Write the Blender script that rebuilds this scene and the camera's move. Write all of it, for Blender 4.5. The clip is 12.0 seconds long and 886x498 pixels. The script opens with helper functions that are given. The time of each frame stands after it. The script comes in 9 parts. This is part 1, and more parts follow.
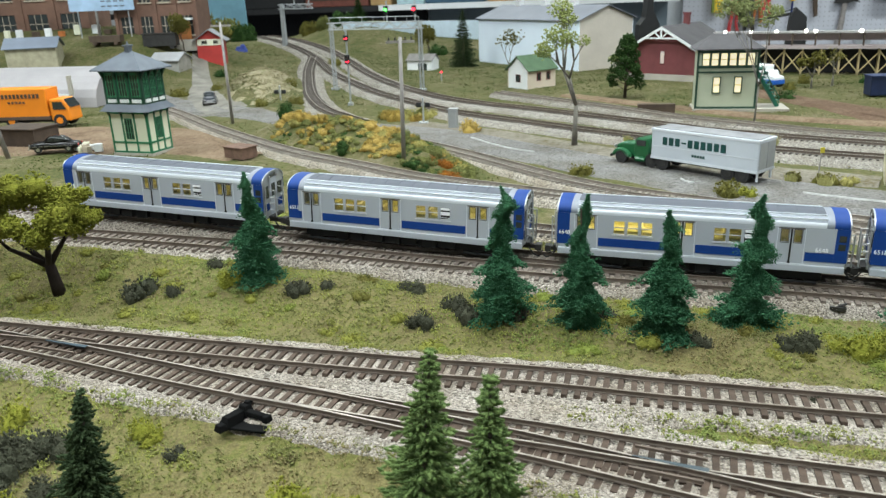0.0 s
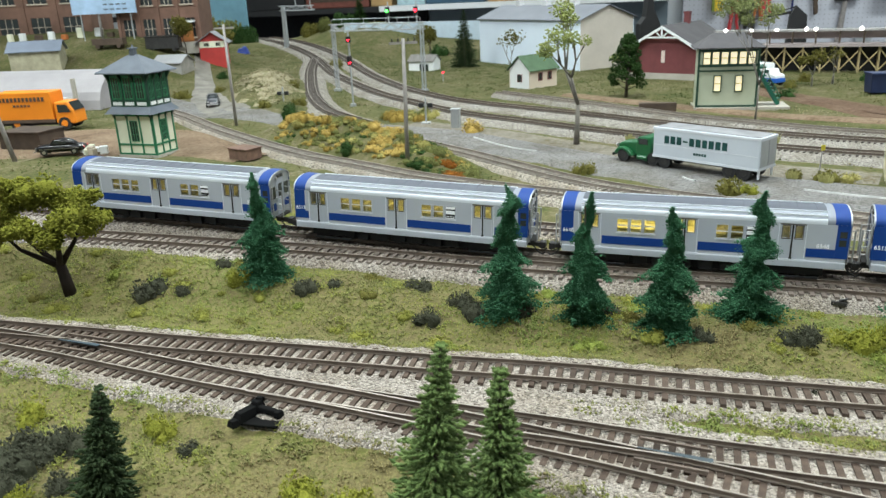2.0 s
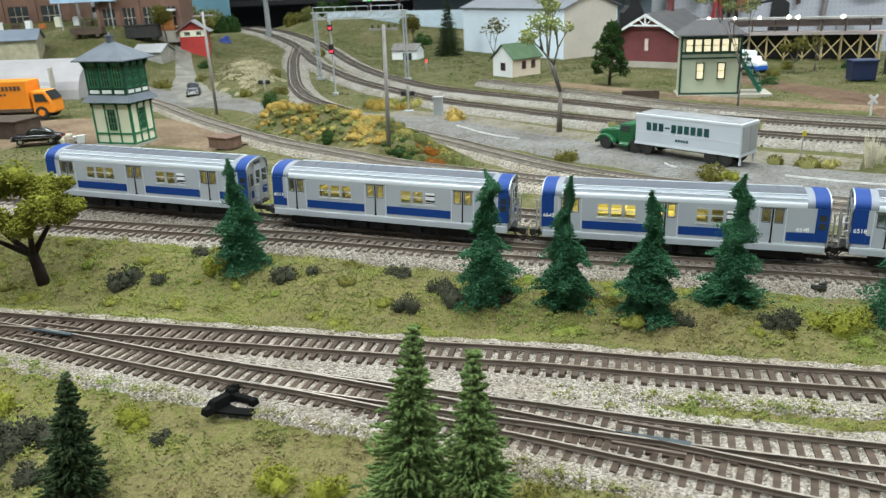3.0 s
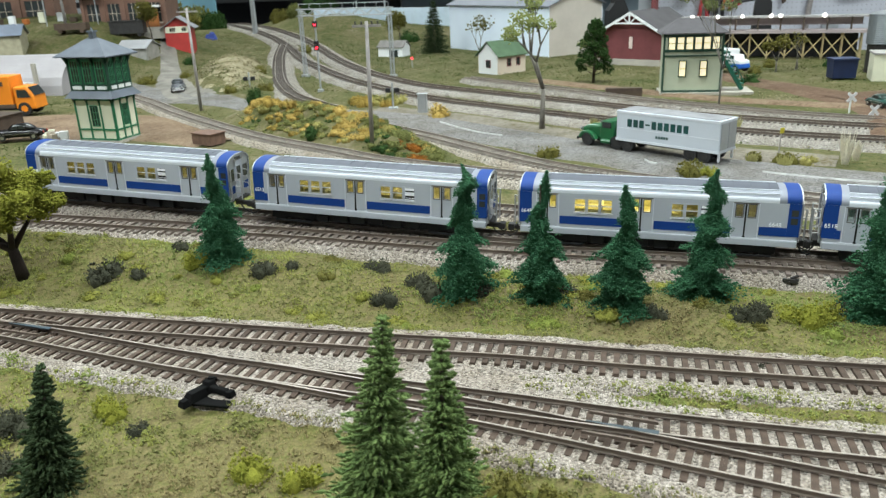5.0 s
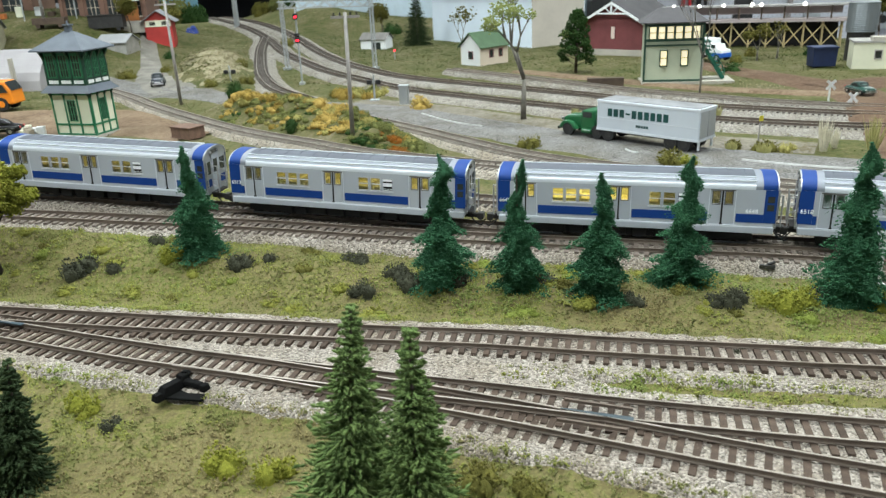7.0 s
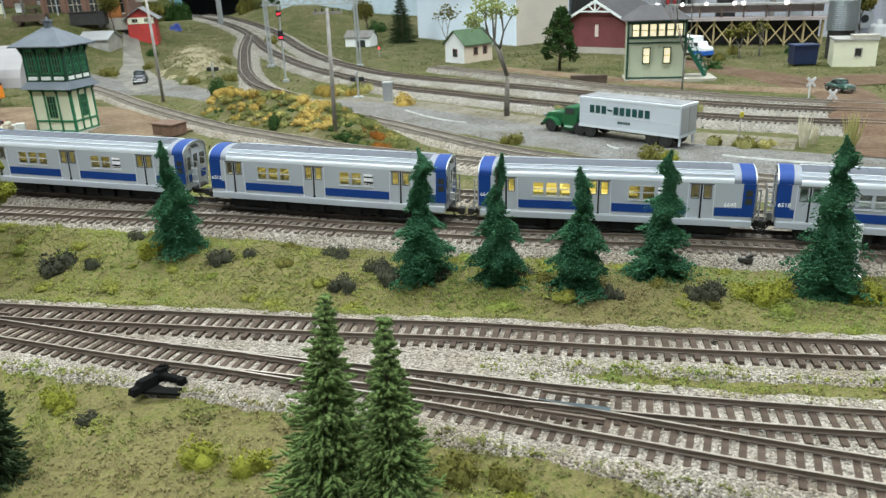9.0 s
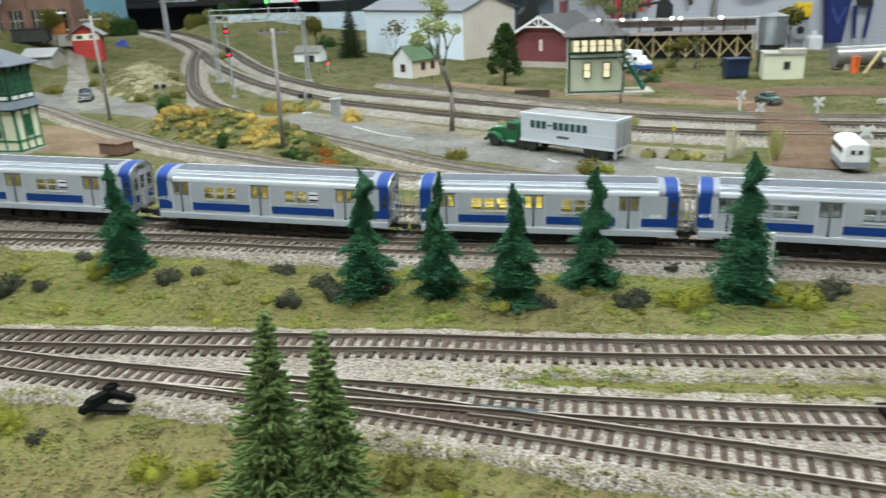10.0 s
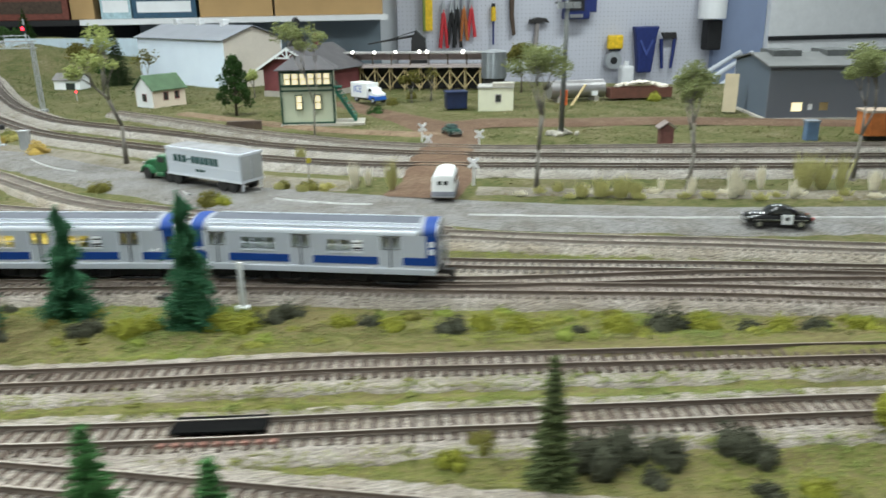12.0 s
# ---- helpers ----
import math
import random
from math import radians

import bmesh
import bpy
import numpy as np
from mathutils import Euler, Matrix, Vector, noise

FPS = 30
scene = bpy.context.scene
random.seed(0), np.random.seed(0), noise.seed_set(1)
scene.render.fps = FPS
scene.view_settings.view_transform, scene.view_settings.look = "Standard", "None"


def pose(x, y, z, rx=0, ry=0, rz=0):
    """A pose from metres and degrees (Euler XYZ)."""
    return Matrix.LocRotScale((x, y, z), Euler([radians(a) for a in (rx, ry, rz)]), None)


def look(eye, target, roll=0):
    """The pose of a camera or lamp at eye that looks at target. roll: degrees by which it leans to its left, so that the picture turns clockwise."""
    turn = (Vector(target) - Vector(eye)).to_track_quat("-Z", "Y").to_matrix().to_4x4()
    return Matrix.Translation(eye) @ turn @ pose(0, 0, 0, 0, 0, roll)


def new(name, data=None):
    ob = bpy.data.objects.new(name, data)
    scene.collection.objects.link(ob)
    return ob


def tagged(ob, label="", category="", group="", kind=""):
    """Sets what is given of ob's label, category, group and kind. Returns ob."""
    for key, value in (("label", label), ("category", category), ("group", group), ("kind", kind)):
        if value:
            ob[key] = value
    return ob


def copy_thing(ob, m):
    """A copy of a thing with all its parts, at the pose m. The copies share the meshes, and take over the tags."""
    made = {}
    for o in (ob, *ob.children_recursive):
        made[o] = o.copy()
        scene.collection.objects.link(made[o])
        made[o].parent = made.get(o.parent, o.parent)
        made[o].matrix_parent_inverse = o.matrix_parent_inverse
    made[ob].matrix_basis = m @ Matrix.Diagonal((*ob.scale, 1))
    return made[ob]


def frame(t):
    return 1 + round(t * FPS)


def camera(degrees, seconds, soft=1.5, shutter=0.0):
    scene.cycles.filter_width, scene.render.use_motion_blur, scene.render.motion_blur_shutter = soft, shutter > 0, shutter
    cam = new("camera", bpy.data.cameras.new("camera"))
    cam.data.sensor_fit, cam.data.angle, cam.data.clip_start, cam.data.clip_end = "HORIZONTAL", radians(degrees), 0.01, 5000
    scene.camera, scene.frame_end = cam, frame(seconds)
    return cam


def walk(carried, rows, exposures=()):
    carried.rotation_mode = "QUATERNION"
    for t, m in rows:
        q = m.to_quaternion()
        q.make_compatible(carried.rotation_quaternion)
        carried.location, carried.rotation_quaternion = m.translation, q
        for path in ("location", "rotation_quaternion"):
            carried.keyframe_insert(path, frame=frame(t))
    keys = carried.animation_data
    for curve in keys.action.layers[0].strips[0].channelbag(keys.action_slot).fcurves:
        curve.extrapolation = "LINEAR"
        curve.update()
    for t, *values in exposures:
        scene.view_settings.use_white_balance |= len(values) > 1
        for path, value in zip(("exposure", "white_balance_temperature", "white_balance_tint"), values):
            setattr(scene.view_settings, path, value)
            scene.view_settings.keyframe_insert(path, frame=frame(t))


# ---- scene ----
cam = camera(60.2, 12.0, soft=1.3, shutter=0.5)
PATH = [
    (0, (0.1404, 0.0990, 0.1737), (-0.0612, 1.7910, -0.4041), -2.1),
    (0.5, (0.1368, 0.0981, 0.1764), (-0.0648, 1.7928, -0.3942), -2.0),
    (1, (0.1368, 0.0936, 0.1773), (-0.0684, 1.7892, -0.3897), -2.2),
    (1.5, (0.1368, 0.0927, 0.1764), (-0.0693, 1.7874, -0.3924), -2.3),
    (2, (0.1386, 0.0927, 0.1746), (-0.0666, 1.7847, -0.4023), -2.5),
    (2.5, (0.1422, 0.0927, 0.1692), (-0.0495, 1.7820, -0.4203), -2.6),
    (3, (0.1422, 0.0963, 0.1701), (-0.0315, 1.7847, -0.4275), -2.5),
    (3.5, (0.1449, 0.0990, 0.1701), (-0.0072, 1.7883, -0.4320), -2.3),
    (5.5, (0.1485, 0.0909, 0.1692), (0.0027, 1.7793, -0.4365), -2.2),
    (6, (0.1485, 0.0918, 0.1683), (0.0072, 1.7793, -0.4437), -2.2),
    (6.5, (0.1512, 0.0918, 0.1674), (0.0198, 1.7775, -0.4500), -2.4),
    (7, (0.1539, 0.0936, 0.1674), (0.0351, 1.7784, -0.4527), -2.6),
    (9, (0.1575, 0.0927, 0.1647), (0.0693, 1.7793, -0.4590), -2.4),
    (9.5, (0.1629, 0.0891, 0.1656), (0.0918, 1.7784, -0.4509), -2.6),
    (10, (0.1665, 0.0756, 0.1728), (0.1818, 1.7712, -0.4311), -2.4),
    (10.5, (0.1809, 0.0684, 0.1737), (0.4023, 1.7478, -0.4347), -0.8),
    (11, (0.2097, 0.0594, 0.1701), (0.5607, 1.7163, -0.4410), 0.1),
    (11.5, (0.2898, 0.0387, 0.1764), (0.6237, 1.7073, -0.4104), -0.6),
    (12, (0.3996, 0.0216, 0.1818), (0.7038, 1.7046, -0.3789), -0.9),
]
cam.data.dof.use_dof, cam.data.dof.focus_distance, cam.data.dof.aperture_fstop = True, 0.45, 32.0
walk(cam, [(t, look(eye, target, roll)) for t, eye, target, roll in PATH])

# ---- world, room light ----
world = bpy.data.worlds.new("room_air")
scene.world = world
world.use_nodes = True
world.node_tree.nodes["Background"].inputs[0].default_value = (0.8, 0.88, 1.0, 1)
world.node_tree.nodes["Background"].inputs[1].default_value = 0.02
scene.view_settings.exposure = 0.0
CEILING = 1.45
TUBE_POWER = 30.5
TUBES = [(-1.3, 0.8), (-0.1, -0.25), (0.4, 1.0), (2.3, 0.9), (-0.6, 2.9), (2.3, 3.5)]


def lamp_area(x, y, z, sx, sy, power, color=(0.90, 1.0, 1.0)):
    data = bpy.data.lights.new("tube_light", "AREA")
    data.shape, data.size, data.size_y, data.energy, data.color = "RECTANGLE", sx, sy, power, color
    ob = new("tube_light", data)
    ob.matrix_basis = pose(x, y, z)
    return ob


for lx, ly in TUBES:
    lamp_area(lx, ly, CEILING - 0.075, 1.2, 0.16, TUBE_POWER)

# ---- mesh and material helpers ----
class Build:
    """Collects vertices and faces of one mesh."""

    def __init__(self):
        self.v, self.f, self.m = [], [], []

    def add(self, verts, faces, mi=0):
        o = len(self.v)
        self.v += [tuple(p) for p in verts]
        self.f += [tuple(i + o for i in f) for f in faces]
        self.m += [mi] * len(faces)
        return self

    def box(self, cx, cy, cz, sx, sy, sz, rz=0.0, mi=0, taper=1.0):
        c, s = math.cos(radians(rz)), math.sin(radians(rz))
        pts = []
        for z, k in ((-0.5, 1.0), (0.5, taper)):
            for x, y in ((-0.5, -0.5), (0.5, -0.5), (0.5, 0.5), (-0.5, 0.5)):
                px_, py_ = x * sx * k, y * sy * k
                pts.append((cx + px_ * c - py_ * s, cy + px_ * s + py_ * c, cz + z * sz))
        return self.add(pts, [(3, 2, 1, 0), (4, 5, 6, 7), (0, 1, 5, 4), (1, 2, 6, 5), (2, 3, 7, 6), (3, 0, 4, 7)], mi)

    def span(self, x0, x1, y0, y1, z0, z1, mi=0):
        return self.box((x0 + x1) / 2, (y0 + y1) / 2, (z0 + z1) / 2, x1 - x0, y1 - y0, z1 - z0, 0, mi)

    def rod(self, p0, p1, r0, r1=None, n=8, mi=0):
        p0, p1 = Vector(p0), Vector(p1)
        r1 = r0 if r1 is None else r1
        d = (p1 - p0).normalized()
        a = d.orthogonal().normalized()
        b = d.cross(a)
        pts = []
        for p, r in ((p0, r0), (p1, r1)):
            for i in range(n):
                t = 2 * math.pi * i / n
                pts.append(p + a * (r * math.cos(t)) + b * (r * math.sin(t)))
        faces = [(i, (i + 1) % n, n + (i + 1) % n, n + i) for i in range(n)]
        faces += [tuple(range(n - 1, -1, -1)), tuple(range(n, 2 * n))]
        return self.add(pts, faces, mi)

    def prism(self, outline, a0, a1, axis="y", mi=0):
        """An outline in two coordinates, pushed along the third axis from a0 to a1."""
        n = len(outline)

        def put(u, w, a):
            return {"x": (a, u, w), "y": (u, a, w), "z": (u, w, a)}[axis]
        pts = [put(u, w, a0) for u, w in outline] + [put(u, w, a1) for u, w in outline]
        faces = [(i, (i + 1) % n, n + (i + 1) % n, n + i) for i in range(n)]
        faces += [tuple(range(n - 1, -1, -1)), tuple(range(n, 2 * n))]
        return self.add(pts, faces, mi)

    def wall(self, x0, x1, z0, z1, y0, y1, holes=(), mi=0):
        """A wall in the xz plane from depth y0 to y1 with holes (x0, x1, z0, z1) cut through."""
        xs = sorted({x0, x1, *[h[0] for h in holes], *[h[1] for h in holes]})
        zs = sorted({z0, z1, *[h[2] for h in holes], *[h[3] for h in holes]})
        nx, nz = len(xs), len(zs)

        def solid(i, k):
            if not (0 <= i < nx - 1 and 0 <= k < nz - 1):
                return False
            mx, mz = (xs[i] + xs[i + 1]) / 2, (zs[k] + zs[k + 1]) / 2
            return not any(h[0] < mx < h[1] and h[2] < mz < h[3] for h in holes)
        at = lambda i, k, s: (i * nz + k) * 2 + s
        pts = [(x, y, z) for x in xs for z in zs for y in (y0, y1)]
        faces = []
        for i in range(nx - 1):
            for k in range(nz - 1):
                if not solid(i, k):
                    continue
                faces.append((at(i, k, 0), at(i + 1, k, 0), at(i + 1, k + 1, 0), at(i, k + 1, 0)))
                faces.append((at(i, k, 1), at(i, k + 1, 1), at(i + 1, k + 1, 1), at(i + 1, k, 1)))
                if not solid(i - 1, k):
                    faces.append((at(i, k, 0), at(i, k + 1, 0), at(i, k + 1, 1), at(i, k, 1)))
                if not solid(i + 1, k):
                    faces.append((at(i + 1, k, 0), at(i + 1, k, 1), at(i + 1, k + 1, 1), at(i + 1, k + 1, 0)))
                if not solid(i, k - 1):
                    faces.append((at(i, k, 0), at(i, k, 1), at(i + 1, k, 1), at(i + 1, k, 0)))
                if not solid(i, k + 1):
                    faces.append((at(i, k + 1, 0), at(i + 1, k + 1, 0), at(i + 1, k + 1, 1), at(i, k + 1, 1)))
        used = sorted({q for f in faces for q in f})
        order = {q: n for n, q in enumerate(used)}
        return self.add([pts[q] for q in used], [tuple(order[q] for q in f) for f in faces], mi)

    def turn(self, rz=0.0, dx=0.0, dy=0.0, dz=0.0, start=0):
        c, s = math.cos(radians(rz)), math.sin(radians(rz))
        for i in range(start, len(self.v)):
            x, y, z = self.v[i]
            self.v[i] = (x * c - y * s + dx, x * s + y * c + dy, z + dz)
        return self

    def blob(self, c, r, seed, n=1, squash=(1, 1, 1)):
        """A small uneven lump."""
        base, faces = LUMPS[n]
        rnd = random.Random(seed)
        pts = [(c[0] + p[0] * r * squash[0] * rnd.uniform(0.7, 1.2), c[1] + p[1] * r * squash[1] * rnd.uniform(0.7, 1.2),
                c[2] + p[2] * r * squash[2] * rnd.uniform(0.7, 1.2)) for p in base]
        return self.add(pts, faces)

    def data(self, name, mats, smooth=False):
        me = bpy.data.meshes.new(name)
        me.from_pydata(self.v, [], self.f)
        for m in mats if isinstance(mats, (list, tuple)) else [mats]:
            me.materials.append(m)
        if any(self.m):
            me.polygons.foreach_set("material_index", self.m)
        if smooth:
            me.polygons.foreach_set("use_smooth", [True] * len(self.f))
        me.update()
        return me


def lump(level):
    bm = bmesh.new()
    bmesh.ops.create_icosphere(bm, subdivisions=level, radius=1.0)
    out = [tuple(v.co) for v in bm.verts], [tuple(v.index for v in f.verts) for f in bm.faces]
    bm.free()
    return out


LUMPS = {1: lump(1), 2: lump(2)}
LUMPS[0] = ([(1, 0, 0), (0, 1, 0), (-1, 0, 0), (0, -1, 0), (0, 0, 1), (0, 0, -1)],
            [(0, 1, 4), (1, 2, 4), (2, 3, 4), (3, 0, 4), (1, 0, 5), (2, 1, 5), (3, 2, 5), (0, 3, 5)])


def flakes(b, pts, sizes, seed, squash=0.8, rough=0.45):
    """Many small uneven foam flakes at once, eight faces each."""
    rg = np.random.default_rng(seed)
    pts = np.asarray(pts, float).reshape(-1, 3)
    n = len(pts)
    if not n:
        return b
    base = np.array(LUMPS[0][0], float)
    q = rg.normal(size=(n, 4))
    q /= np.linalg.norm(q, axis=1)[:, None]
    w, x, y, z = q.T
    rot = np.stack([1 - 2 * (y * y + z * z), 2 * (x * y - z * w), 2 * (x * z + y * w), 2 * (x * y + z * w), 1 - 2 * (x * x + z * z), 2 * (y * z - x * w),
                    2 * (x * z - y * w), 2 * (y * z + x * w), 1 - 2 * (x * x + y * y)], 1).reshape(n, 3, 3)
    v = base[None] * rg.uniform(1 - rough, 1 + rough * 1.3, (n, 6, 1)) * np.asarray(sizes, float).reshape(-1, 1, 1)
    v = np.einsum("nij,nkj->nki", rot, v) * np.array((1, 1, squash)) + pts[:, None]
    o = len(b.v)
    b.v += [tuple(p) for p in v.reshape(-1, 3).tolist()]
    f = (np.array(LUMPS[0][1])[None] + (o + 6 * np.arange(n))[:, None, None]).reshape(-1, 3)
    b.f += [tuple(i) for i in f.tolist()]
    b.m += [0] * len(f)
    return b


def blades(b, pts, heights, seed, width=0.00032, out=None):
    """Short leaning fibres of static grass, three faces each."""
    rg = np.random.default_rng(seed)
    pts = np.asarray(pts, float).reshape(-1, 3)
    n = len(pts)
    if not n:
        return b
    a = rg.uniform(0, 2 * math.pi, n)
    h = np.asarray(heights, float)
    lean = rg.normal(0, 0.45, (n, 2)) * h[:, None]
    v = np.zeros((n, 4, 3))
    for k in range(3):
        q = a + 2.0944 * k
        v[:, k] = pts + np.stack([np.cos(q) * width, np.sin(q) * width, -0.0002 + 0 * q], 1)
    tip = np.concatenate([lean, h[:, None]], 1) if out is None else (np.asarray(out, float) + rg.normal(0, 0.35, (n, 3))) * h[:, None]
    v[:, 3] = pts + tip
    o = len(b.v)
    b.v += [tuple(p) for p in v.reshape(-1, 3).tolist()]
    f = (np.array([(0, 1, 3), (1, 2, 3), (2, 0, 3)])[None] + (o + 4 * np.arange(n))[:, None, None]).reshape(-1, 3)
    b.f += [tuple(i) for i in f.tolist()]
    b.m += [0] * len(f)
    return b


def part(name, b, mats, parent=None, label="", smooth=False, bevel=0.0):
    ob = new(name, b.data(name, mats, smooth))
    if parent:
        ob.parent = parent
    if label:
        tagged(ob, label)
    if bevel:
        mod = ob.modifiers.new("edge", "BEVEL")
        mod.width, mod.segments, mod.limit_method = bevel, 2, "ANGLE"
    return ob


def thing(name, x, y, z, rz, label, category, group="", kind=""):
    ob = new(name)
    ob.empty_display_size = 0.01
    ob.matrix_basis = pose(x, y, z, 0, 0, rz)
    return tagged(ob, label, category, group, kind)


def text_part(name, words, size, mats, parent, m, label=""):
    """Raised lettering in the built-in font, centred on the pose m."""
    cu = bpy.data.curves.new(name, "FONT")
    cu.body, cu.size, cu.align_x, cu.align_y, cu.extrude = words, size, "CENTER", "CENTER", 0.00015
    ob = bpy.data.objects.new(name, cu)
    me = bpy.data.meshes.new_from_object(ob)
    bpy.data.objects.remove(ob)
    me.materials.clear()
    me.materials.append(mats)
    out = new(name, me)
    out.parent = parent
    out.matrix_basis = m
    return tagged(out, label)


def curve_points(pts, step):
    """Points at even steps along a smooth line through pts."""
    p = np.array([pts[0], *pts, pts[-1]], float)
    p[0], p[-1] = 2 * p[1] - p[2], 2 * p[-2] - p[-3]
    out = []
    for i in range(1, len(p) - 2):
        for t in np.linspace(0, 1, 24, endpoint=False):
            a, b, c, d = p[i - 1:i + 3]
            out.append(0.5 * (2 * b + (c - a) * t + (2 * a - 5 * b + 4 * c - d) * t * t + (3 * b - a - 3 * c + d) * t ** 3))
    out = np.array(out + [p[-2]])
    s = np.concatenate([[0], np.cumsum(np.hypot(*np.diff(out[:, :2], axis=0).T))])
    want = np.arange(0, s[-1], step)
    return np.stack([np.interp(want, s, out[:, k]) for k in range(out.shape[1])], 1)


def heading(line):
    d = np.gradient(line[:, :2], axis=0)
    return d / np.linalg.norm(d, axis=1)[:, None]


def sweep(b, line, section, z=0.0, mi=0, jitter=0.0, rnd=None):
    """Pushes a cross-section of (offset to the right, height) along a line of points."""
    d = heading(line)
    nrm = np.stack([d[:, 1], -d[:, 0]], 1)
    pts, k = [], len(section)
    for p, q in zip(line, nrm):
        for o, h in section:
            j = rnd.uniform(-jitter, jitter) if jitter else 0
            pts.append((p[0] + q[0] * (o + 2 * j * (1 if o > 0 else -1)), p[1] + q[1] * (o + 2 * j * (1 if o > 0 else -1)), z + h + j * 0.5))
    faces = [(i * k + a, i * k + a + 1, (i + 1) * k + a + 1, (i + 1) * k + a) for i in range(len(line) - 1) for a in range(k - 1)]
    return b.add(pts, [f[::-1] for f in faces], mi)


def ring(b, line, section, z=0.0, mi=0):
    return sweep(b, line, [*section, section[0]], z, mi)


# ---- materials ----
def tree_of(name):
    m = bpy.data.materials.new(name)
    m.use_nodes = True
    t = m.node_tree
    return m, t, t.nodes["Principled BSDF"]


def node(t, kind, **inputs):
    n = t.nodes.new(kind)
    for k, v in inputs.items():
        n.inputs[k.replace("_", " ")].default_value = v
    return n


def ramp_of(t, stops, source):
    r = t.nodes.new("ShaderNodeValToRGB")
    el = r.color_ramp.elements
    while len(el) < len(stops):
        el.new(0.5)
    for e, (pos, col) in zip(el, stops):
        e.position, e.color = pos, (*col, 1)
    t.links.new(source, r.inputs[0])
    return r.outputs[0]


def blend(t, a, b, fac, mode="MIX"):
    n = t.nodes.new("ShaderNodeMix")
    n.data_type, n.blend_type = "RGBA", mode
    for sock, v in ((n.inputs[0], fac), (n.inputs[6], a), (n.inputs[7], b)):
        if isinstance(v, (int, float)):
            sock.default_value = v
        elif isinstance(v, tuple):
            sock.default_value = (*v, 1)
        else:
            t.links.new(v, sock)
    return n.outputs[2]


def plain(name, color, rough=0.5, metal=0.0, vary=0.25, scale=60.0, grain=700.0, bump=0.15, spec=0.5, island=0.0, random_ob=0.0, height=0.0004):
    """A surface of one paint or stuff with broad stains, fine grain and relief."""
    m, t, p = tree_of(name)
    co = t.nodes.new("ShaderNodeTexCoord").outputs["Object"]
    broad = node(t, "ShaderNodeTexNoise", Scale=scale, Detail=4.0, Roughness=0.6)
    fine = node(t, "ShaderNodeTexNoise", Scale=grain, Detail=3.0)
    for n in (broad, fine):
        t.links.new(co, n.inputs["Vector"])
    lo = tuple(c * (1 - vary) for c in color)
    hi = tuple(min(1, c * (1 + vary)) for c in color)
    c1 = ramp_of(t, [(0.3, lo), (0.7, hi)], broad.outputs[0])
    c2 = blend(t, c1, ramp_of(t, [(0.25, (0.5, 0.5, 0.5)), (0.75, (1, 1, 1))], fine.outputs[0]), 0.35 * min(1, vary * 3), "MULTIPLY")
    if island or random_ob:
        src = t.nodes.new("ShaderNodeNewGeometry").outputs["Random Per Island"] if island else t.nodes.new("ShaderNodeObjectInfo").outputs["Random"]
        k = island or random_ob
        c2 = blend(t, c2, ramp_of(t, [(0, (1 - k,) * 3), (1, (1, 1, 1))], src), 1.0, "MULTIPLY")
    t.links.new(c2, p.inputs["Base Color"])
    p.inputs["Roughness"].default_value, p.inputs["Metallic"].default_value = rough, metal
    p.inputs["Specular IOR Level"].default_value = spec
    if bump:
        bp = node(t, "ShaderNodeBump", Strength=bump, Distance=height)
        t.links.new(fine.outputs[0], bp.inputs["Height"])
        t.links.new(bp.outputs[0], p.inputs["Normal"])
    return m


def glow(name, color, strength):
    m, t, p = tree_of(name)
    p.inputs["Base Color"].default_value = (*color, 1)
    p.inputs["Emission Color"].default_value = (*color, 1)
    p.inputs["Emission Strength"].default_value = strength
    return m


def glass(name, color=(1, 1, 1), clear=0.85):
    m, t, p = tree_of(name)
    tr = node(t, "ShaderNodeBsdfTransparent", Color=(*color, 1))
    gl = node(t, "ShaderNodeBsdfGlossy", Roughness=0.08)
    mx = node(t, "ShaderNodeMixShader", Fac=1 - clear)
    t.links.new(tr.outputs[0], mx.inputs[1])
    t.links.new(gl.outputs[0], mx.inputs[2])
    t.links.new(mx.outputs[0], t.nodes["Material Output"].inputs[0])
    return m


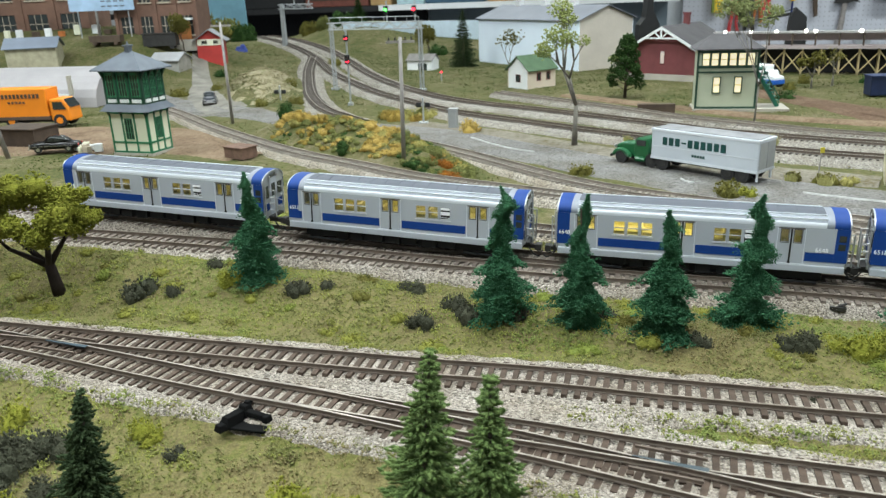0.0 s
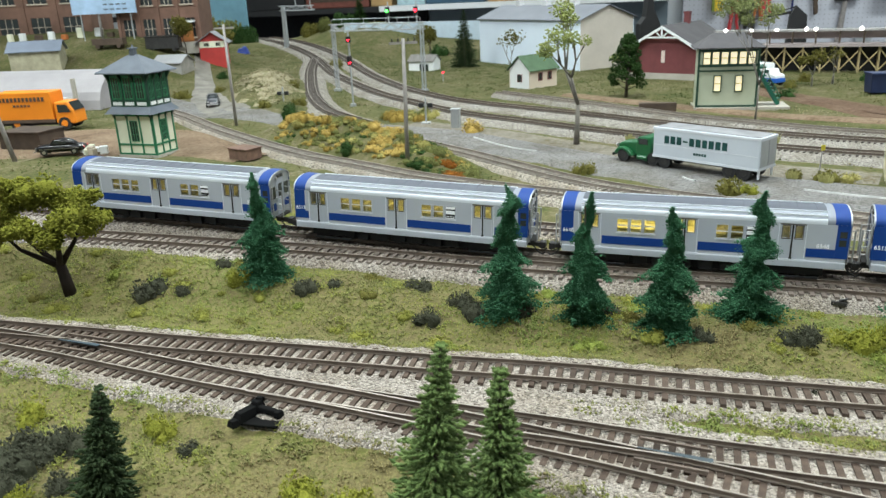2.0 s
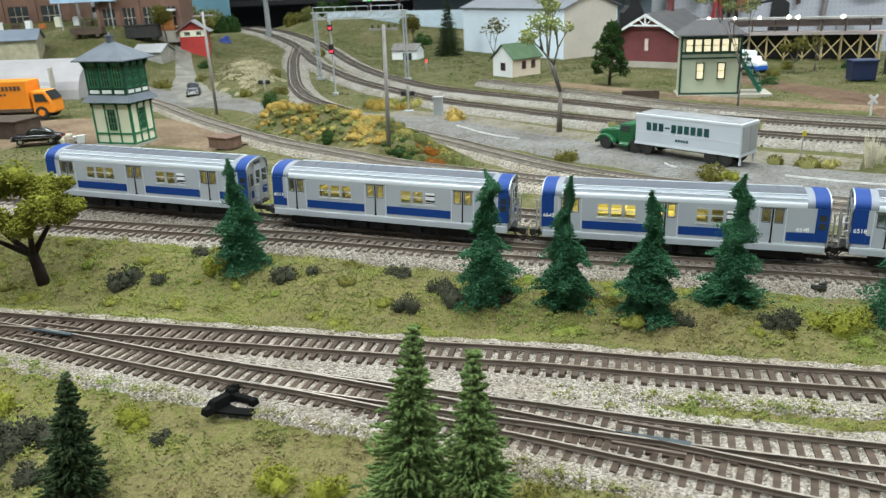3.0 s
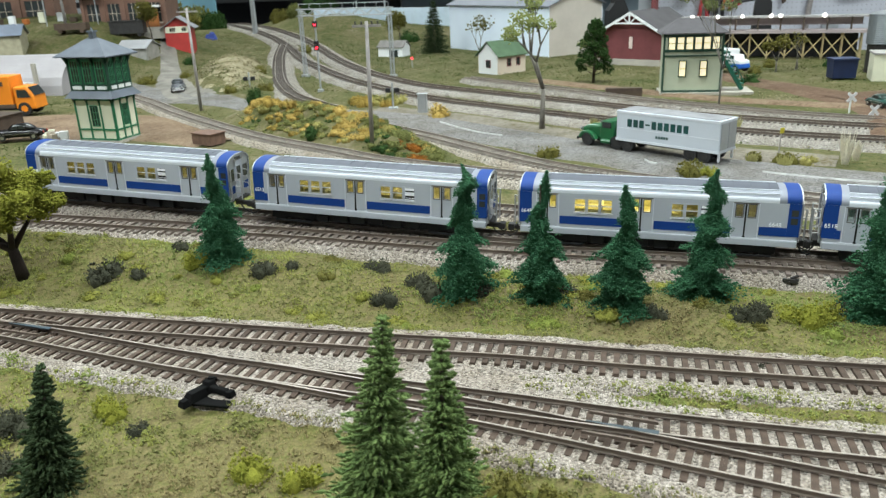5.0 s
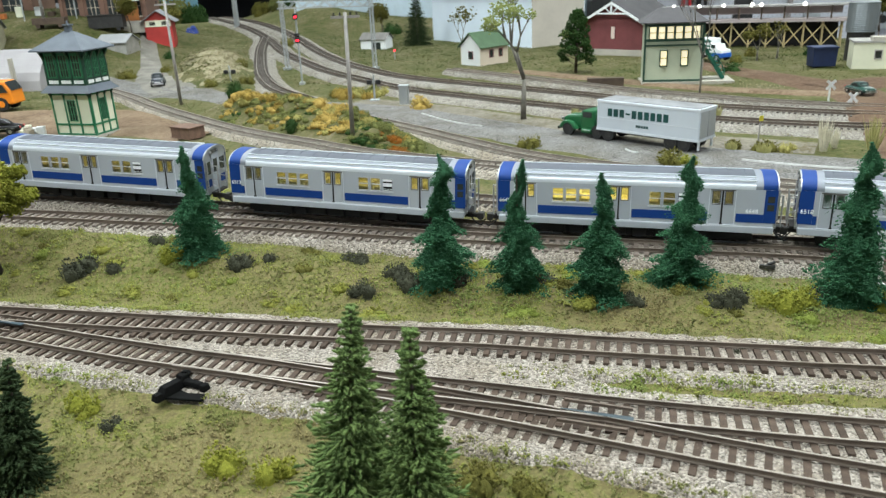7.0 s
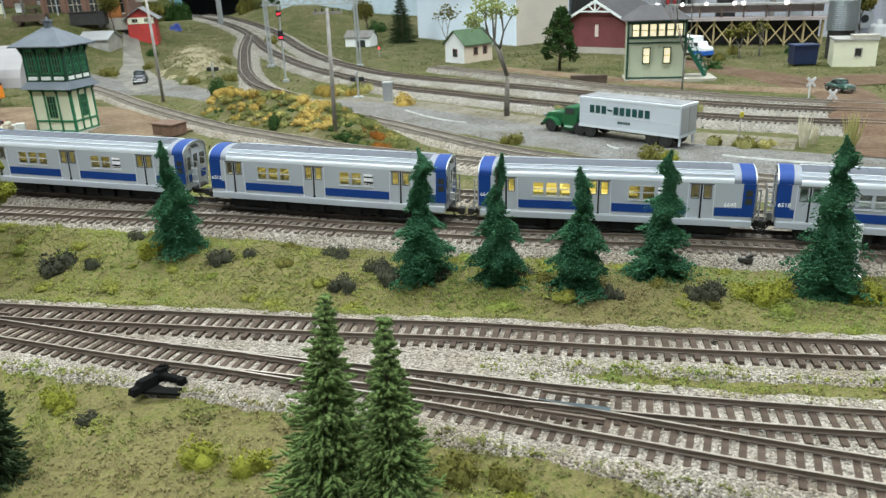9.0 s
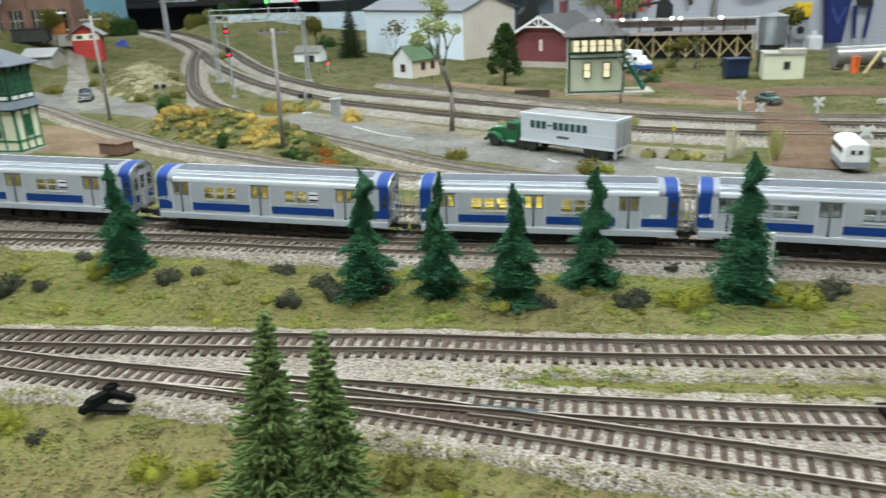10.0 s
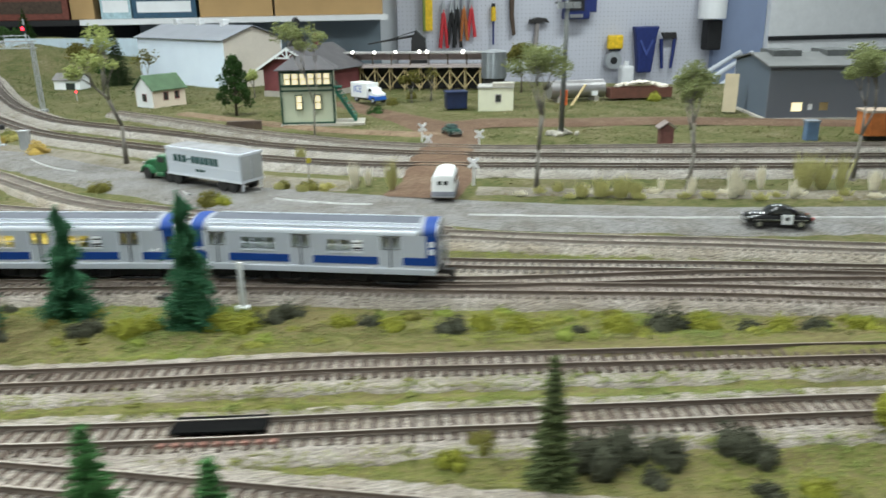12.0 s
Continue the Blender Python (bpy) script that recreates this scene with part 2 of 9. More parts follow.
def turf(name, stops, broad=28.0, fine=900.0, bump=0.9, height=0.0012):
    """Ground foam and earth: colours in patches, broken up by grain."""
    m, t, p = tree_of(name)
    co = t.nodes.new("ShaderNodeTexCoord").outputs["Object"]
    a = node(t, "ShaderNodeTexNoise", Scale=broad, Detail=6.0, Roughness=0.7)
    b = node(t, "ShaderNodeTexNoise", Scale=fine, Detail=3.0)
    c = node(t, "ShaderNodeTexNoise", Scale=fine * 0.3, Detail=4.0)
    for n in (a, b, c):
        t.links.new(co, n.inputs["Vector"])
    add = t.nodes.new("ShaderNodeMath")
    add.operation = "MULTIPLY_ADD"
    add.inputs[1].default_value, add.inputs[2].default_value = 0.5, 0.0
    t.links.new(c.outputs[0], add.inputs[0])
    add2 = t.nodes.new("ShaderNodeMath")
    add2.operation = "MULTIPLY_ADD"
    add2.inputs[1].default_value = 0.7
    t.links.new(a.outputs[0], add2.inputs[0])
    t.links.new(add.outputs[0], add2.inputs[2])
    col = ramp_of(t, stops, add2.outputs[0])
    col = blend(t, col, ramp_of(t, [(0.3, (0.45, 0.45, 0.45)), (0.65, (1, 1, 1))], b.outputs[0]), 0.7, "MULTIPLY")
    t.links.new(col, p.inputs["Base Color"])
    p.inputs["Roughness"].default_value = 0.95
    p.inputs["Specular IOR Level"].default_value = 0.15
    bp = node(t, "ShaderNodeBump", Strength=bump, Distance=height)
    t.links.new(c.outputs[0], bp.inputs["Height"])
    t.links.new(bp.outputs[0], p.inputs["Normal"])
    return m


def gravel(name, lo, hi, size=0.0011, dark=0.25):
    m, t, p = tree_of(name)
    co = t.nodes.new("ShaderNodeTexCoord").outputs["Object"]
    vo = node(t, "ShaderNodeTexVoronoi", Scale=1 / size)
    no = node(t, "ShaderNodeTexNoise", Scale=35.0, Detail=5.0)
    for n in (vo, no):
        t.links.new(co, n.inputs["Vector"])
    sep = t.nodes.new("ShaderNodeSeparateColor")
    t.links.new(vo.outputs["Color"], sep.inputs[0])
    col = ramp_of(t, [(0.0, tuple(c * dark for c in lo)), (0.25, lo), (0.85, hi), (1.0, tuple(min(1, c * 1.25) for c in hi))], sep.outputs[0])
    col = blend(t, col, ramp_of(t, [(0.3, (0.72, 0.68, 0.62)), (0.6, (1, 1, 1))], no.outputs[0]), 1.0, "MULTIPLY")
    t.links.new(col, p.inputs["Base Color"])
    p.inputs["Roughness"].default_value = 0.9
    p.inputs["Specular IOR Level"].default_value = 0.2
    bp = node(t, "ShaderNodeBump", Strength=1.0, Distance=size * 0.8)
    bp.invert = True
    t.links.new(vo.outputs["Distance"], bp.inputs["Height"])
    t.links.new(bp.outputs[0], p.inputs["Normal"])
    return m


def foliage(name, dark, light, grain=500.0):
    m, t, p = tree_of(name)
    co = t.nodes.new("ShaderNodeTexCoord").outputs["Object"]
    no = node(t, "ShaderNodeTexNoise", Scale=grain, Detail=3.0)
    t.links.new(co, no.inputs["Vector"])
    rnd = t.nodes.new("ShaderNodeNewGeometry").outputs["Random Per Island"]
    mid = tuple((a + b) / 2 for a, b in zip(dark, light))
    dark, light = (tuple(0.5 * a + 0.5 * m for a, m in zip(c, mid)) for c in (dark, light))
    c = ramp_of(t, [(0.0, dark), (0.55, mid), (1.0, light)], rnd)
    c = blend(t, c, ramp_of(t, [(0.3, (0.35, 0.35, 0.35)), (0.65, (1, 1, 1))], no.outputs[0]), 0.45, "MULTIPLY")
    t.links.new(c, p.inputs["Base Color"])
    p.inputs["Roughness"].default_value = 0.9
    p.inputs["Specular IOR Level"].default_value = 0.06
    bp = node(t, "ShaderNodeBump", Strength=0.8, Distance=0.0008)
    t.links.new(no.outputs[0], bp.inputs["Height"])
    t.links.new(bp.outputs[0], p.inputs["Normal"])
    return m


GRASS = turf("grass_foam", [(0.40, (0.060, 0.070, 0.017)), (0.47, (0.100, 0.110, 0.027)), (0.54, (0.138, 0.134, 0.042)), (0.61, (0.170, 0.146, 0.062)), (0.70, (0.125, 0.104, 0.044))], 30.0)
BACK_GRASS = turf("back_grass_foam", [(0.38, (0.038, 0.048, 0.013)), (0.49, (0.070, 0.080, 0.024)), (0.58, (0.100, 0.100, 0.037)), (0.68, (0.14, 0.122, 0.060)), (0.78, (0.19, 0.165, 0.105))], 18.0, 500.0)
EARTH = turf("brown_earth", [(0.40, (0.12, 0.08, 0.05)), (0.55, (0.19, 0.13, 0.085)), (0.72, (0.26, 0.19, 0.13))], 16.0, 700.0, 0.6)
RED_DIRT = turf("red_dirt", [(0.40, (0.090, 0.052, 0.034)), (0.55, (0.128, 0.078, 0.052)), (0.72, (0.175, 0.12, 0.08))], 16.0, 700.0, 0.6)
ROCK = turf("tan_rock", [(0.42, (0.12, 0.115, 0.05)), (0.50, (0.24, 0.21, 0.115)), (0.60, (0.33, 0.285, 0.19)), (0.72, (0.15, 0.15, 0.06))], 26.0, 400.0, 1.0, 0.004)
BALLAST = gravel("pale_ballast", (0.215, 0.185, 0.158), (0.40, 0.355, 0.310), 0.0008, 0.45)
BALLAST_DUSTY = gravel("dusty_ballast", (0.20, 0.183, 0.160), (0.345, 0.318, 0.285), 0.0010, 0.55)
BALLAST_GREY = gravel("grey_ballast", (0.26, 0.228, 0.19), (0.43, 0.385, 0.33), 0.0010, 0.5)
ASPHALT = gravel("asphalt", (0.150, 0.144, 0.138), (0.230, 0.222, 0.214), 0.0012, 0.6)
CONCRETE = plain("concrete", (0.42, 0.39, 0.34), 0.85, 0, 0.15, 30.0, 900.0, 0.3, 0.3)
TIE = plain("weathered_tie", (0.090, 0.063, 0.048), 0.85, 0, 0.3, 220.0, 1500.0, 0.5, 0.2, random_ob=0.35)
DUSTY_TIE = plain("dusty_tie", (0.185, 0.15, 0.127), 0.9, 0, 0.3, 220.0, 1500.0, 0.5, 0.2, random_ob=0.3)
PALE_TIE = plain("sun_bleached_tie", (0.27, 0.238, 0.205), 0.9, 0, 0.25, 220.0, 1500.0, 0.4, 0.2, island=0.3)
TIE_JOINED = plain("far_tie", (0.13, 0.112, 0.098), 0.85, 0, 0.3, 220.0, 1500.0, 0.4, 0.2, island=0.35)
RUST = plain("rusty_rail", (0.125, 0.094, 0.073), 0.6, 0.25, 0.25, 90.0, 900.0, 0.1)
DUSTY_RAIL = plain("dusty_rail", (0.225, 0.190, 0.160), 0.7, 0.1, 0.25, 90.0, 900.0, 0.1)
BROWN_TOP = plain("brown_rail_head", (0.245, 0.200, 0.165), 0.5, 0.3, 0.2, 60.0, 900.0, 0.05)
RAIL_TOP = plain("rail_head", (0.36, 0.315, 0.27), 0.42, 0.45, 0.2, 60.0, 900.0, 0.05)
SILVER = plain("silver_paint", (0.44, 0.465, 0.52), 0.42, 0.15, 0.05, 25.0, 900.0, 0.03)
BRIGHT_SILVER = plain("bright_silver", (0.66, 0.69, 0.74), 0.35, 0.2, 0.05, 25.0, 900.0, 0.03)
ROOF_GREY = plain("roof_grey", (0.078, 0.086, 0.107), 0.75, 0.0, 0.1, 30.0, 900.0, 0.08)
BLUE = plain("blue_paint", (0.006, 0.042, 0.21), 0.6, 0, 0.08, 30.0, 900.0, 0.03, 0.25)
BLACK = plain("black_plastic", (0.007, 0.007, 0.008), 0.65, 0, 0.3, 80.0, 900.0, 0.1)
DARK_METAL = plain("dark_metal", (0.035, 0.033, 0.032), 0.55, 0.3, 0.3, 120.0, 900.0, 0.2)
YELLOW_IN = plain("yellow_interior", (0.62, 0.57, 0.25), 0.6, 0, 0.1, 60.0, 900.0, 0.05)
WHITE = plain("white_paint", (0.74, 0.75, 0.76), 0.6, 0, 0.05, 20.0, 700.0, 0.08)
OFFWHITE = plain("cream_paint", (0.68, 0.67, 0.52), 0.65, 0, 0.08, 20.0, 700.0, 0.1)
PALE_GREEN = plain("pale_green_paint", (0.47, 0.51, 0.385), 0.65, 0, 0.10, 20.0, 700.0, 0.1)
GREEN = plain("bottle_green_paint", (0.018, 0.16, 0.075), 0.5, 0, 0.15, 40.0, 700.0, 0.1)
DARK_GREEN = plain("dark_green_trim", (0.014, 0.055, 0.035), 0.5, 0, 0.15, 40.0, 700.0, 0.1)
TEAL_GREEN = plain("green_stairs", (0.01, 0.13, 0.085), 0.6, 0, 0.15, 40.0, 700.0, 0.1)
SLATE = plain("slate_roof", (0.10, 0.115, 0.14), 0.7, 0, 0.15, 50.0, 500.0, 0.4)
MOSS_ROOF = plain("green_roof", (0.065, 0.115, 0.06), 0.8, 0, 0.2, 50.0, 500.0, 0.4)
TAR_ROOF = plain("tar_roof", (0.075, 0.07, 0.075), 0.8, 0, 0.2, 40.0, 500.0, 0.4)
RED_BRICK = plain("red_brick_paint", (0.17, 0.045, 0.048), 0.75, 0, 0.15, 40.0, 500.0, 0.3)
RED = plain("red_paint", (0.42, 0.035, 0.03), 0.55, 0, 0.15, 40.0, 500.0, 0.1)
BROWN_BRICK = plain("brown_brick", (0.155, 0.083, 0.058), 0.8, 0, 0.2, 30.0, 350.0, 0.3)
BRICK_TRIM = plain("stone_trim", (0.45, 0.38, 0.30), 0.8, 0, 0.1, 40.0, 400.0, 0.1)
ORANGE = plain("orange_paint", (0.78, 0.235, 0.012), 0.45, 0, 0.08, 30.0, 600.0, 0.05)
RUSTY = plain("rust_orange", (0.42, 0.13, 0.03), 0.7, 0, 0.3, 40.0, 500.0, 0.2)
RUBBER = plain("tyre_rubber", (0.02, 0.02, 0.02), 0.8, 0, 0.2, 80.0, 900.0, 0.2)
TRUCK_GREEN = plain("truck_green", (0.012, 0.10, 0.035), 0.3, 0.0, 0.1, 40.0, 900.0, 0.02)
WOOD_POLE = plain("weathered_pole", (0.29, 0.265, 0.255), 0.85, 0, 0.25, 60.0, 900.0, 0.3)
DARK_WOOD = plain("dark_wood", (0.09, 0.06, 0.042), 0.85, 0, 0.3, 60.0, 700.0, 0.3, random_ob=0.3)
RAW_WOOD = plain("raw_timber", (0.42, 0.33, 0.17), 0.8, 0, 0.2, 60.0, 700.0, 0.3)
BARK = plain("bark", (0.085, 0.068, 0.055), 0.9, 0, 0.3, 120.0, 900.0, 0.8, 0.2)
PALE_BARK = plain("grey_bark", (0.17, 0.155, 0.135), 0.9, 0, 0.3, 120.0, 900.0, 0.8, 0.2)
STEEL = plain("galvanised_steel", (0.42, 0.44, 0.46), 0.45, 0.5, 0.1, 40.0, 600.0, 0.05)
LAMP_WARM = glow("lit_window", (1.0, 0.88, 0.58), 0.72)
LAMP_WHITE = glow("lamp_bulb", (1.0, 0.96, 0.88), 4.0)
RED_LIGHT = glow("red_signal", (1.0, 0.02, 0.04), 6.0)
GREEN_LIGHT = glow("green_signal", (0.1, 1.0, 0.12), 4.0)
PANE = glass("window_glass", (0.9, 0.92, 0.9), 0.88)
DARK_PANE = plain("dark_glass", (0.03, 0.035, 0.035), 0.12, 0, 0.2, 40.0, 300.0, 0.0)
CHROME = plain("chrome", (0.55, 0.55, 0.56), 0.32, 1.0, 0.05, 40.0, 300.0, 0.0)
CONIFER = foliage("conifer_foam", (0.026, 0.092, 0.046), (0.074, 0.205, 0.104), 1200.0)
NEEDLES = foliage("needle_green", (0.032, 0.066, 0.019), (0.200, 0.275, 0.094), 700.0)
LEAF_LIME = foliage("lime_foliage", (0.135, 0.145, 0.018), (0.285, 0.285, 0.048), 900.0)
LEAF_OLIVE = foliage("olive_bush", (0.06, 0.06, 0.016), (0.20, 0.18, 0.045))
LEAF_GREY = foliage("grey_bush", (0.030, 0.033, 0.021), (0.088, 0.088, 0.060), 900.0)
LEAF_PALE = foliage("pale_leaves", (0.22, 0.26, 0.07), (0.42, 0.46, 0.18))
LEAF_SAPLING = foliage("sapling_leaves", (0.155, 0.180, 0.070), (0.32, 0.35, 0.150))
LEAF_DARK = foliage("dark_leaves", (0.012, 0.034, 0.010), (0.05, 0.095, 0.026))
LEAF_GOLD = foliage("golden_foliage", (0.32, 0.215, 0.055), (0.53, 0.385, 0.120))
LEAF_RUST = foliage("rust_foliage", (0.16, 0.055, 0.012), (0.34, 0.13, 0.02))
STRAW = foliage("dry_straw", (0.66, 0.60, 0.44), (0.90, 0.85, 0.70))

# ---- room, table and ground ----
RAIL = 0.009      # height of the rail heads over the ground
GAUGE = 0.0147


# ---- tracks: smooth lines through the plan ----
LINE_A = [(-0.75, 0.5361), (-0.55, 0.5084), (-0.39, 0.4862), (-0.25, 0.4649), (-0.15, 0.4497), (-0.1, 0.4421), (-0.05, 0.4343), (0.0, 0.4273), (0.05, 0.4202), (0.1, 0.4135), (0.15, 0.4077), (0.2, 0.3992), (0.25, 0.3919), (0.3, 0.3853), (0.35, 0.3798), (0.4, 0.3746), (0.45, 0.3674), (0.5, 0.3591), (0.55, 0.3513), (0.6, 0.3433), (0.65, 0.3358), (0.7, 0.3272), (0.87, 0.2945), (1.12, 0.2419)]
LINE_B = [(-0.292, 0.4709), (-0.21, 0.4556), (-0.15, 0.4401), (-0.1, 0.4264), (-0.05, 0.4107), (0.0, 0.3955), (0.05, 0.3827), (0.1, 0.3706), (0.15, 0.3592), (0.2, 0.3471), (0.25, 0.3373), (0.3, 0.329), (0.35, 0.3219), (0.4, 0.316), (0.45, 0.3098), (0.5, 0.3027), (0.55, 0.2956), (0.6, 0.2892), (0.65, 0.2819), (0.82, 0.2545), (1.02, 0.2199)]
LINE_C = [(0.0136, 0.3913), (0.05, 0.3818), (0.1, 0.3658), (0.15, 0.3491), (0.2, 0.3309), (0.25, 0.3129), (0.3, 0.2958), (0.4037, 0.2591), (0.5269, 0.2171), (0.6499, 0.1771)]
LINE_T = [(-0.5968, 0.6205), (-0.3676, 0.5927), (-0.1642, 0.5741), (-0.0955, 0.5682), (0.0192, 0.5578), (0.0934, 0.5459), (0.1632, 0.5348), (0.2284, 0.5256), (0.2900, 0.5150), (0.3428, 0.5039), (0.4142, 0.4861), (0.4777, 0.4682), (0.5507, 0.4497), (0.6499, 0.4241), (0.7299, 0.3990), (0.9211, 0.3428), (1.2235, 0.2539)]
LINE_TRAIN = [(-0.5964, 0.7054), (-0.3679, 0.6505), (-0.1657, 0.6159), (-0.0712, 0.5995), (0.0140, 0.5852), (0.1595, 0.5587), (0.3189, 0.5269), (0.4137, 0.4989), (0.4854, 0.4763), (0.5611, 0.4633), (0.6566, 0.4499), (0.7673, 0.4267), (0.9187, 0.3841), (1.2208, 0.2934)]
LINE_Y2 = [(-0.0135, 0.6826), (0.1586, 0.6286), (0.3411, 0.5643), (0.4908, 0.5138), (0.5698, 0.4916), (0.6759, 0.4633), (0.7668, 0.4365), (0.9182, 0.3920), (1.2201, 0.3032)]
LINE_Q = [(-0.5985, 1.4498), (-0.4085, 1.2485), (-0.3054, 1.1233), (-0.2187, 1.0254), (-0.1185, 0.9224), (-0.0273, 0.8503), (0.0368, 0.8006), (0.1454, 0.7406), (0.2769, 0.6760), (0.4090, 0.6176), (0.5008, 0.5826), (0.5891, 0.5489), (0.7063, 0.5112), (0.8014, 0.4768), (0.9656, 0.4278), (1.2664, 0.3440)]
LINE_Q2 = [(-0.0311, 1.0201), (0.0709, 0.9072), (0.1169, 0.8509), (0.1720, 0.7858), (0.2182, 0.7441), (0.2615, 0.7167), (0.3371, 0.6721), (0.4286, 0.6249), (0.5106, 0.5878)]
LINE_M1 = [(-0.7600, 2.7900), (-0.6690, 2.6490), (-0.5230, 2.4060), (-0.4010, 2.1900), (-0.3090, 2.0090), (-0.1990, 1.7480), (-0.1070, 1.5430), (-0.0300, 1.4050), (0.0350, 1.3150), (0.1415, 1.2176), (0.2202, 1.1486), (0.3182, 1.0567), (0.3653, 1.0116), (0.5051, 0.9276), (0.6309, 0.8762), (0.8171, 0.8204), (1.0350, 0.7654), (1.4856, 0.6604), (2.0701, 0.5334)]
LINE_M2 = [(-0.8000, 2.7900), (-0.7130, 2.6160), (-0.5970, 2.4160), (-0.4820, 2.2120), (-0.4070, 2.0590), (-0.3500, 1.9250), (-0.2980, 1.7970), (-0.2190, 1.6340), (-0.1380, 1.4660), (-0.0650, 1.3450), (0.0360, 1.2000), (0.1417, 1.1000), (0.2149, 1.0340), (0.3037, 0.9662), (0.4071, 0.8985), (0.4984, 0.8547), (0.6199, 0.8186), (0.7954, 0.7692), (1.0028, 0.7187), (1.4902, 0.6031), (2.0758, 0.4761)]
LINE_BR = [(-0.1031, 1.1513), (-0.1490, 1.2150), (-0.1930, 1.3010), (-0.2520, 1.4600), (-0.3270, 1.7180), (-0.3660, 1.8680), (-0.4070, 2.0590)]
LINE_M3 = [(0.0869, 1.4082), (0.1831, 1.3005), (0.2623, 1.2104), (0.3263, 1.1323), (0.4087, 1.0575), (0.4916, 0.9902), (0.6135, 0.9300), (0.7919, 0.8864), (1.0877, 0.8219), (1.5775, 0.7105)]


def smooth(a, b, v):
    t = min(1, max(0, (v - a) / (b - a)))
    return t * t * (3 - 2 * t)


def rise(x, y=0.0):
    """The train's embankment climbs to the left."""
    return float(np.interp(x, [-0.75, -0.5, -0.13, 0.06, 0.23, 0.42], [0.030, 0.027, 0.013, 0.005, 0.001, 0.0]))


def train_rise(x, y=0.0):
    """The train's own roadbed stands a little higher than the track beside it."""
    return rise(x) + float(np.interp(x, [-0.3, -0.05, 0.16], [0.0028, 0.0022, 0.0]))


def back_rise(x, y):
    """The main line climbs towards the far end of the layout."""
    return 0.036 * smooth(1.55, 2.6, y) * smooth(-0.08, -0.40, x)


def bank(x, y):
    a, t, r = (np.interp(x, *np.array(l).T) for l in (LINE_A, LINE_T, LINE_TRAIN))
    return rise(x) * smooth(a + 0.028, t - 0.024, y) * (1 - smooth(max(t, r) + 0.03, max(t, r) + 0.13, y))


def mound(x, y):
    """Share of the dry tan mound beside the side street."""
    return math.exp(-((x + 0.355 + 0.30 * (y - 1.5)) / 0.060) ** 2 - ((y - 1.53) / 0.22) ** 2)


FRONT = [np.array(l).T for l in (LINE_A, LINE_B, LINE_C)]


def shoulder(x, y):
    """The ground swells up to the ballast of the front tracks."""
    d = min(abs(y - np.interp(x, *l, left=9.0, right=9.0)) for l in FRONT)
    return 0.0037 * (1 - smooth(0.023, 0.036, d)) if d < 0.04 else 0.0


def ground_z(x, y):
    z = 0.0011 * noise.noise((x * 24, y * 24, 0)) + 0.0007 * noise.noise((x * 45, y * 45, 6)) + shoulder(x, y)
    z += 0.040 * mound(x, y) * (1 + 0.5 * noise.noise((x * 25, y * 25, 5)))
    u = (x + 0.195) * 0.70 - (y - 1.108) * 0.714
    z += 0.026 * math.exp(-(((x + 0.195) * 0.714 + (y - 1.108) * 0.70) / 0.037) ** 2) * smooth(-0.03, 0.05, u) * (1 - smooth(0.25, 0.42, u)) * (1 + 0.5 * noise.noise((x * 40, y * 40, 8)))
    z += 0.046 * smooth(0.08, 0.24, (x + 0.199) * 0.869 + (y - 1.748) * 0.495) * smooth(2.1, 2.38, y)
    z += 0.10 * smooth(1.5, 1.95, y) * smooth(-0.52, -0.80, x) * (1 - smooth(2.02, 2.22, y))
    z += back_rise(x, y)
    z += 0.005 * math.exp(-((y - 0.49 + 0.25 * (x - 0.1)) / 0.022) ** 2) * smooth(-0.5, -0.1, x)
    return z - 0.0005 + bank(x, y)


def plain_wall(name, x0, x1, y0, y1, z0, z1, mats, label):
    return tagged(part(name, Build().span(x0, x1, y0, y1, z0, z1), mats), label, "wall", "", "structure")


ROOM_WALL = plain("room_wall", (0.62, 0.64, 0.67), 0.8, 0, 0.04, 2.0, 200.0, 0.05)
ROOM_FLOOR = plain("room_floor", (0.22, 0.21, 0.20), 0.6, 0, 0.1, 3.0, 200.0, 0.05)
plain_wall("wall_north", -4.5, 4.5, 4.72, 4.82, -1.0, CEILING, ROOM_WALL, "pale painted workshop wall behind the layout")
plain_wall("wall_south", -4.5, 4.5, -2.1, -2.0, -1.0, CEILING, ROOM_WALL, "pale painted room wall")
plain_wall("wall_east", 4.5, 4.6, -2.0, 4.72, -1.0, CEILING, ROOM_WALL, "pale painted room wall")
plain_wall("wall_west", -4.6, -4.5, -2.0, 4.72, -1.0, CEILING, ROOM_WALL, "pale painted room wall")
tagged(part("floor", Build().span(-4.6, 4.6, -2.1, 4.82, -1.1, -1.0), ROOM_FLOOR), "grey concrete workshop floor", "floor", "", "structure")
tagged(part("ceiling", Build().span(-4.6, 4.6, -2.1, 4.82, CEILING, CEILING + 0.1), ROOM_WALL), "white room ceiling", "ceiling", "", "structure")
TUBE_GLOW = glow("fluorescent_tube", (1.0, 0.97, 0.93), 3.0)
for lx, ly in TUBES:
    fx = thing("ceiling_light", lx, ly, CEILING, 0, "white fluorescent ceiling light with two tubes", "ceiling light", "ceiling lights")
    part("housing", Build().span(-0.65, 0.65, -0.1, 0.1, -0.05, 0.0), WHITE, fx, bevel=0.01)
    for s in (-0.05, 0.05):
        part("tube", Build().rod((-0.6, s, -0.06), (0.6, s, -0.06), 0.012, n=10), TUBE_GLOW, fx)


def back_edge(x):
    """How far the table reaches, further on the left than on the right."""
    return 2.80 - 1.03 * smooth(-0.1, 0.75, x) - 0.22 * smooth(0.75, 1.3, x)


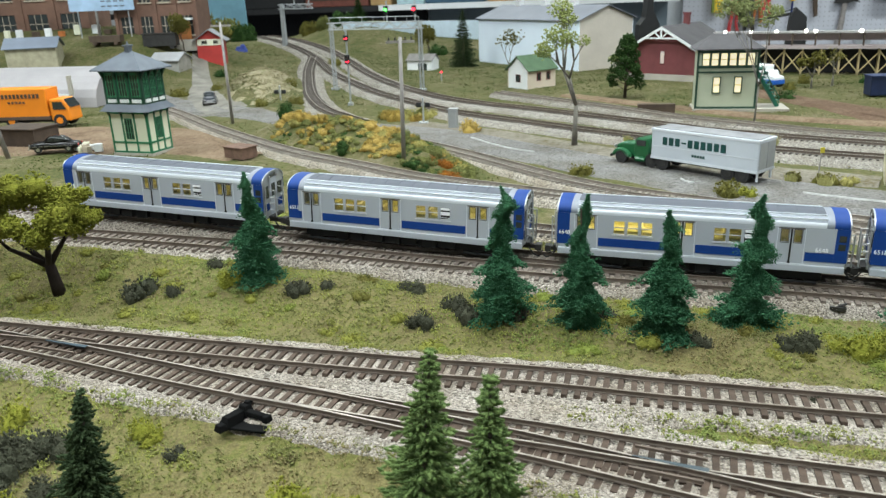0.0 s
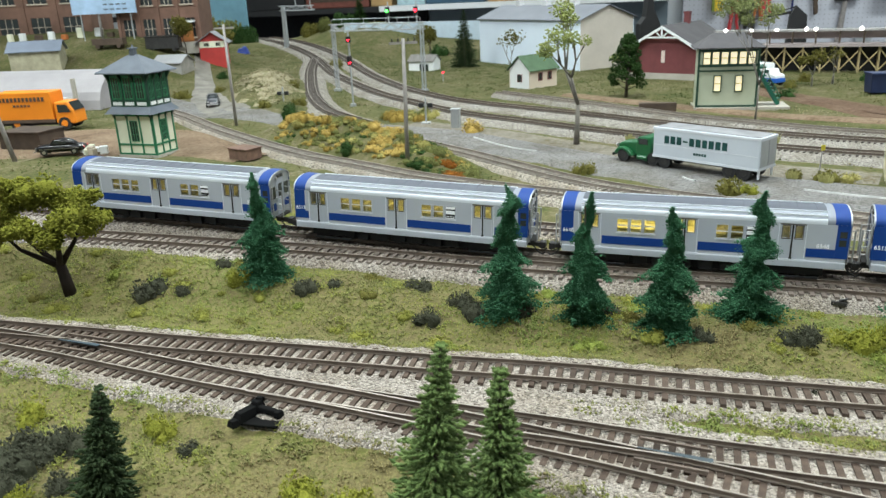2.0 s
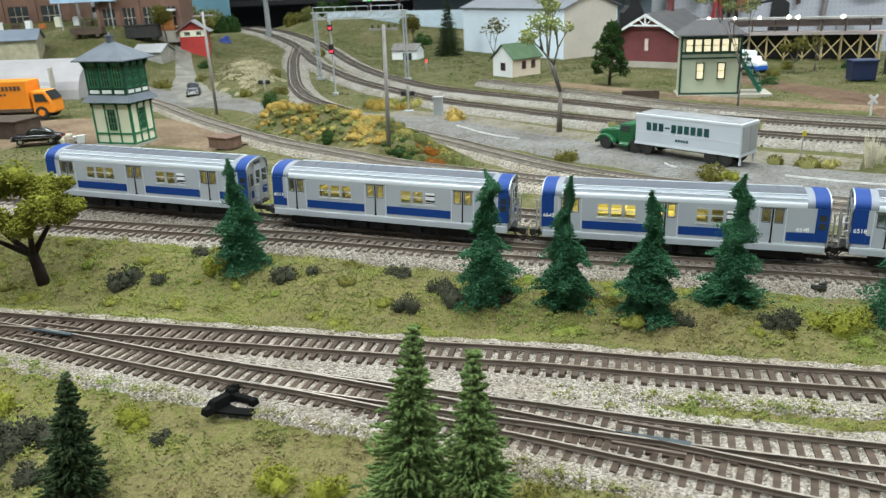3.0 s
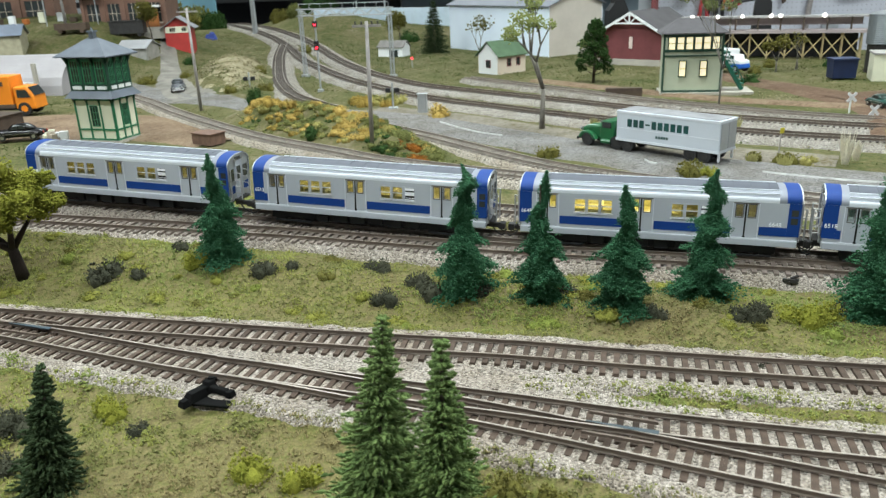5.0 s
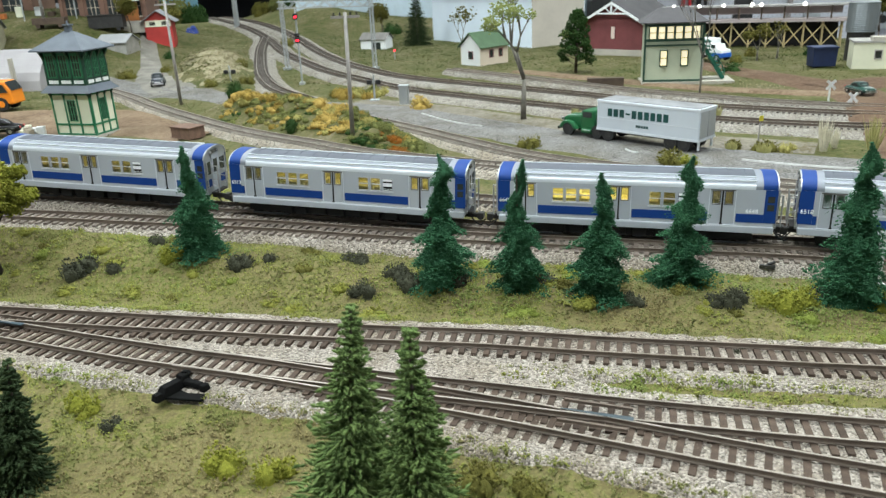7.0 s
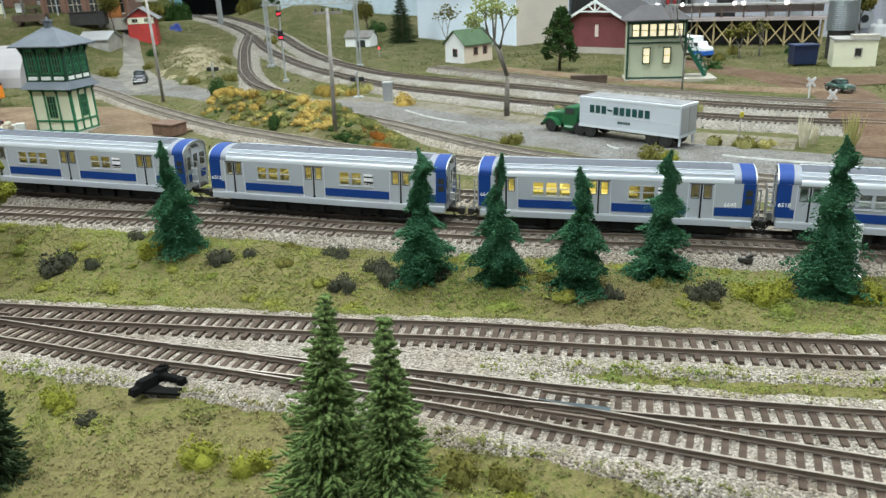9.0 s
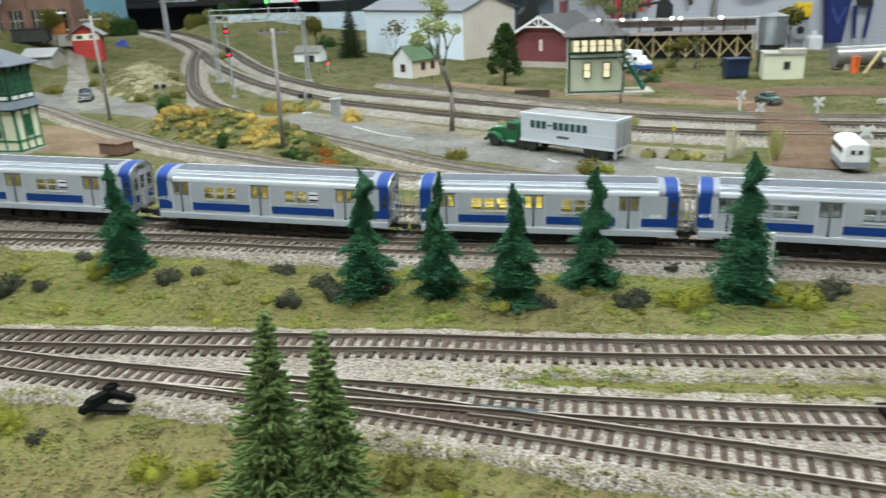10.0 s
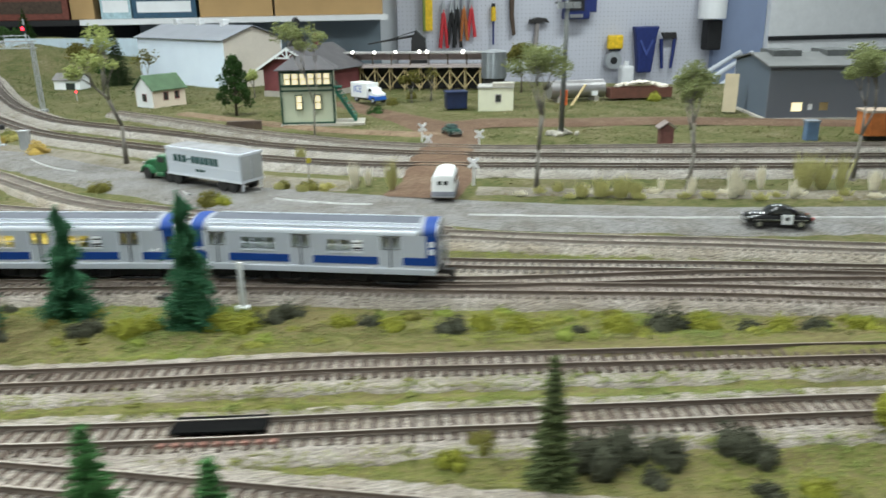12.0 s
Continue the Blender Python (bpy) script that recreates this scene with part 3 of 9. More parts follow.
xs = np.concatenate([np.linspace(-1.5, -0.75, 40), np.arange(-0.74, 1.1, 0.0075), np.linspace(1.11, 2.2, 40)])
vs = np.concatenate([np.arange(0.0, 0.33, 0.0035), np.linspace(0.335, 1.0, 110)])
Y0 = 0.14
gb = Build()
gb.v = [(float(x), float(Y0 + v * (back_edge(x) - Y0)), ground_z(float(x), float(Y0 + v * (back_edge(x) - Y0)))) for v in vs for x in xs]
nx_ = len(xs)
gb.f = [(j * nx_ + i, j * nx_ + i + 1, (j + 1) * nx_ + i + 1, (j + 1) * nx_ + i) for j in range(len(vs) - 1) for i in range(nx_ - 1)]
gb.m = [2 if mound(*gb.v[f[0]][:2]) > 0.45 + 0.5 * noise.noise((gb.v[f[0]][0] * 40, gb.v[f[0]][1] * 40, 15)) else 0 if gb.v[f[0]][1] < 0.66 - 0.3 * (gb.v[f[0]][0] - 0.1) else 1 for f in gb.f]
tagged(part("ground", gb, [GRASS, BACK_GRASS, ROCK], smooth=True), "layout scenery base of olive grass foam and earth", "ground", "", "structure")
tb = Build()
tb.prism([(-1.5, Y0 + 0.002), (2.2, Y0 + 0.002), (2.2, 1.54), (1.3, 1.54), (0.75, 1.76), (0.3, 2.3), (-0.1, 2.76), (-1.5, 2.76)], -0.09, -0.012, "z")
for lx, ly in ((-1.4, 0.25), (0.4, 0.25), (2.1, 0.25), (-1.4, 2.65), (-0.2, 2.65), (2.1, 1.45), (0.8, 1.6)):
    tb.span(lx - 0.045, lx + 0.045, ly - 0.045, ly + 0.045, -1.0, -0.0905)
tagged(part("layout_table", tb, DARK_WOOD), "dark wooden layout table under the scenery", "table", "", "structure")

def ballast(name, pts, mats, climb=None, width=0.0168, top=0.0145, height=0.0054, label="crushed stone ballast bed"):
    rnd = random.Random(name + str(pts[0]))
    line = curve_points(pts, 0.006)
    edge = 0.0012 if width < 0.02 or top < 0.018 else height - 0.0022
    b = sweep(Build(), line, [(-width - 0.006, -0.004), (-width, edge), (-top, height), (0, height + 0.0002), (top, height), (width, edge), (width + 0.006, -0.004)], 0, 0, 0.0006, rnd)
    if climb:
        b.v = [(x, y, z + climb(x, y)) for x, y, z in b.v]
    return tagged(part(name, b, mats, smooth=True), label, "ballast", "", "structure")


def track(pts, label, singles=True, climb=None, tie_len=0.0272, step=0.0058, skip=None, lift=0.0, tie_mat=None, far_mat=None, rail_mat=None, head_mat=None):
    """A railway track: two rails, each with a bright head, on separate ties."""
    line = curve_points(pts, 0.004 if singles else 0.009)
    tr = thing("railway_track", 0, 0, 0, 0, label, "railway track", "railway tracks")
    up = climb or back_rise
    for s in (-1, 1):
        o = s * GAUGE / 2
        web = ring(Build(), line, [(o - 0.0006, RAIL - 0.0026), (o - 0.0006, RAIL - 0.0022), (o - 0.0003, RAIL - 0.0018), (o - 0.0003, RAIL - 0.0007), (o - 0.00045, RAIL - 0.0005), (o - 0.00045, RAIL - 0.0001), (o + 0.00045, RAIL - 0.0001), (o + 0.00045, RAIL - 0.0005), (o + 0.0003, RAIL - 0.0007), (o + 0.0003, RAIL - 0.0018), (o + 0.0006, RAIL - 0.0022), (o + 0.0006, RAIL - 0.0026)])
        web.v = [(x, y, z + up(x, y)) for x, y, z in web.v]
        rail = part("rail", web, rail_mat or RUST, tr)
        head = ring(Build(), line, [(o - 0.00046, RAIL - 0.0003), (o - 0.00040, RAIL), (o + 0.00040, RAIL), (o + 0.00046, RAIL - 0.0003)])
        head.v = [(x, y, z + up(x, y)) for x, y, z in head.v]
        part("rail_head", head, head_mat or RAIL_TOP, rail, "worn rail head")
    spots = curve_points(pts, step)
    d = heading(spots)
    rnd = random.Random(len(pts))
    joined = Build()
    mesh = Build().box(0, 0, 0, 0.0027, tie_len, 0.0030, 0, 0, 0.94).data("tie", tie_mat or TIE)
    for p, q in zip(spots, d):
        if skip and skip(p[0], p[1]):
            continue
        a = math.degrees(math.atan2(q[1], q[0])) + rnd.uniform(-1.2, 1.2)
        if singles and -0.30 < p[0] < 0.95:
            t = new("tie", mesh)
            t.parent = tr
            t.matrix_basis = pose(p[0] + rnd.uniform(-0.0003, 0.0003), p[1] + rnd.uniform(-0.0006, 0.0006), 0.0052 + lift + up(p[0], p[1]) + rnd.uniform(-0.0002, 0.0002), 0, 0, a)
        else:
            joined.box(p[0], p[1], 0.0052 + lift + up(p[0], p[1]), 0.0025, tie_len, 0.0028, a, 0, 0.94)
    if joined.v:
        tagged(part("tie", joined, far_mat or TIE_JOINED, tr), kind="stuff")
    return tr


for nm, ln, mt in (("ballast_bed", LINE_A, BALLAST), ("ballast_bed", LINE_B, BALLAST), ("ballast_bed", LINE_C, BALLAST), ("ballast_bed", LINE_T, BALLAST), ("ballast_bed", LINE_TRAIN, BALLAST),
                   ("ballast_bed", LINE_Y2, BALLAST_GREY), ("ballast_bed", LINE_Q, BALLAST_GREY), ("ballast_bed", LINE_Q2, BALLAST_GREY), ("ballast_bed", LINE_M1, BALLAST_DUSTY), ("ballast_bed", LINE_M2, BALLAST_DUSTY), ("ballast_bed", LINE_BR, BALLAST_DUSTY), ("ballast_bed", LINE_M3, BALLAST_DUSTY)):
    ballast(nm, ln, mt, {str(LINE_T): rise, str(LINE_TRAIN): train_rise}.get(str(ln), back_rise), 0.029 if ln in (LINE_M1, LINE_M2, LINE_BR) else 0.0232 if ln in (LINE_A, LINE_B, LINE_C) else 0.0168, 0.0195 if ln in (LINE_A, LINE_B, LINE_C) else 0.0145)
MID_AB = [(x, 0.5 * (float(np.interp(x, *np.array(LINE_A).T)) + float(np.interp(x, *np.array(LINE_B).T)))) for x in (-0.02, 0.03, 0.08, 0.13, 0.165, 0.20, 0.235)]
ballast("ballast_infill", MID_AB, BALLAST, lambda x, y: -0.0045 * smooth(0.165, 0.235, x), 0.013, 0.010, 0.0050, "crushed stone filling between two tracks")
WEATHER = "weathered railway track with brown rails on wooden ties"
track(LINE_A, WEATHER, head_mat=BROWN_TOP)
track(LINE_B, WEATHER, lift=-0.0004)
track(LINE_C, WEATHER, lift=-0.0008, skip=lambda x, y: x < 0.075)
track(LINE_T, WEATHER, climb=rise, tie_mat=DUSTY_TIE, head_mat=BROWN_TOP)
track(LINE_TRAIN, WEATHER, climb=train_rise, lift=-0.0004, tie_mat=DUSTY_TIE, head_mat=BROWN_TOP)
for ln in (LINE_Y2, LINE_Q, LINE_Q2, LINE_M1, LINE_M2, LINE_BR, LINE_M3):
    track(ln, "weathered railway track on grey ballast", singles=False, far_mat=PALE_TIE if ln in (LINE_Q, LINE_Q2, LINE_M3) else None, rail_mat=DUSTY_RAIL if ln in (LINE_Q, LINE_Q2, LINE_M3) else None)

# ---- the train ----
NUMBER_WHITE = plain("number_white", (0.92, 0.93, 0.95), 0.6, 0, 0.02)
GATE_METAL = plain("gate_metal", (0.42, 0.42, 0.42), 0.5, 0.5, 0.1, 60.0, 600.0, 0.0)
CAR_L, CAR_W, SILL, EAVE, CROWN = 0.160, 0.0285, 0.0097, 0.0342, 0.0412
PALE_FILL = plain("pale_fill", (0.62, 0.64, 0.68), 0.6, 0, 0.06, 40.0, 600.0, 0.02)
ROOF_SILVER = plain("roof_silver", (0.21, 0.225, 0.262), 0.55, 0.1, 0.06, 25.0, 900.0, 0.05)
GASKET = plain("window_gasket", (0.10, 0.095, 0.085), 0.6, 0, 0.2, 80.0, 900.0, 0.0)


def metro_car(x, y, z, rz, climb, numbers, glow_power, label, lit, pale=False):
    """A subway car, 0 at mid-length on the rail heads; sides towards -y and +y."""
    car = thing("subway_car", x, y, z + RAIL, rz, label, "subway car", "subway cars of the train")
    car.matrix_basis = pose(x, y, z + RAIL, 0, -climb, rz)
    L, w = CAR_L, CAR_W / 2
    f = lambda u: (u - 0.5) * L
    doors = [(f(0.070), f(0.150)), (f(0.412), f(0.496)), (f(0.772), f(0.857))]
    wins = []
    for a, b in ((0.207, 0.354), (0.557, 0.708)):
        k = (b - a) / 3
        wins += [(f(a + k * i + 0.005), f(a + k * (i + 1) - 0.005)) for i in range(3)]
    base = SILL + 0.0030
    w0, w1, d0, d1 = 0.0228, 0.0309, 0.0252, 0.0326
    for side in (-1, 1):
        holes = [(a, b, w0, w1) for a, b in wins]
        leaves = []
        for a, b in doors:
            m = (a + b) / 2
            leaves += [(a + 0.0009, m - 0.0009), (m + 0.0009, b - 0.0009)]
        panes = [(a + 0.0006, b - 0.0006, d0, d1) for a, b in leaves]
        holes += panes
        wall = part("side_wall", Build().wall(-L / 2 + 0.002, L / 2 - 0.002, base, EAVE, side * w - 0.0005, side * w + 0.0005, holes), SILVER, car)
        out = side * (w + 0.0005)
        lo, hi = min(out, out + side * 0.0003), max(out, out + side * 0.0003)
        for a, b in ((0.157, 0.406), (0.502, 0.766)):
            part("blue_panel", Build().span(f(a), f(b), lo, hi, 0.0149, 0.0199), BLUE, wall, "blue painted panel")
        for a, b, c, d in ((0.004, 0.050, 0.0149, EAVE), (0.0503, 0.064, 0.0149, 0.0199), (0.863, 0.9547, 0.0149, 0.0199), (0.955, 0.996, 0.0149, EAVE)):
            part("blue_panel", Build().span(f(a), f(b), lo, hi, c, d), BLUE, wall, "blue painted end panel")
        for (a, b), q in zip(leaves, panes):
            leaf = part("door_leaf", Build().wall(a, b, base + 0.0002, EAVE - 0.0006, lo - side * 0.0001, hi - side * 0.0001, [q]), SILVER, wall)
            frame_ = Build().wall(q[0] - 0.0004, q[1] + 0.0004, q[2] - 0.0004, q[3] + 0.0004, lo + side * 0.0001, hi + side * 0.0001, [(q[0], q[1], q[2], q[3])])
            part("door_window_frame", frame_, GASKET, leaf, "dark rubber window frame")
        for a, b in doors:
            m = (a + b) / 2
            seam = Build().span(m - 0.00045, m + 0.00045, lo, hi + side * 0.0002, base + 0.0004, EAVE - 0.0012)
            seam.rod((m, out, base + 0.0008), (m, out + side * 0.0007, base + 0.0008), 0.0008, n=10)
            part("door_edge", seam, BLACK, wall, "dark rubber door edge")
            part("door_header", Build().span(a, b, lo, hi, EAVE - 0.0011, EAVE - 0.0005), GASKET, wall, "dark door header")
            part("door_step", Build().span(a - 0.0015, b + 0.0015, lo, hi + side * 0.0010, base - 0.0004, base + 0.0005), BRIGHT_SILVER, wall)
            for e in (a - 0.0003, b + 0.0003):
                part("door_post", Build().span(e - 0.0002, e + 0.0002, lo, hi + side * 0.0001, base + 0.0006, EAVE - 0.0006), BRIGHT_SILVER, wall)
        mid = (w0 + w1) / 2 + 0.0002
        for i, (a, b) in enumerate(wins):
            fr = Build().wall(a - 0.0005, b + 0.0005, w0 - 0.0004, w1 + 0.0004, lo - side * 0.0001, hi - side * 0.0001, [(a + 0.0001, b - 0.0001, w0 + 0.0001, mid - 0.0003), (a + 0.0001, b - 0.0001, mid + 0.0003, w1 - 0.0001)])
            frame_ = part("window_frame", fr, SILVER, wall)
            part("window_sill", Build().span(a - 0.0006, b + 0.0006, lo, hi + side * 0.0005, w0 - 0.0009, w0 - 0.0003).span(a, b, lo, hi + side * 0.0002, mid - 0.0003, mid + 0.0003), BRIGHT_SILVER, frame_, "bright sill and middle rail")
        part("window_band", Build().span(-L / 2 + 0.004, L / 2 - 0.004, side * (w - 0.0016) - 0.0001, side * (w - 0.0016) + 0.0001, w0 - 0.001, d1 + 0.0006), PANE, wall, "clear window glazing")
        # added pale sheet behind the glazing, so that the windows look bright
        if pale:
            part("window_backing", Build().span(-L / 2 + 0.006, L / 2 - 0.006, side * (w - 0.0022) - 0.0001, side * (w - 0.0022) + 0.0001, w0 - 0.001, d1 + 0.0006), PALE_FILL, wall, "added pale sheet that brightens the windows")
        b0, b1 = Build(), Build().span(wins[5][0], wins[5][1], side * (w - 0.0008) - 0.0001, side * (w - 0.0008) + 0.0001, w0, w1)
        for z0, z1 in ((w1 - 0.0018, w1 - 0.0003), (mid - 0.0012, mid + 0.0010), (w0 + 0.0002, w0 + 0.0005)):
            b0.span(wins[5][0] + 0.0003, wins[5][1] - 0.0003, lo, hi, z0, z1)
        for k in range(3):
            b0.span(wins[5][0] + 0.0008 + k * 0.0020, wins[5][0] + 0.0022 + k * 0.0020, lo, hi, w0 + 0.0012, w0 + 0.0016)
        sign = part("destination_sign", b1, BLACK, wall, "black destination sign")
        part("sign_line", b0, NUMBER_WHITE, sign, "white sign lines too small to read")
        part("side_sill", Build().span(-L / 2 + 0.0012, L / 2 - 0.0012, side * (w + 0.0004) - 0.0012, side * (w + 0.0004) + 0.0012, SILL - 0.0010, base - 0.0004), SILVER, car, "silver lower sill", bevel=0.0003)
        part("sill_ledge", Build().span(-L / 2 + 0.0012, L / 2 - 0.0012, lo - side * 0.0002, hi + side * 0.0008, base - 0.0004, base), BRIGHT_SILVER, car, "bright step along the side")
    # roof: an arch in bands, with raised strips and seams
    n = 28
    arch = [(-(w + 0.0006) * math.cos(math.pi * i / n), EAVE + (CROWN - EAVE) * math.sin(math.pi * i / n) ** 0.8) for i in range(n + 1)]

    def band(i0, i1, a0, a1, out=0.0):
        pts = [(u, v + out) for u, v in arch[i0:i1 + 1]]
        inn = [(u * 0.96, v - 0.0006) for u, v in reversed(arch[i0:i1 + 1])]
        return Build().prism(pts + inn, a0, a1, "x")
    r0, r1 = -L / 2 + 0.0125, L / 2 - 0.0125
    roof = part("roof", band(9, n - 9, r0, r1), ROOF_GREY, car, "dull grey roof with seams")
    # outer band in brighter silver: the ceiling tubes' reflection is put into its colour
    for s_ in (0, 1):
        for i0, i1, nm, mt, lb in ((0, 3, "roof_edge", BRIGHT_SILVER, "silver roof edge with the highlight painted in"), (3, 9, "roof_shoulder", ROOF_SILVER, "grey silver roof shoulder")):
            a_, b_ = (i0, i1) if s_ == 0 else (n - i1, n - i0)
            part(nm, band(a_, b_, r0, r1), mt, car, lb)
    for k in range(14):
        xx = r0 + (r1 - r0) * (k + 0.5) / 14
        part("roof_seam", band(9, n - 9, xx - 0.00022, xx + 0.00022, 0.00025), ROOF_GREY, roof)
    for i in (5, 8, n - 8, n - 5):
        u, v = arch[i]
        part("roof_strip", Build().span(r0, r1, u - 0.00035, u + 0.00035, v - 0.0003, v + 0.0005), BRIGHT_SILVER, roof, "silver roof strip")
    for e in (-1, 1):
        x0, x1, x2 = L / 2 - 0.0125, L / 2 - 0.0086, L / 2 - 0.0010
        part("roof_collar", band(0, n, *sorted((e * x0, e * x1)), 0.0001), ROOF_SILVER, car, "silver band on the roof")
        part("roof_end", band(0, n, *sorted((e * x1, e * x2)), 0.0003), BLUE, car, "blue painted roof end")
        part("end_rim", band(0, n, *sorted((e * x2, e * (L / 2 - 0.0002))), 0.0001), STEEL, car, "steel rim of the roof end")
        end = part("end_wall", Build().prism([(-w, SILL), (w, SILL), *[(u * 0.985, v - 0.0002) for u, v in reversed(arch)]], e * (L / 2 - 0.0016) - 0.0007, e * (L / 2 - 0.0016) + 0.0007, "x"), STEEL, car, "shiny grey end wall", bevel=0.0005)
        xo = e * (L / 2 - 0.0008)
        part("end_door", Build().wall(-0.0045, 0.0045, SILL + 0.001, EAVE + 0.002, -0.0004, 0.0004, [(-0.0028, 0.0028, 0.0235, 0.0325)]).turn(90, xo), SILVER, end)
        part("end_door_window", Build().span(xo - 0.0003, xo + 0.0003, -0.0028, 0.0028, 0.0235, 0.0325), DARK_PANE, end, "dark end door window")
        for s in (-1, 1):
            part("end_window", Build().span(xo - 0.0003, xo + 0.0003, s * 0.0092 - 0.0027, s * 0.0092 + 0.0027, 0.0235, 0.0318), DARK_PANE, end, "dark end window")
            part("blue_band", Build().span(xo - 0.0002, xo + 0.0002, s * 0.0092 - 0.0030, s * 0.0092 + 0.0030, 0.0149, 0.0199), BLUE, end, "blue painted end band")
            part("end_light", Build().rod((xo, s * 0.0052, EAVE + 0.0030), (xo + e * 0.0010, s * 0.0052, EAVE + 0.0030), 0.0010, n=10), CHROME, end, "round marker light")
            rail_ = Build()
            for zz in (0.0150, 0.0195, 0.0240, 0.0290):
                rail_.rod((xo, s * 0.0062, zz), (xo + e * 0.0046, s * 0.0057, zz - 0.0004), 0.00036, n=6)
            rail_.rod((xo + e * 0.0046, s * 0.0057, 0.0100), (xo + e * 0.0046, s * 0.0057, 0.0290), 0.00050, n=6).rod((xo + e * 0.0008, s * 0.0122, 0.0110), (xo + e * 0.0008, s * 0.0122, 0.0325), 0.00045, n=6)
            for zz in (0.0125, 0.0165, 0.0205):
                rail_.rod((xo + e * 0.0008, s * 0.0112, zz), (xo + e * 0.0008, s * 0.0135, zz), 0.00035, n=6)
            part("safety_gate", rail_, GATE_METAL, end, "thin metal safety gate and grab irons")
        part("route_sign", Build().box(xo + e * 0.0003, 0, EAVE + 0.0038, 0.0008, 0.0070, 0.0020), DARK_PANE, end, "small dark route sign")
        cp = Build().span(*sorted((e * (L / 2 - 0.004), e * (L / 2 + 0.006))), -0.0016, 0.0016, 0.0052, 0.0078)
        cp.span(*sorted((e * (L / 2 + 0.005), e * (L / 2 + 0.0088))), -0.0026, 0.0026, 0.0045, 0.0085)
        for s in (-0.004, 0.004):
            hose = [(L / 2 + 0.001, 0.0070), (L / 2 + 0.004, 0.0030), (L / 2 + 0.0075, 0.0012), (L / 2 + 0.0092, 0.0030)]
            for (a0, z0), (a1, z1) in zip(hose, hose[1:]):
                cp.rod((e * a0, s, z0), (e * a1, s, z1), 0.0005, n=6)
        part("coupler", cp, DARK_METAL, car, "dark metal coupler with hoses", bevel=0.0003)
        part("platform", Build().box(e * (L / 2 + 0.0004), 0, SILL + 0.0006, 0.0044, 0.016, 0.0012), DARK_METAL, car, "dark end step plate")
    for s_ in (-1, 1):
        for zz in (0.0240, 0.0288):
            part("cab_window", Build().box(f(0.976), s_ * (w + 0.0008), zz, 0.0036, 0.0004, 0.0036), DARK_PANE if not pale else PALE_FILL, car, "small cab window in the blue end")
    # inside: yellow floor, seats and back wall
    inner = PALE_FILL if pale else YELLOW_IN
    part("interior", Build().span(-L / 2 + 0.004, L / 2 - 0.004, -w + 0.003, w - 0.003, SILL, SILL + 0.0015).span(-L / 2 + 0.006, L / 2 - 0.006, w - 0.005, w - 0.003, SILL, EAVE - 0.001).span(-L / 2 + 0.006, L / 2 - 0.006, -0.003, w - 0.004, SILL, 0.0215), inner, car, "seats and inner wall")
    rnd = random.Random(str(numbers))
    if not pale:
        for k in range(9):
            part("seat_back", Build().box(f(0.10 + 0.10 * k + rnd.uniform(-0.01, 0.01)), -0.001, 0.0226, 0.0022, 0.010, 0.0052), YELLOW_IN, car, bevel=0.0004)
    if glow_power:
        part("light_strip", Build().span(f(lit[0]), f(lit[1]), -0.002, 0.004, EAVE - 0.0012, EAVE - 0.0004), glow("car_light_%d" % int(glow_power * 10), (1.0, 0.86, 0.42), glow_power), car, "warm interior light strip")
        part("light_strip", Build().span(-L / 2 + 0.01, L / 2 - 0.01, 0.005, 0.008, EAVE - 0.0012, EAVE - 0.0004), glow("dim_strip_%d" % int(glow_power * 10), (1.0, 0.84, 0.42), 1.1), car, "dim warm interior light strip")
    # below the floor
    part("underframe", Build().span(-L / 2 + 0.004, L / 2 - 0.004, -w + 0.002, w - 0.002, SILL - 0.0022, SILL - 0.0003).span(-L * 0.25, L * 0.25, -w + 0.0045, w - 0.0045, 0.0022, SILL - 0.0022), BLACK, car, "black underframe")
    for k in range(6):
        xx = -0.032 + k * 0.0125
        part("equipment_box", Build().box(xx, -w + 0.0042, SILL - 0.0048 + rnd.uniform(-0.0006, 0.0008), rnd.uniform(0.007, 0.011), 0.005, rnd.uniform(0.0042, 0.0058)), BLACK, car, bevel=0.0004)
    for e in (-1, 1):
        tx = e * L * 0.335
        truck = part("truck", Build().span(tx - 0.015, tx + 0.015, -0.0118, -0.0100, 0.0030, 0.0072).span(tx - 0.015, tx + 0.015, 0.0100, 0.0118, 0.0030, 0.0072).span(tx - 0.003, tx + 0.003, -0.0115, 0.0115, 0.003, 0.0076).span(tx - 0.013, tx + 0.013, -0.0122, -0.0117, 0.0008, 0.0022), BLACK, car, "black wheel truck", bevel=0.0004)
        for dx in (-0.0105, 0.0105):
            part("wheel_set", Build().rod((tx + dx, -0.0088, 0.0048), (tx + dx, -0.0068, 0.0048), 0.0048, n=18).rod((tx + dx, 0.0068, 0.0048), (tx + dx, 0.0088, 0.0048), 0.0048, n=18).rod((tx + dx, -0.0100, 0.0048), (tx + dx, 0.0100, 0.0048), 0.0012), BLACK, truck, "dark steel wheel set")
    for words, u, zz in numbers:
        if words:
            text_part("car_number", words, 0.0034, NUMBER_WHITE, car, pose(f(u), -w - 0.0010, zz, 90, 0, 0), "white car number")
        else:
            b0 = Build()
            for k in range(4):
                b0.span(f(u) - 0.0042 + k * 0.0022, f(u) - 0.0027 + k * 0.0022, -w - 0.0011, -w - 0.0009, zz - 0.0015, zz + 0.0015)
            part("car_number", b0, WHITE, car, "white car number, too small to read")
    return car


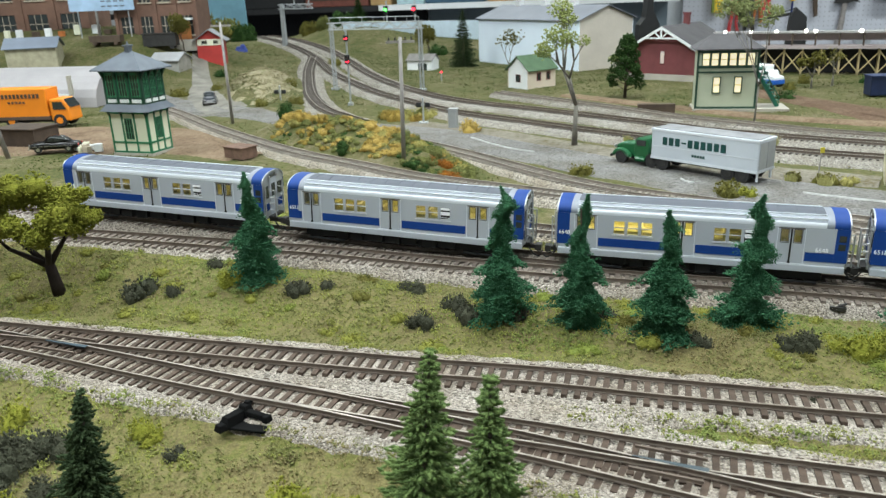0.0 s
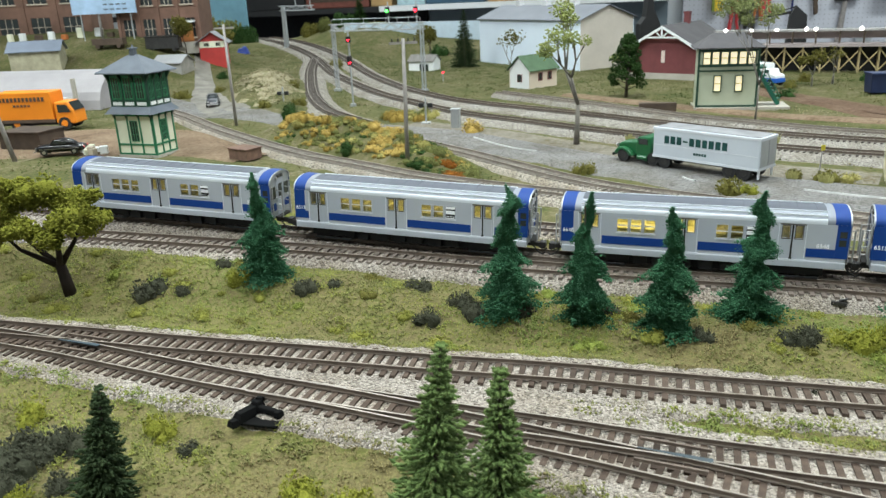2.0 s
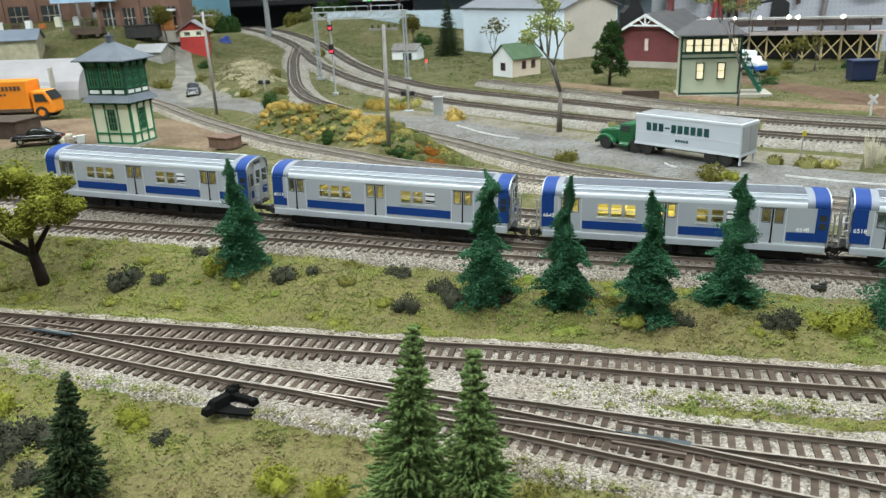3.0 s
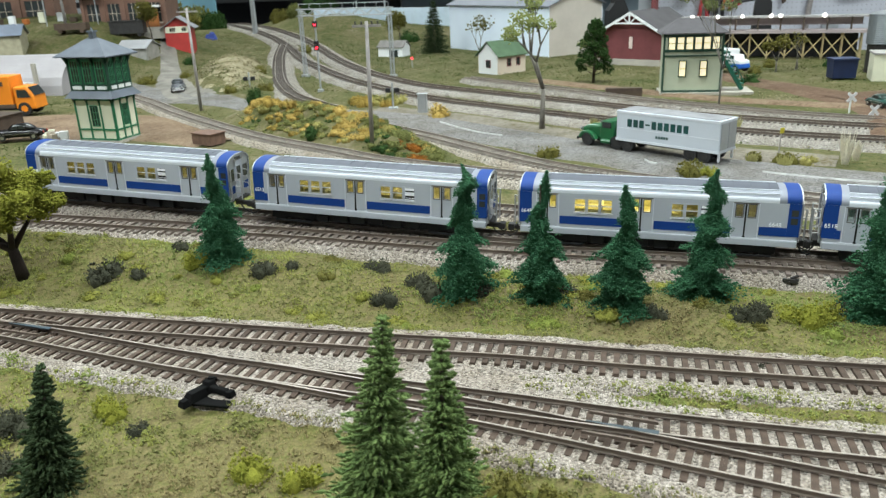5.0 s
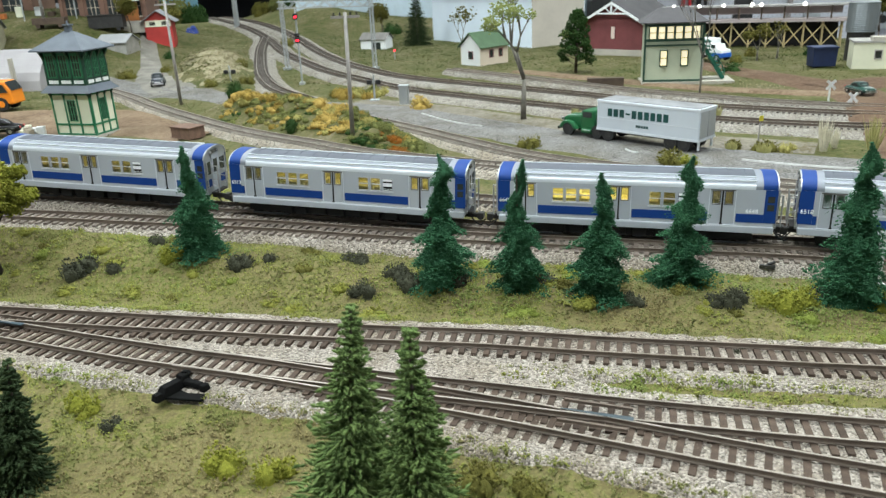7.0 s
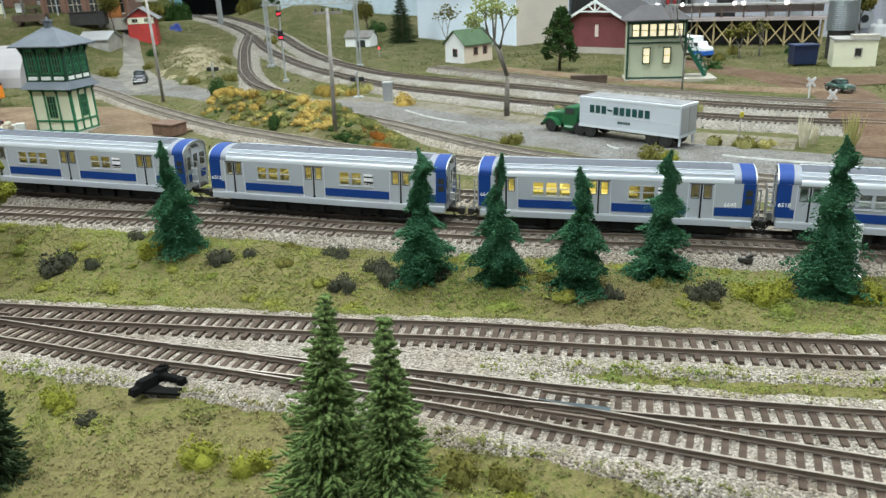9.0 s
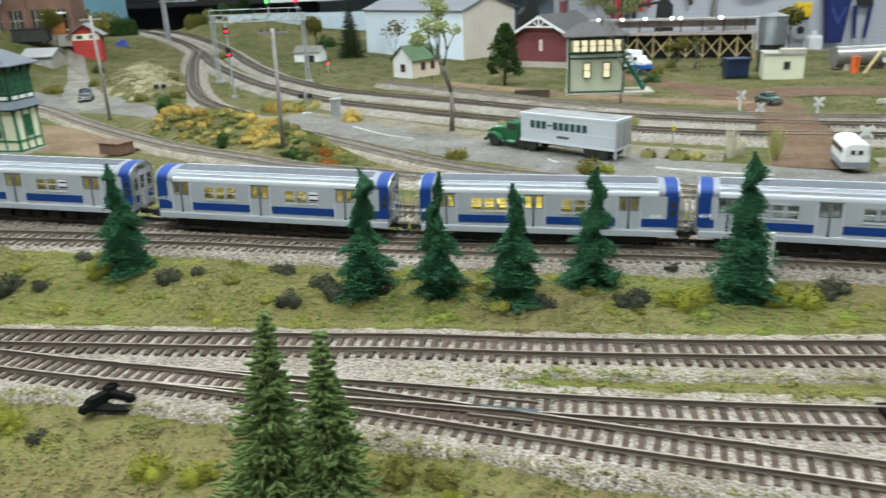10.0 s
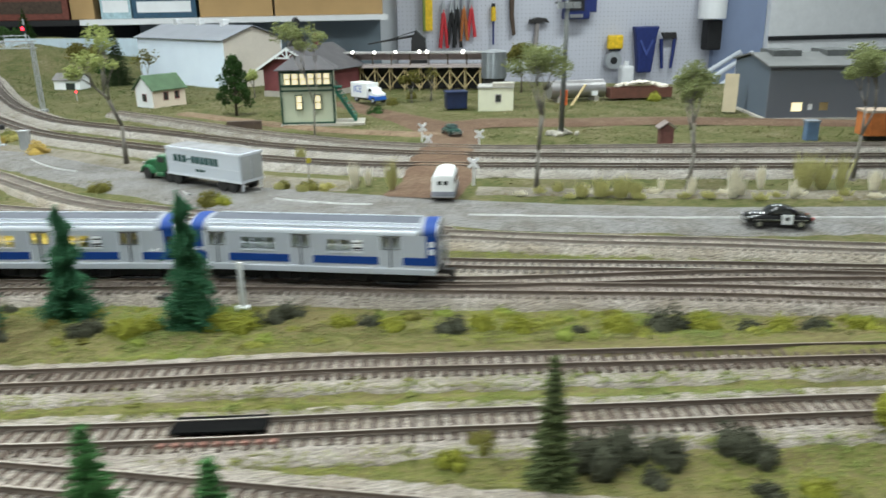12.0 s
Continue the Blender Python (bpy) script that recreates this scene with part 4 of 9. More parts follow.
PITCH = 0.177
rail_line = curve_points(LINE_TRAIN, 0.001)
anchor = int(np.argmin(np.hypot(rail_line[:, 0] - 0.2375, rail_line[:, 1] - 0.541)))
CARS = [(-2, [("", 0.030, 0.0222), ("", 0.915, 0.0215)], 1.0, (0.05, 0.95), "silver and blue model subway car with dim yellow windows"),
        (-1, [("6513", 0.031, 0.0222)], 2.2, (0.05, 0.95), "silver and blue model subway car with yellow-lit windows"),
        (0, [("6648", 0.031, 0.0222), ("6648", 0.915, 0.0215)], 7.0, (0.12, 0.55), "silver and blue model subway car with brightly lit windows"),
        (1, [("6518", 0.031, 0.0222)], 0, None, "silver and blue model subway car with unlit pale windows")]
for k, numbers, power, lit, label in CARS:
    i = anchor + int(round((k * PITCH + (-0.003 if k < 0 else -0.0045 * k)) / 0.001))
    a, b = rail_line[i - 55], rail_line[i + 55]
    m = (a + b) / 2
    metro_car(m[0], m[1], train_rise(m[0]), math.degrees(math.atan2(b[1] - a[1], b[0] - a[0])), math.degrees(math.atan2(train_rise(b[0]) - train_rise(a[0]), 0.11)), numbers, power, label, lit, power == 0)

# ---- plants and small ground cover ----
def spike(b, c, d, length, r):
    d = d.normalized()
    a = d.orthogonal().normalized()
    e = d.cross(a)
    m = c + d * (length * 0.4)
    b.add([c, m + a * r, m + e * r, m - a * r, m - e * r, c + d * length],
          [(0, 2, 1), (0, 3, 2), (0, 4, 3), (0, 1, 4), (1, 2, 5), (2, 3, 5), (3, 4, 5), (4, 1, 5)])


def foam_conifer(x, y, h, r, seed, label, spindle=0.5, lean=(0.0, 0.0)):
    """A lumpy fir of dark green foam: a flared skirt, uneven bulges and a thin top."""
    rnd = random.Random(seed)
    rg = np.random.default_rng(seed)
    t = thing("fir_tree", x, y, ground_z(x, y) - 0.001, 0, label, "tree", "fir trees by the train")
    part("trunk", Build().rod((0, 0, 0), (lean[0] * 0.9, lean[1] * 0.9, h * 0.90), 0.0016, 0.0004, 7), BARK, t)
    knots = [0.0, 0.12, 0.25, 0.36, 0.47, 0.58, 0.68, 0.78, 0.88, 1.0]
    bulge = [1.0] + [rnd.uniform(0.62, 1.34) for _ in knots[1:-1]] + [0.8]
    off = [(0, 0)] + [(rnd.uniform(-0.048, 0.048) * h * (0.4 + spindle), rnd.uniform(-0.04, 0.04) * h) for _ in knots[1:]]
    tiers = rnd.uniform(4.2, 5.4)

    def shell(u, q):
        """Middle of the crown and its radius at height u, towards the angle q."""
        nz = noise.noise((math.cos(q) * 1.5 + seed, math.sin(q) * 1.5, u * 7.5)) + 0.5 * noise.noise((math.cos(q) * 4 + seed, math.sin(q) * 4, u * 18))
        cone = (1 - u) ** (1.08 + 0.70 * spindle)
        top = (0.13 + 0.11 * spindle) * min(1, (1.0 - u) * 9)
        tier = (math.pow(u, 0.85) * tiers + 0.25 * math.sin(q + seed) + 0.3 * nz) % 1.0
        env = r * 0.75 * (cone * 0.90 + top) * float(np.interp(u, knots, bulge)) * (1 + 0.80 * nz) * (1.42 - 0.85 * tier)
        cx = lean[0] * u + float(np.interp(u, knots, [o[0] for o in off])) * u
        cy = lean[1] * u + float(np.interp(u, knots, [o[1] for o in off])) * u
        return cx, cy, max(0.0004, env)

    b = Build()
    rows, seg = 44, 20
    for i in range(rows + 1):
        u = i / rows
        for k in range(seg):
            q = 2 * math.pi * k / seg
            cx, cy, e = shell(min(u, 0.995), q)
            e *= 0.70 if 0 < i < rows else 0.1
            b.v.append((cx + e * math.cos(q), cy + e * math.sin(q), max(0.0006, u * h - 0.08 * e)))
    b.f = [(i * seg + k, i * seg + (k + 1) % seg, (i + 1) * seg + (k + 1) % seg, (i + 1) * seg + k) for i in range(rows) for k in range(seg)]
    b.m = [0] * len(b.f)
    pts, sizes, roots, tall, out = [], [], [], [], []
    for i in range(12500):
        u = 1 - math.sqrt(rnd.random()) if rnd.random() > 0.22 else rnd.random()
        u, q = min(0.995, max(0.005, u)), rnd.uniform(0, 2 * math.pi)
        cx, cy, e = shell(u, q)
        e *= rnd.uniform(0.70, 1.06)
        c = (cx + e * math.cos(q), cy + e * math.sin(q), max(0.0008, u * h - 0.08 * e))
        if i % 5 < 2:
            pts.append(c)
            sizes.append(rnd.uniform(0.0004, 0.0009) * (1.1 - 0.4 * u))
        else:
            roots.append(c)
            tall.append(rnd.uniform(0.0009, 0.0021) * (1.1 - 0.4 * u))
            out.append((math.cos(q), math.sin(q), rnd.uniform(-0.7, 0.5)))
    flakes(b, pts, sizes, seed, 0.75, 0.5)
    blades(b, roots, tall, seed, 0.00030, out)
    part("crown", b, CONIFER, t, smooth=True)
    return t


def needle_conifer(x, y, h, r, seed, label, mats=None, lean=0.0):
    """A finely branched spruce: whorls of needle sprays round a thin trunk."""
    rnd = random.Random(seed)
    t = thing("spruce_tree", x, y, ground_z(x, y) - 0.001, 0, label, "tree", "spruce trees")
    t.matrix_basis = pose(x, y, ground_z(x, y) - 0.001, 0, lean, 0) @ pose(0, 0, 0, 0, 0, rnd.uniform(0, 360))
    part("trunk", Build().rod((0, 0, 0), (0, 0, h), 0.0017, 0.0003, 7), BARK, t)
    b = Build()
    whorls = int(h / 0.0020)
    for w in range(whorls):
        u = (w + rnd.uniform(-0.3, 0.3)) / whorls
        env = r * (1.0 - u) ** 1.05 * (0.86 + 0.22 * math.sin(w * 1.3)) + 0.0010
        count = max(7, int(24 * (1 - u) + 7))
        for k in range(count):
            a = 2 * math.pi * (k + rnd.uniform(-0.4, 0.4)) / count + w
            ln = env * rnd.uniform(0.72, 1.12)
            d = Vector((math.cos(a), math.sin(a), rnd.uniform(-0.42, -0.05) + 0.5 * u))
            root = Vector((0, 0, u * h + 0.002))
            for q in range(7):
                at = root + d * (ln * (0.20 + 0.135 * q))
                side = Vector((-math.sin(a), math.cos(a), 0)) * rnd.uniform(-0.8, 0.8)
                spike(b, at, d + side + Vector((0, 0, rnd.uniform(-0.2, 0.35))), ln * rnd.uniform(0.14, 0.26) + 0.0009, rnd.uniform(0.00040, 0.00085))
    part("crown", b, mats or NEEDLES, t)
    return t


def clump(b, c, r, rnd, n=60, size=0.0016, flat=0.8):
    rg = np.random.default_rng(int(rnd.random() * 1e9))
    d = rg.normal(size=(n, 3)) * np.array((1, 1, flat))
    d *= (r * rg.uniform(0.55, 1.0, n) / np.linalg.norm(d, axis=1))[:, None]
    if n > 150:
        b.blob(tuple(c), r * 0.80, rnd.random(), 1, (1, 1, flat))
        blades(b, d * 0.95 + np.array(tuple(c)), size * rg.uniform(0.8, 2.0, n), int(rnd.random() * 1e9), 0.0003, d / np.linalg.norm(d, axis=1)[:, None])
        d = d[::2]
    flakes(b, d + np.array(tuple(c)), size * rg.uniform(0.5, 1.2, len(d)), int(rnd.random() * 1e9), 0.8, 0.5)


def bush_lobes(b, r, seed, tall, n, at=(0.0, 0.0, 0.0)):
    """The foam of one low bush: a few lobes, each of many small flakes."""
    rnd = random.Random(seed)
    rg = np.random.default_rng(seed)
    for _ in range(5):
        a, k = rnd.uniform(0, 6.283), r * 0.55 * math.sqrt(rnd.random())
        lr = r * rnd.uniform(0.45, 0.68)
        d = rg.normal(size=(n, 3))
        d *= (lr * rg.uniform(0.68, 1.04, n) / np.linalg.norm(d, axis=1))[:, None]
        d[:, 2] = np.abs(d[:, 2]) * tall * 1.25
        c0 = np.array((at[0] + k * math.cos(a), at[1] + k * math.sin(a), at[2]))
        b.blob(tuple(c0), lr * 0.76, rnd.random(), 1, (1, 1, tall * 1.2))
        blades(b, d * 0.93 + c0, r * rg.uniform(0.05, 0.16, n), rnd.randrange(10 ** 6), max(0.00025, r * 0.035), d / np.linalg.norm(d, axis=1)[:, None])
        flakes(b, d[::2] + c0, max(0.0004, r * 0.058) * rg.uniform(0.5, 1.3, len(d[::2])), rnd.randrange(10 ** 6), 0.85, 0.5)
    return b


def bush(x, y, r, mats, seed, label, name="bush", tall=1.2, group="bushes", n=None, z=None):
    """A low clump of foam or lichen."""
    ob = part(name, bush_lobes(Build(), r, seed, tall, n or 72), mats, smooth=True)
    ob.matrix_basis = pose(x, y, (ground_z(x, y) if z is None else z) - 0.0004, 0, 0, seed * 47 % 360)
    return tagged(ob, label, "bush", group)


def limb(b, p, d, length, r, depth, rnd, tips, spread=0.6):
    q = p + d * length
    b.rod(p, q, r, r * 0.62, 6)
    if depth == 0:
        tips.append(q)
        return
    for _ in range(rnd.choice((2, 2, 3))):
        e = (d + Vector((rnd.uniform(-1, 1), rnd.uniform(-1, 1), rnd.uniform(-0.15, 0.5))) * spread).normalized()
        limb(b, q, e, length * rnd.uniform(0.6, 0.85), r * 0.62, depth - 1, rnd, tips, spread)


def leafy_tree(x, y, h, seed, label, leaf, bark, leaf_r, leaf_n, depth=3, spread=0.6, size=0.0016, lean=(0, 0), name="tree", trunk=0.34, r0=0.0028, z=None, group="deciduous trees", bare=0.0):
    rnd = random.Random(seed)
    t = thing(name, x, y, (ground_z(x, y) if z is None else z) - 0.001, 0, label, "tree", group)
    wood, tips = Build(), []
    wood.rod((0, 0, -0.001), (0, 0, 0.003), r0 * 1.5, r0 * 1.1, 8)
    limb(wood, Vector((0, 0, 0)), Vector((lean[0], lean[1], 1)).normalized(), h * trunk, r0, depth, rnd, tips, spread)
    part("trunk", wood, bark, t, smooth=True)
    b = Build()
    for p in tips:
        if rnd.random() < bare:
            continue
        clump(b, p, leaf_r * rnd.uniform(0.7, 1.3), rnd, leaf_n, size)
    part("crown", b, leaf, t, smooth=True)
    return t


TUFT_LIME = foliage("tuft_lime", (0.145, 0.152, 0.030), (0.290, 0.282, 0.062), 900.0)
TURF_FRESH = foliage("fresh_tuft", (0.135, 0.165, 0.032), (0.255, 0.295, 0.068), 900.0)
BANK_STRAW = foliage("bank_straw", (0.21, 0.19, 0.055), (0.40, 0.36, 0.13))

# the row of firs between the tracks
FIR = "dark green foam fir tree on the grass strip"
for i, (x, y, h, r, sp, ln) in enumerate([(-0.024, 0.521, 0.067, 0.0165, 0.2, (0.0, 0)), (0.126, 0.482, 0.071, 0.0195, 0.45, (0.002, 0)), (0.168, 0.472, 0.071, 0.0150, 0.80, (-0.002, 0)),
                                          (0.208, 0.462, 0.066, 0.0168, 0.65, (0.002, 0)), (0.252, 0.482, 0.073, 0.0170, 0.70, (0.005, 0)), (0.330, 0.451, 0.083, 0.0205, 0.50, (0.0, 0))]):
    foam_conifer(x, y, h, r, 11 + i, FIR, sp, ln)
SPRUCE = "fine-needled green spruce tree on the grass"
for i, (x, y, h, r, ln) in enumerate([(0.1062, 0.293, 0.078, 0.0185, 4.5), (0.1285, 0.287, 0.0735, 0.0158, 1.0)]):
    needle_conifer(x, y, h, r, 31 + i, SPRUCE, None, ln)
needle_conifer(-0.0165, 0.312, 0.051, 0.0110, 41, "small dark spruce tree on the grass", foliage("dark_needles", (0.012, 0.024, 0.011), (0.060, 0.085, 0.038), 700.0), 8.0)
FRESH = foliage("fresh_needles", (0.022, 0.075, 0.022), (0.08, 0.21, 0.065), 700.0)
for i, (x, y, h, r) in enumerate([(0.332, 0.225, 0.071, 0.0165), (0.365, 0.224, 0.056, 0.0135), (0.3465, 0.228, 0.039, 0.0075)]):
    needle_conifer(x, y, h, r, 51 + i, "deep green spruce tree beside the track", FRESH)
needle_conifer(0.484, 0.262, 0.057, 0.0086, 54, "dull green spruce tree beside the track", foliage("dull_needles", (0.036, 0.052, 0.022), (0.135, 0.160, 0.066), 700.0))

# the broad tree at the train's tail
rnd = random.Random(7)
oak = thing("broad_tree", -0.147, 0.508, ground_z(-0.147, 0.508), 0, "broad tree with lime green foam crown and dark forked trunk", "tree")
wood, crown = Build(), Build()
wood.rod((0, 0, -0.001), (-0.003, 0, 0.020), 0.0040, 0.0030, 9)
for d in [(-0.024, -0.004, 0.030), (0.010, 0.002, 0.036), (-0.008, 0.010, 0.036), (0.004, -0.008, 0.034), (-0.030, 0.008, 0.036)]:
    wood.rod((-0.003, 0, 0.018), d, 0.0023, 0.0011, 7)
    wood.rod(d, (d[0] * 1.35, d[1] * 1.5, d[2] + 0.012), 0.0011, 0.0005, 6)
part("trunk", wood, plain("dark_bark", (0.035, 0.026, 0.022), 0.9, 0, 0.3, 120.0, 900.0, 0.8, 0.2), oak, smooth=True)
for c, r in [((0.016, -0.004, 0.050), 0.014), ((0.024, 0.004, 0.044), 0.010), ((0.004, -0.010, 0.043), 0.012), ((-0.012, 0.004, 0.062), 0.015), ((-0.030, -0.006, 0.047), 0.014), ((-0.042, 0.002, 0.040), 0.012),
             ((-0.036, 0.010, 0.058), 0.013), ((0.006, 0.012, 0.056), 0.012), ((-0.014, -0.014, 0.046), 0.011), ((-0.052, 0.0, 0.050), 0.012), ((-0.026, 0.0, 0.068), 0.010), ((0.018, 0.006, 0.058), 0.009)]:
    for _ in range(6):
        e = Vector(c) + Vector((rnd.uniform(-1, 1), rnd.uniform(-1, 1), rnd.uniform(-0.5, 0.6))) * r * 0.62
        clump(crown, e, r * rnd.uniform(0.46, 0.66), rnd, 260, 0.00105, 0.75)
part("crown", crown, LEAF_LIME, oak, smooth=True)

# low bushes on the grass strips
for i, (x, y, r, k) in enumerate([(-0.093, 0.505, 0.012, 2), (-0.072, 0.506, 0.007, 2), (-0.056, 0.534, 0.007, 2), (-0.036, 0.512, 0.011, 1), (0.006, 0.505, 0.009, 2), (0.022, 0.509, 0.005, 2), (0.082, 0.473, 0.009, 2), (0.068, 0.515, 0.006, 2), (0.076, 0.508, 0.008, 2), (0.100, 0.488, 0.009, 2), (0.108, 0.478, 0.009, 2), (0.134, 0.474, 0.010, 2),
                                    (0.181, 0.477, 0.008, 2), (0.190, 0.472, 0.006, 0), (0.271, 0.450, 0.010, 2), (0.292, 0.446, 0.011, 1), (0.302, 0.448, 0.010, 1), (0.224, 0.452, 0.007, 2), (0.259, 0.397, 0.004, 2), (0.041, 0.531, 0.004, 2), (0.248, 0.462, 0.006, 0),
                                    (0.213, 0.502, 0.006, 2), (0.264, 0.449, 0.007, 2), (0.318, 0.455, 0.008, 2), (0.345, 0.440, 0.012, 1), (0.360, 0.436, 0.011, 1), (0.372, 0.452, 0.009, 2), (0.384, 0.462, 0.010, 2), (0.362, 0.444, 0.009, 2), (0.430, 0.432, 0.008, 2), (0.415, 0.436, 0.009, 1), (0.442, 0.424, 0.009, 1),
                                    (0.472, 0.408, 0.009, 2), (0.490, 0.412, 0.010, 1), (0.512, 0.405, 0.010, 1), (0.544, 0.395, 0.005, 2), (0.565, 0.392, 0.011, 1), (0.592, 0.390, 0.014, 2), (0.612, 0.386, 0.011, 1), (0.637, 0.379, 0.008, 2), (0.655, 0.375, 0.011, 1), (0.676, 0.371, 0.010, 2), (0.70, 0.365, 0.010, 1),
                                    (0.506, 0.276, 0.014, 2), (0.520, 0.275, 0.012, 2), (0.525, 0.258, 0.007, 2), (0.533, 0.270, 0.012, 2), (0.566, 0.270, 0.012, 2), (0.574, 0.264, 0.009, 2), (0.565, 0.245, 0.008, 2), (0.585, 0.240, 0.009, 1), (0.465, 0.292, 0.008, 0), (0.450, 0.283, 0.008, 1),
                                    (-0.067, 0.336, 0.014, 2), (-0.058, 0.344, 0.013, 2), (-0.049, 0.351, 0.010, 2), (-0.061, 0.324, 0.013, 2), (-0.074, 0.345, 0.012, 2), (-0.082, 0.369, 0.011, 1), (-0.054, 0.311, 0.010, 1), (-0.018, 0.361, 0.010, 1), (-0.036, 0.322, 0.009, 2), (-0.002, 0.350, 0.005, 2), (0.055, 0.322, 0.011, 1), (0.075, 0.316, 0.010, 1), (0.150, 0.313, 0.010, 0), (0.165, 0.308, 0.009, 0), (0.205, 0.279, 0.006, 2), (0.225, 0.270, 0.010, 2), (0.245, 0.262, 0.011, 2), (0.168, 0.297, 0.006, 1)]):
    kinds = [(LEAF_RUST, "rust-brown foam bush on the grass"), (LEAF_LIME, "yellow-green foam bush on the grass"), (LEAF_GREY, "dark grey-green lichen bush on the grass"), (CONIFER, "bright green foam bush on the grass")][k]
    if k == 0:
        kinds = (LEAF_OLIVE, "brownish olive foam bush on the grass")
    bush(x, y, r * (1.15 if x > 0.28 and y > 0.3 else 1.0), kinds[0], 100 + i, kinds[1])

# low foam tufts along the strips
rnd = random.Random(77)
for i in range(120):
    x = rnd.uniform(-0.24, 0.78)
    lo_y, hi_y = (np.interp(x, *np.array(l).T) for l in (LINE_A, LINE_T))
    y = lo_y + 0.024 + (hi_y - lo_y - 0.048) * (1 - rnd.random() ** 1.6)
    mt, lb = rnd.choice([(TUFT_LIME, "low yellow-green foam tuft on the grass"), (LEAF_OLIVE, "low olive foam tuft on the grass"), (TUFT_LIME, "low yellow-green foam tuft on the grass"), (TURF_FRESH, "low fresh green foam tuft on the grass")])
    bush(x, y, rnd.uniform(0.0040, 0.0098), mt, 700 + i, lb, "grass_tuft", 0.68, "foam tufts", 30)

# the golden bank behind the train
rnd = random.Random(21)
BANK_GREEN = foliage("bank_green", (0.092, 0.102, 0.032), (0.190, 0.195, 0.066))
BANK_OCHRE = foliage("bank_ochre", (0.20, 0.135, 0.030), (0.36, 0.255, 0.065))
low_growth = {}
for i in range(520):
    u, v = (i + rnd.random()) / 520, rnd.uniform(-1.6, 1)
    x = -0.198 + 0.278 * u - 0.012 * v
    y = 1.112 - 0.275 * u + 0.066 * v * (1 - 0.50 * u)
    k = 0.75 * noise.noise((x * 22, y * 22, 4)) + rnd.uniform(-0.42, 0.42) + 0.05 - 0.30 * max(0.0, v - 0.2) - 0.45 * max(0.0, -v - 0.9)
    if u > 0.70:
        k -= 0.30
    mt, lb = (LEAF_GOLD, "golden autumn foam bush") if k > 0.16 else (BANK_OCHRE, "ochre foam bush") if k > 0.02 else (BANK_STRAW, "straw yellow foam bush") if k > -0.12 else (BANK_GREEN, "olive green foam bush") if k > -0.55 else (LEAF_DARK, "dark green foam bush")
    if 0.84 < u < 0.92 and v < -0.2:
        mt, lb = LEAF_RUST, "rust-red autumn foam bush"
    if i % 6 == 0 and v > -0.9:
        bush(x, y, rnd.uniform(0.009, 0.0135), mt, 1300 + i, lb + " on the bank", group="bank bushes", tall=0.85, n=60)
    else:
        b = low_growth.setdefault(lb, (Build(), mt))[0]
        bush_lobes(b, rnd.uniform(0.0035, 0.0095), 1300 + i, rnd.uniform(0.5, 0.9), 34, (x, y, ground_z(x, y) - 0.0006))
for lb, (b, mt) in low_growth.items():
    tagged(part("bank_growth", b, mt, smooth=True), lb.replace("bush", "growth") + " covering the bank", "undergrowth", "", "stuff")
for i in range(12):
    a = i * 2.4
    x, y = -0.035 + 0.045 * math.sqrt(i / 12) * math.cos(a), 1.195 + 0.028 * math.sqrt(i / 12) * math.sin(a)
    mt, lb = [(BANK_GREEN, "olive green foam bush"), (BANK_OCHRE, "ochre foam bush"), (BANK_STRAW, "straw yellow foam bush")][i % 3]
    bush(x, y, rnd.uniform(0.010, 0.017), mt, 260 + i, lb + " by the signal", group="roadside bushes", n=70)
bush(-0.062, 0.915, 0.012, LEAF_DARK, 296, "dark green round bush at the bank's foot", group="bank bushes", n=120)
bush(-0.178, 1.085, 0.013, LEAF_DARK, 297, "dark green upright bush at the bank's end", group="bank bushes", tall=1.8, n=120)
for i, (x, y, r, mt, lb) in enumerate([(0.069, 1.066, 0.020, LEAF_GOLD, "round golden bush beside the relay box"), (0.192, 0.838, 0.014, LEAF_OLIVE, "olive bush beside the road"), (0.305, 0.748, 0.017, LEAF_OLIVE, "olive bush at the road's edge"), (0.322, 0.742, 0.012, LEAF_LIME, "yellow-green bush at the road's edge"),
                                      (0.375, 0.80, 0.012, LEAF_OLIVE, "brown brush near the trailer"), (0.40, 0.79, 0.013, LEAF_OLIVE, "olive brush near the trailer"), (0.42, 0.785, 0.010, BANK_STRAW, "dry straw brush near the trailer")]):
    bush(x, y, r, mt, 400 + i, lb, group="roadside bushes")

# trees of the background
LINE_TREE = "thin line-side tree with a grey trunk and sparse pale green leaves"
for i, (x, y, h, ln) in enumerate([(0.624, 0.735, 0.098, (0.03, 0.0)), (0.768, 0.700, 0.087, (0.10, 0.0)), (0.946, 0.695, 0.112, (0.06, 0.0))]):
    leafy_tree(x, y, h, 85 + i, LINE_TREE, LEAF_SAPLING, PALE_BARK, 0.0092, 110, 4, 0.50, 0.0011, ln, trunk=0.42, r0=0.0026, bare=0.12)
leafy_tree(0.191, 0.968, 0.135, 61, "sparse roadside tree with thin pale green leaves", LEAF_PALE, PALE_BARK, 0.0105, 70, 4, 0.52, 0.0013, (0.02, 0), trunk=0.36, r0=0.0036, bare=0.25)
leafy_tree(0.415, 1.075, 0.128, 62, "tall thin sapling with scattered pale leaves", LEAF_SAPLING, PALE_BARK, 0.0085, 46, 4, 0.46, 0.0013, (0.03, 0), trunk=0.40, r0=0.0014, bare=0.1)
lawn_tree = thing("tree", 0.2916, 1.355, ground_z(0.2916, 1.355), 0, "dense dark green tree on the lawn", "tree", "deciduous trees")
rnd = random.Random(63)
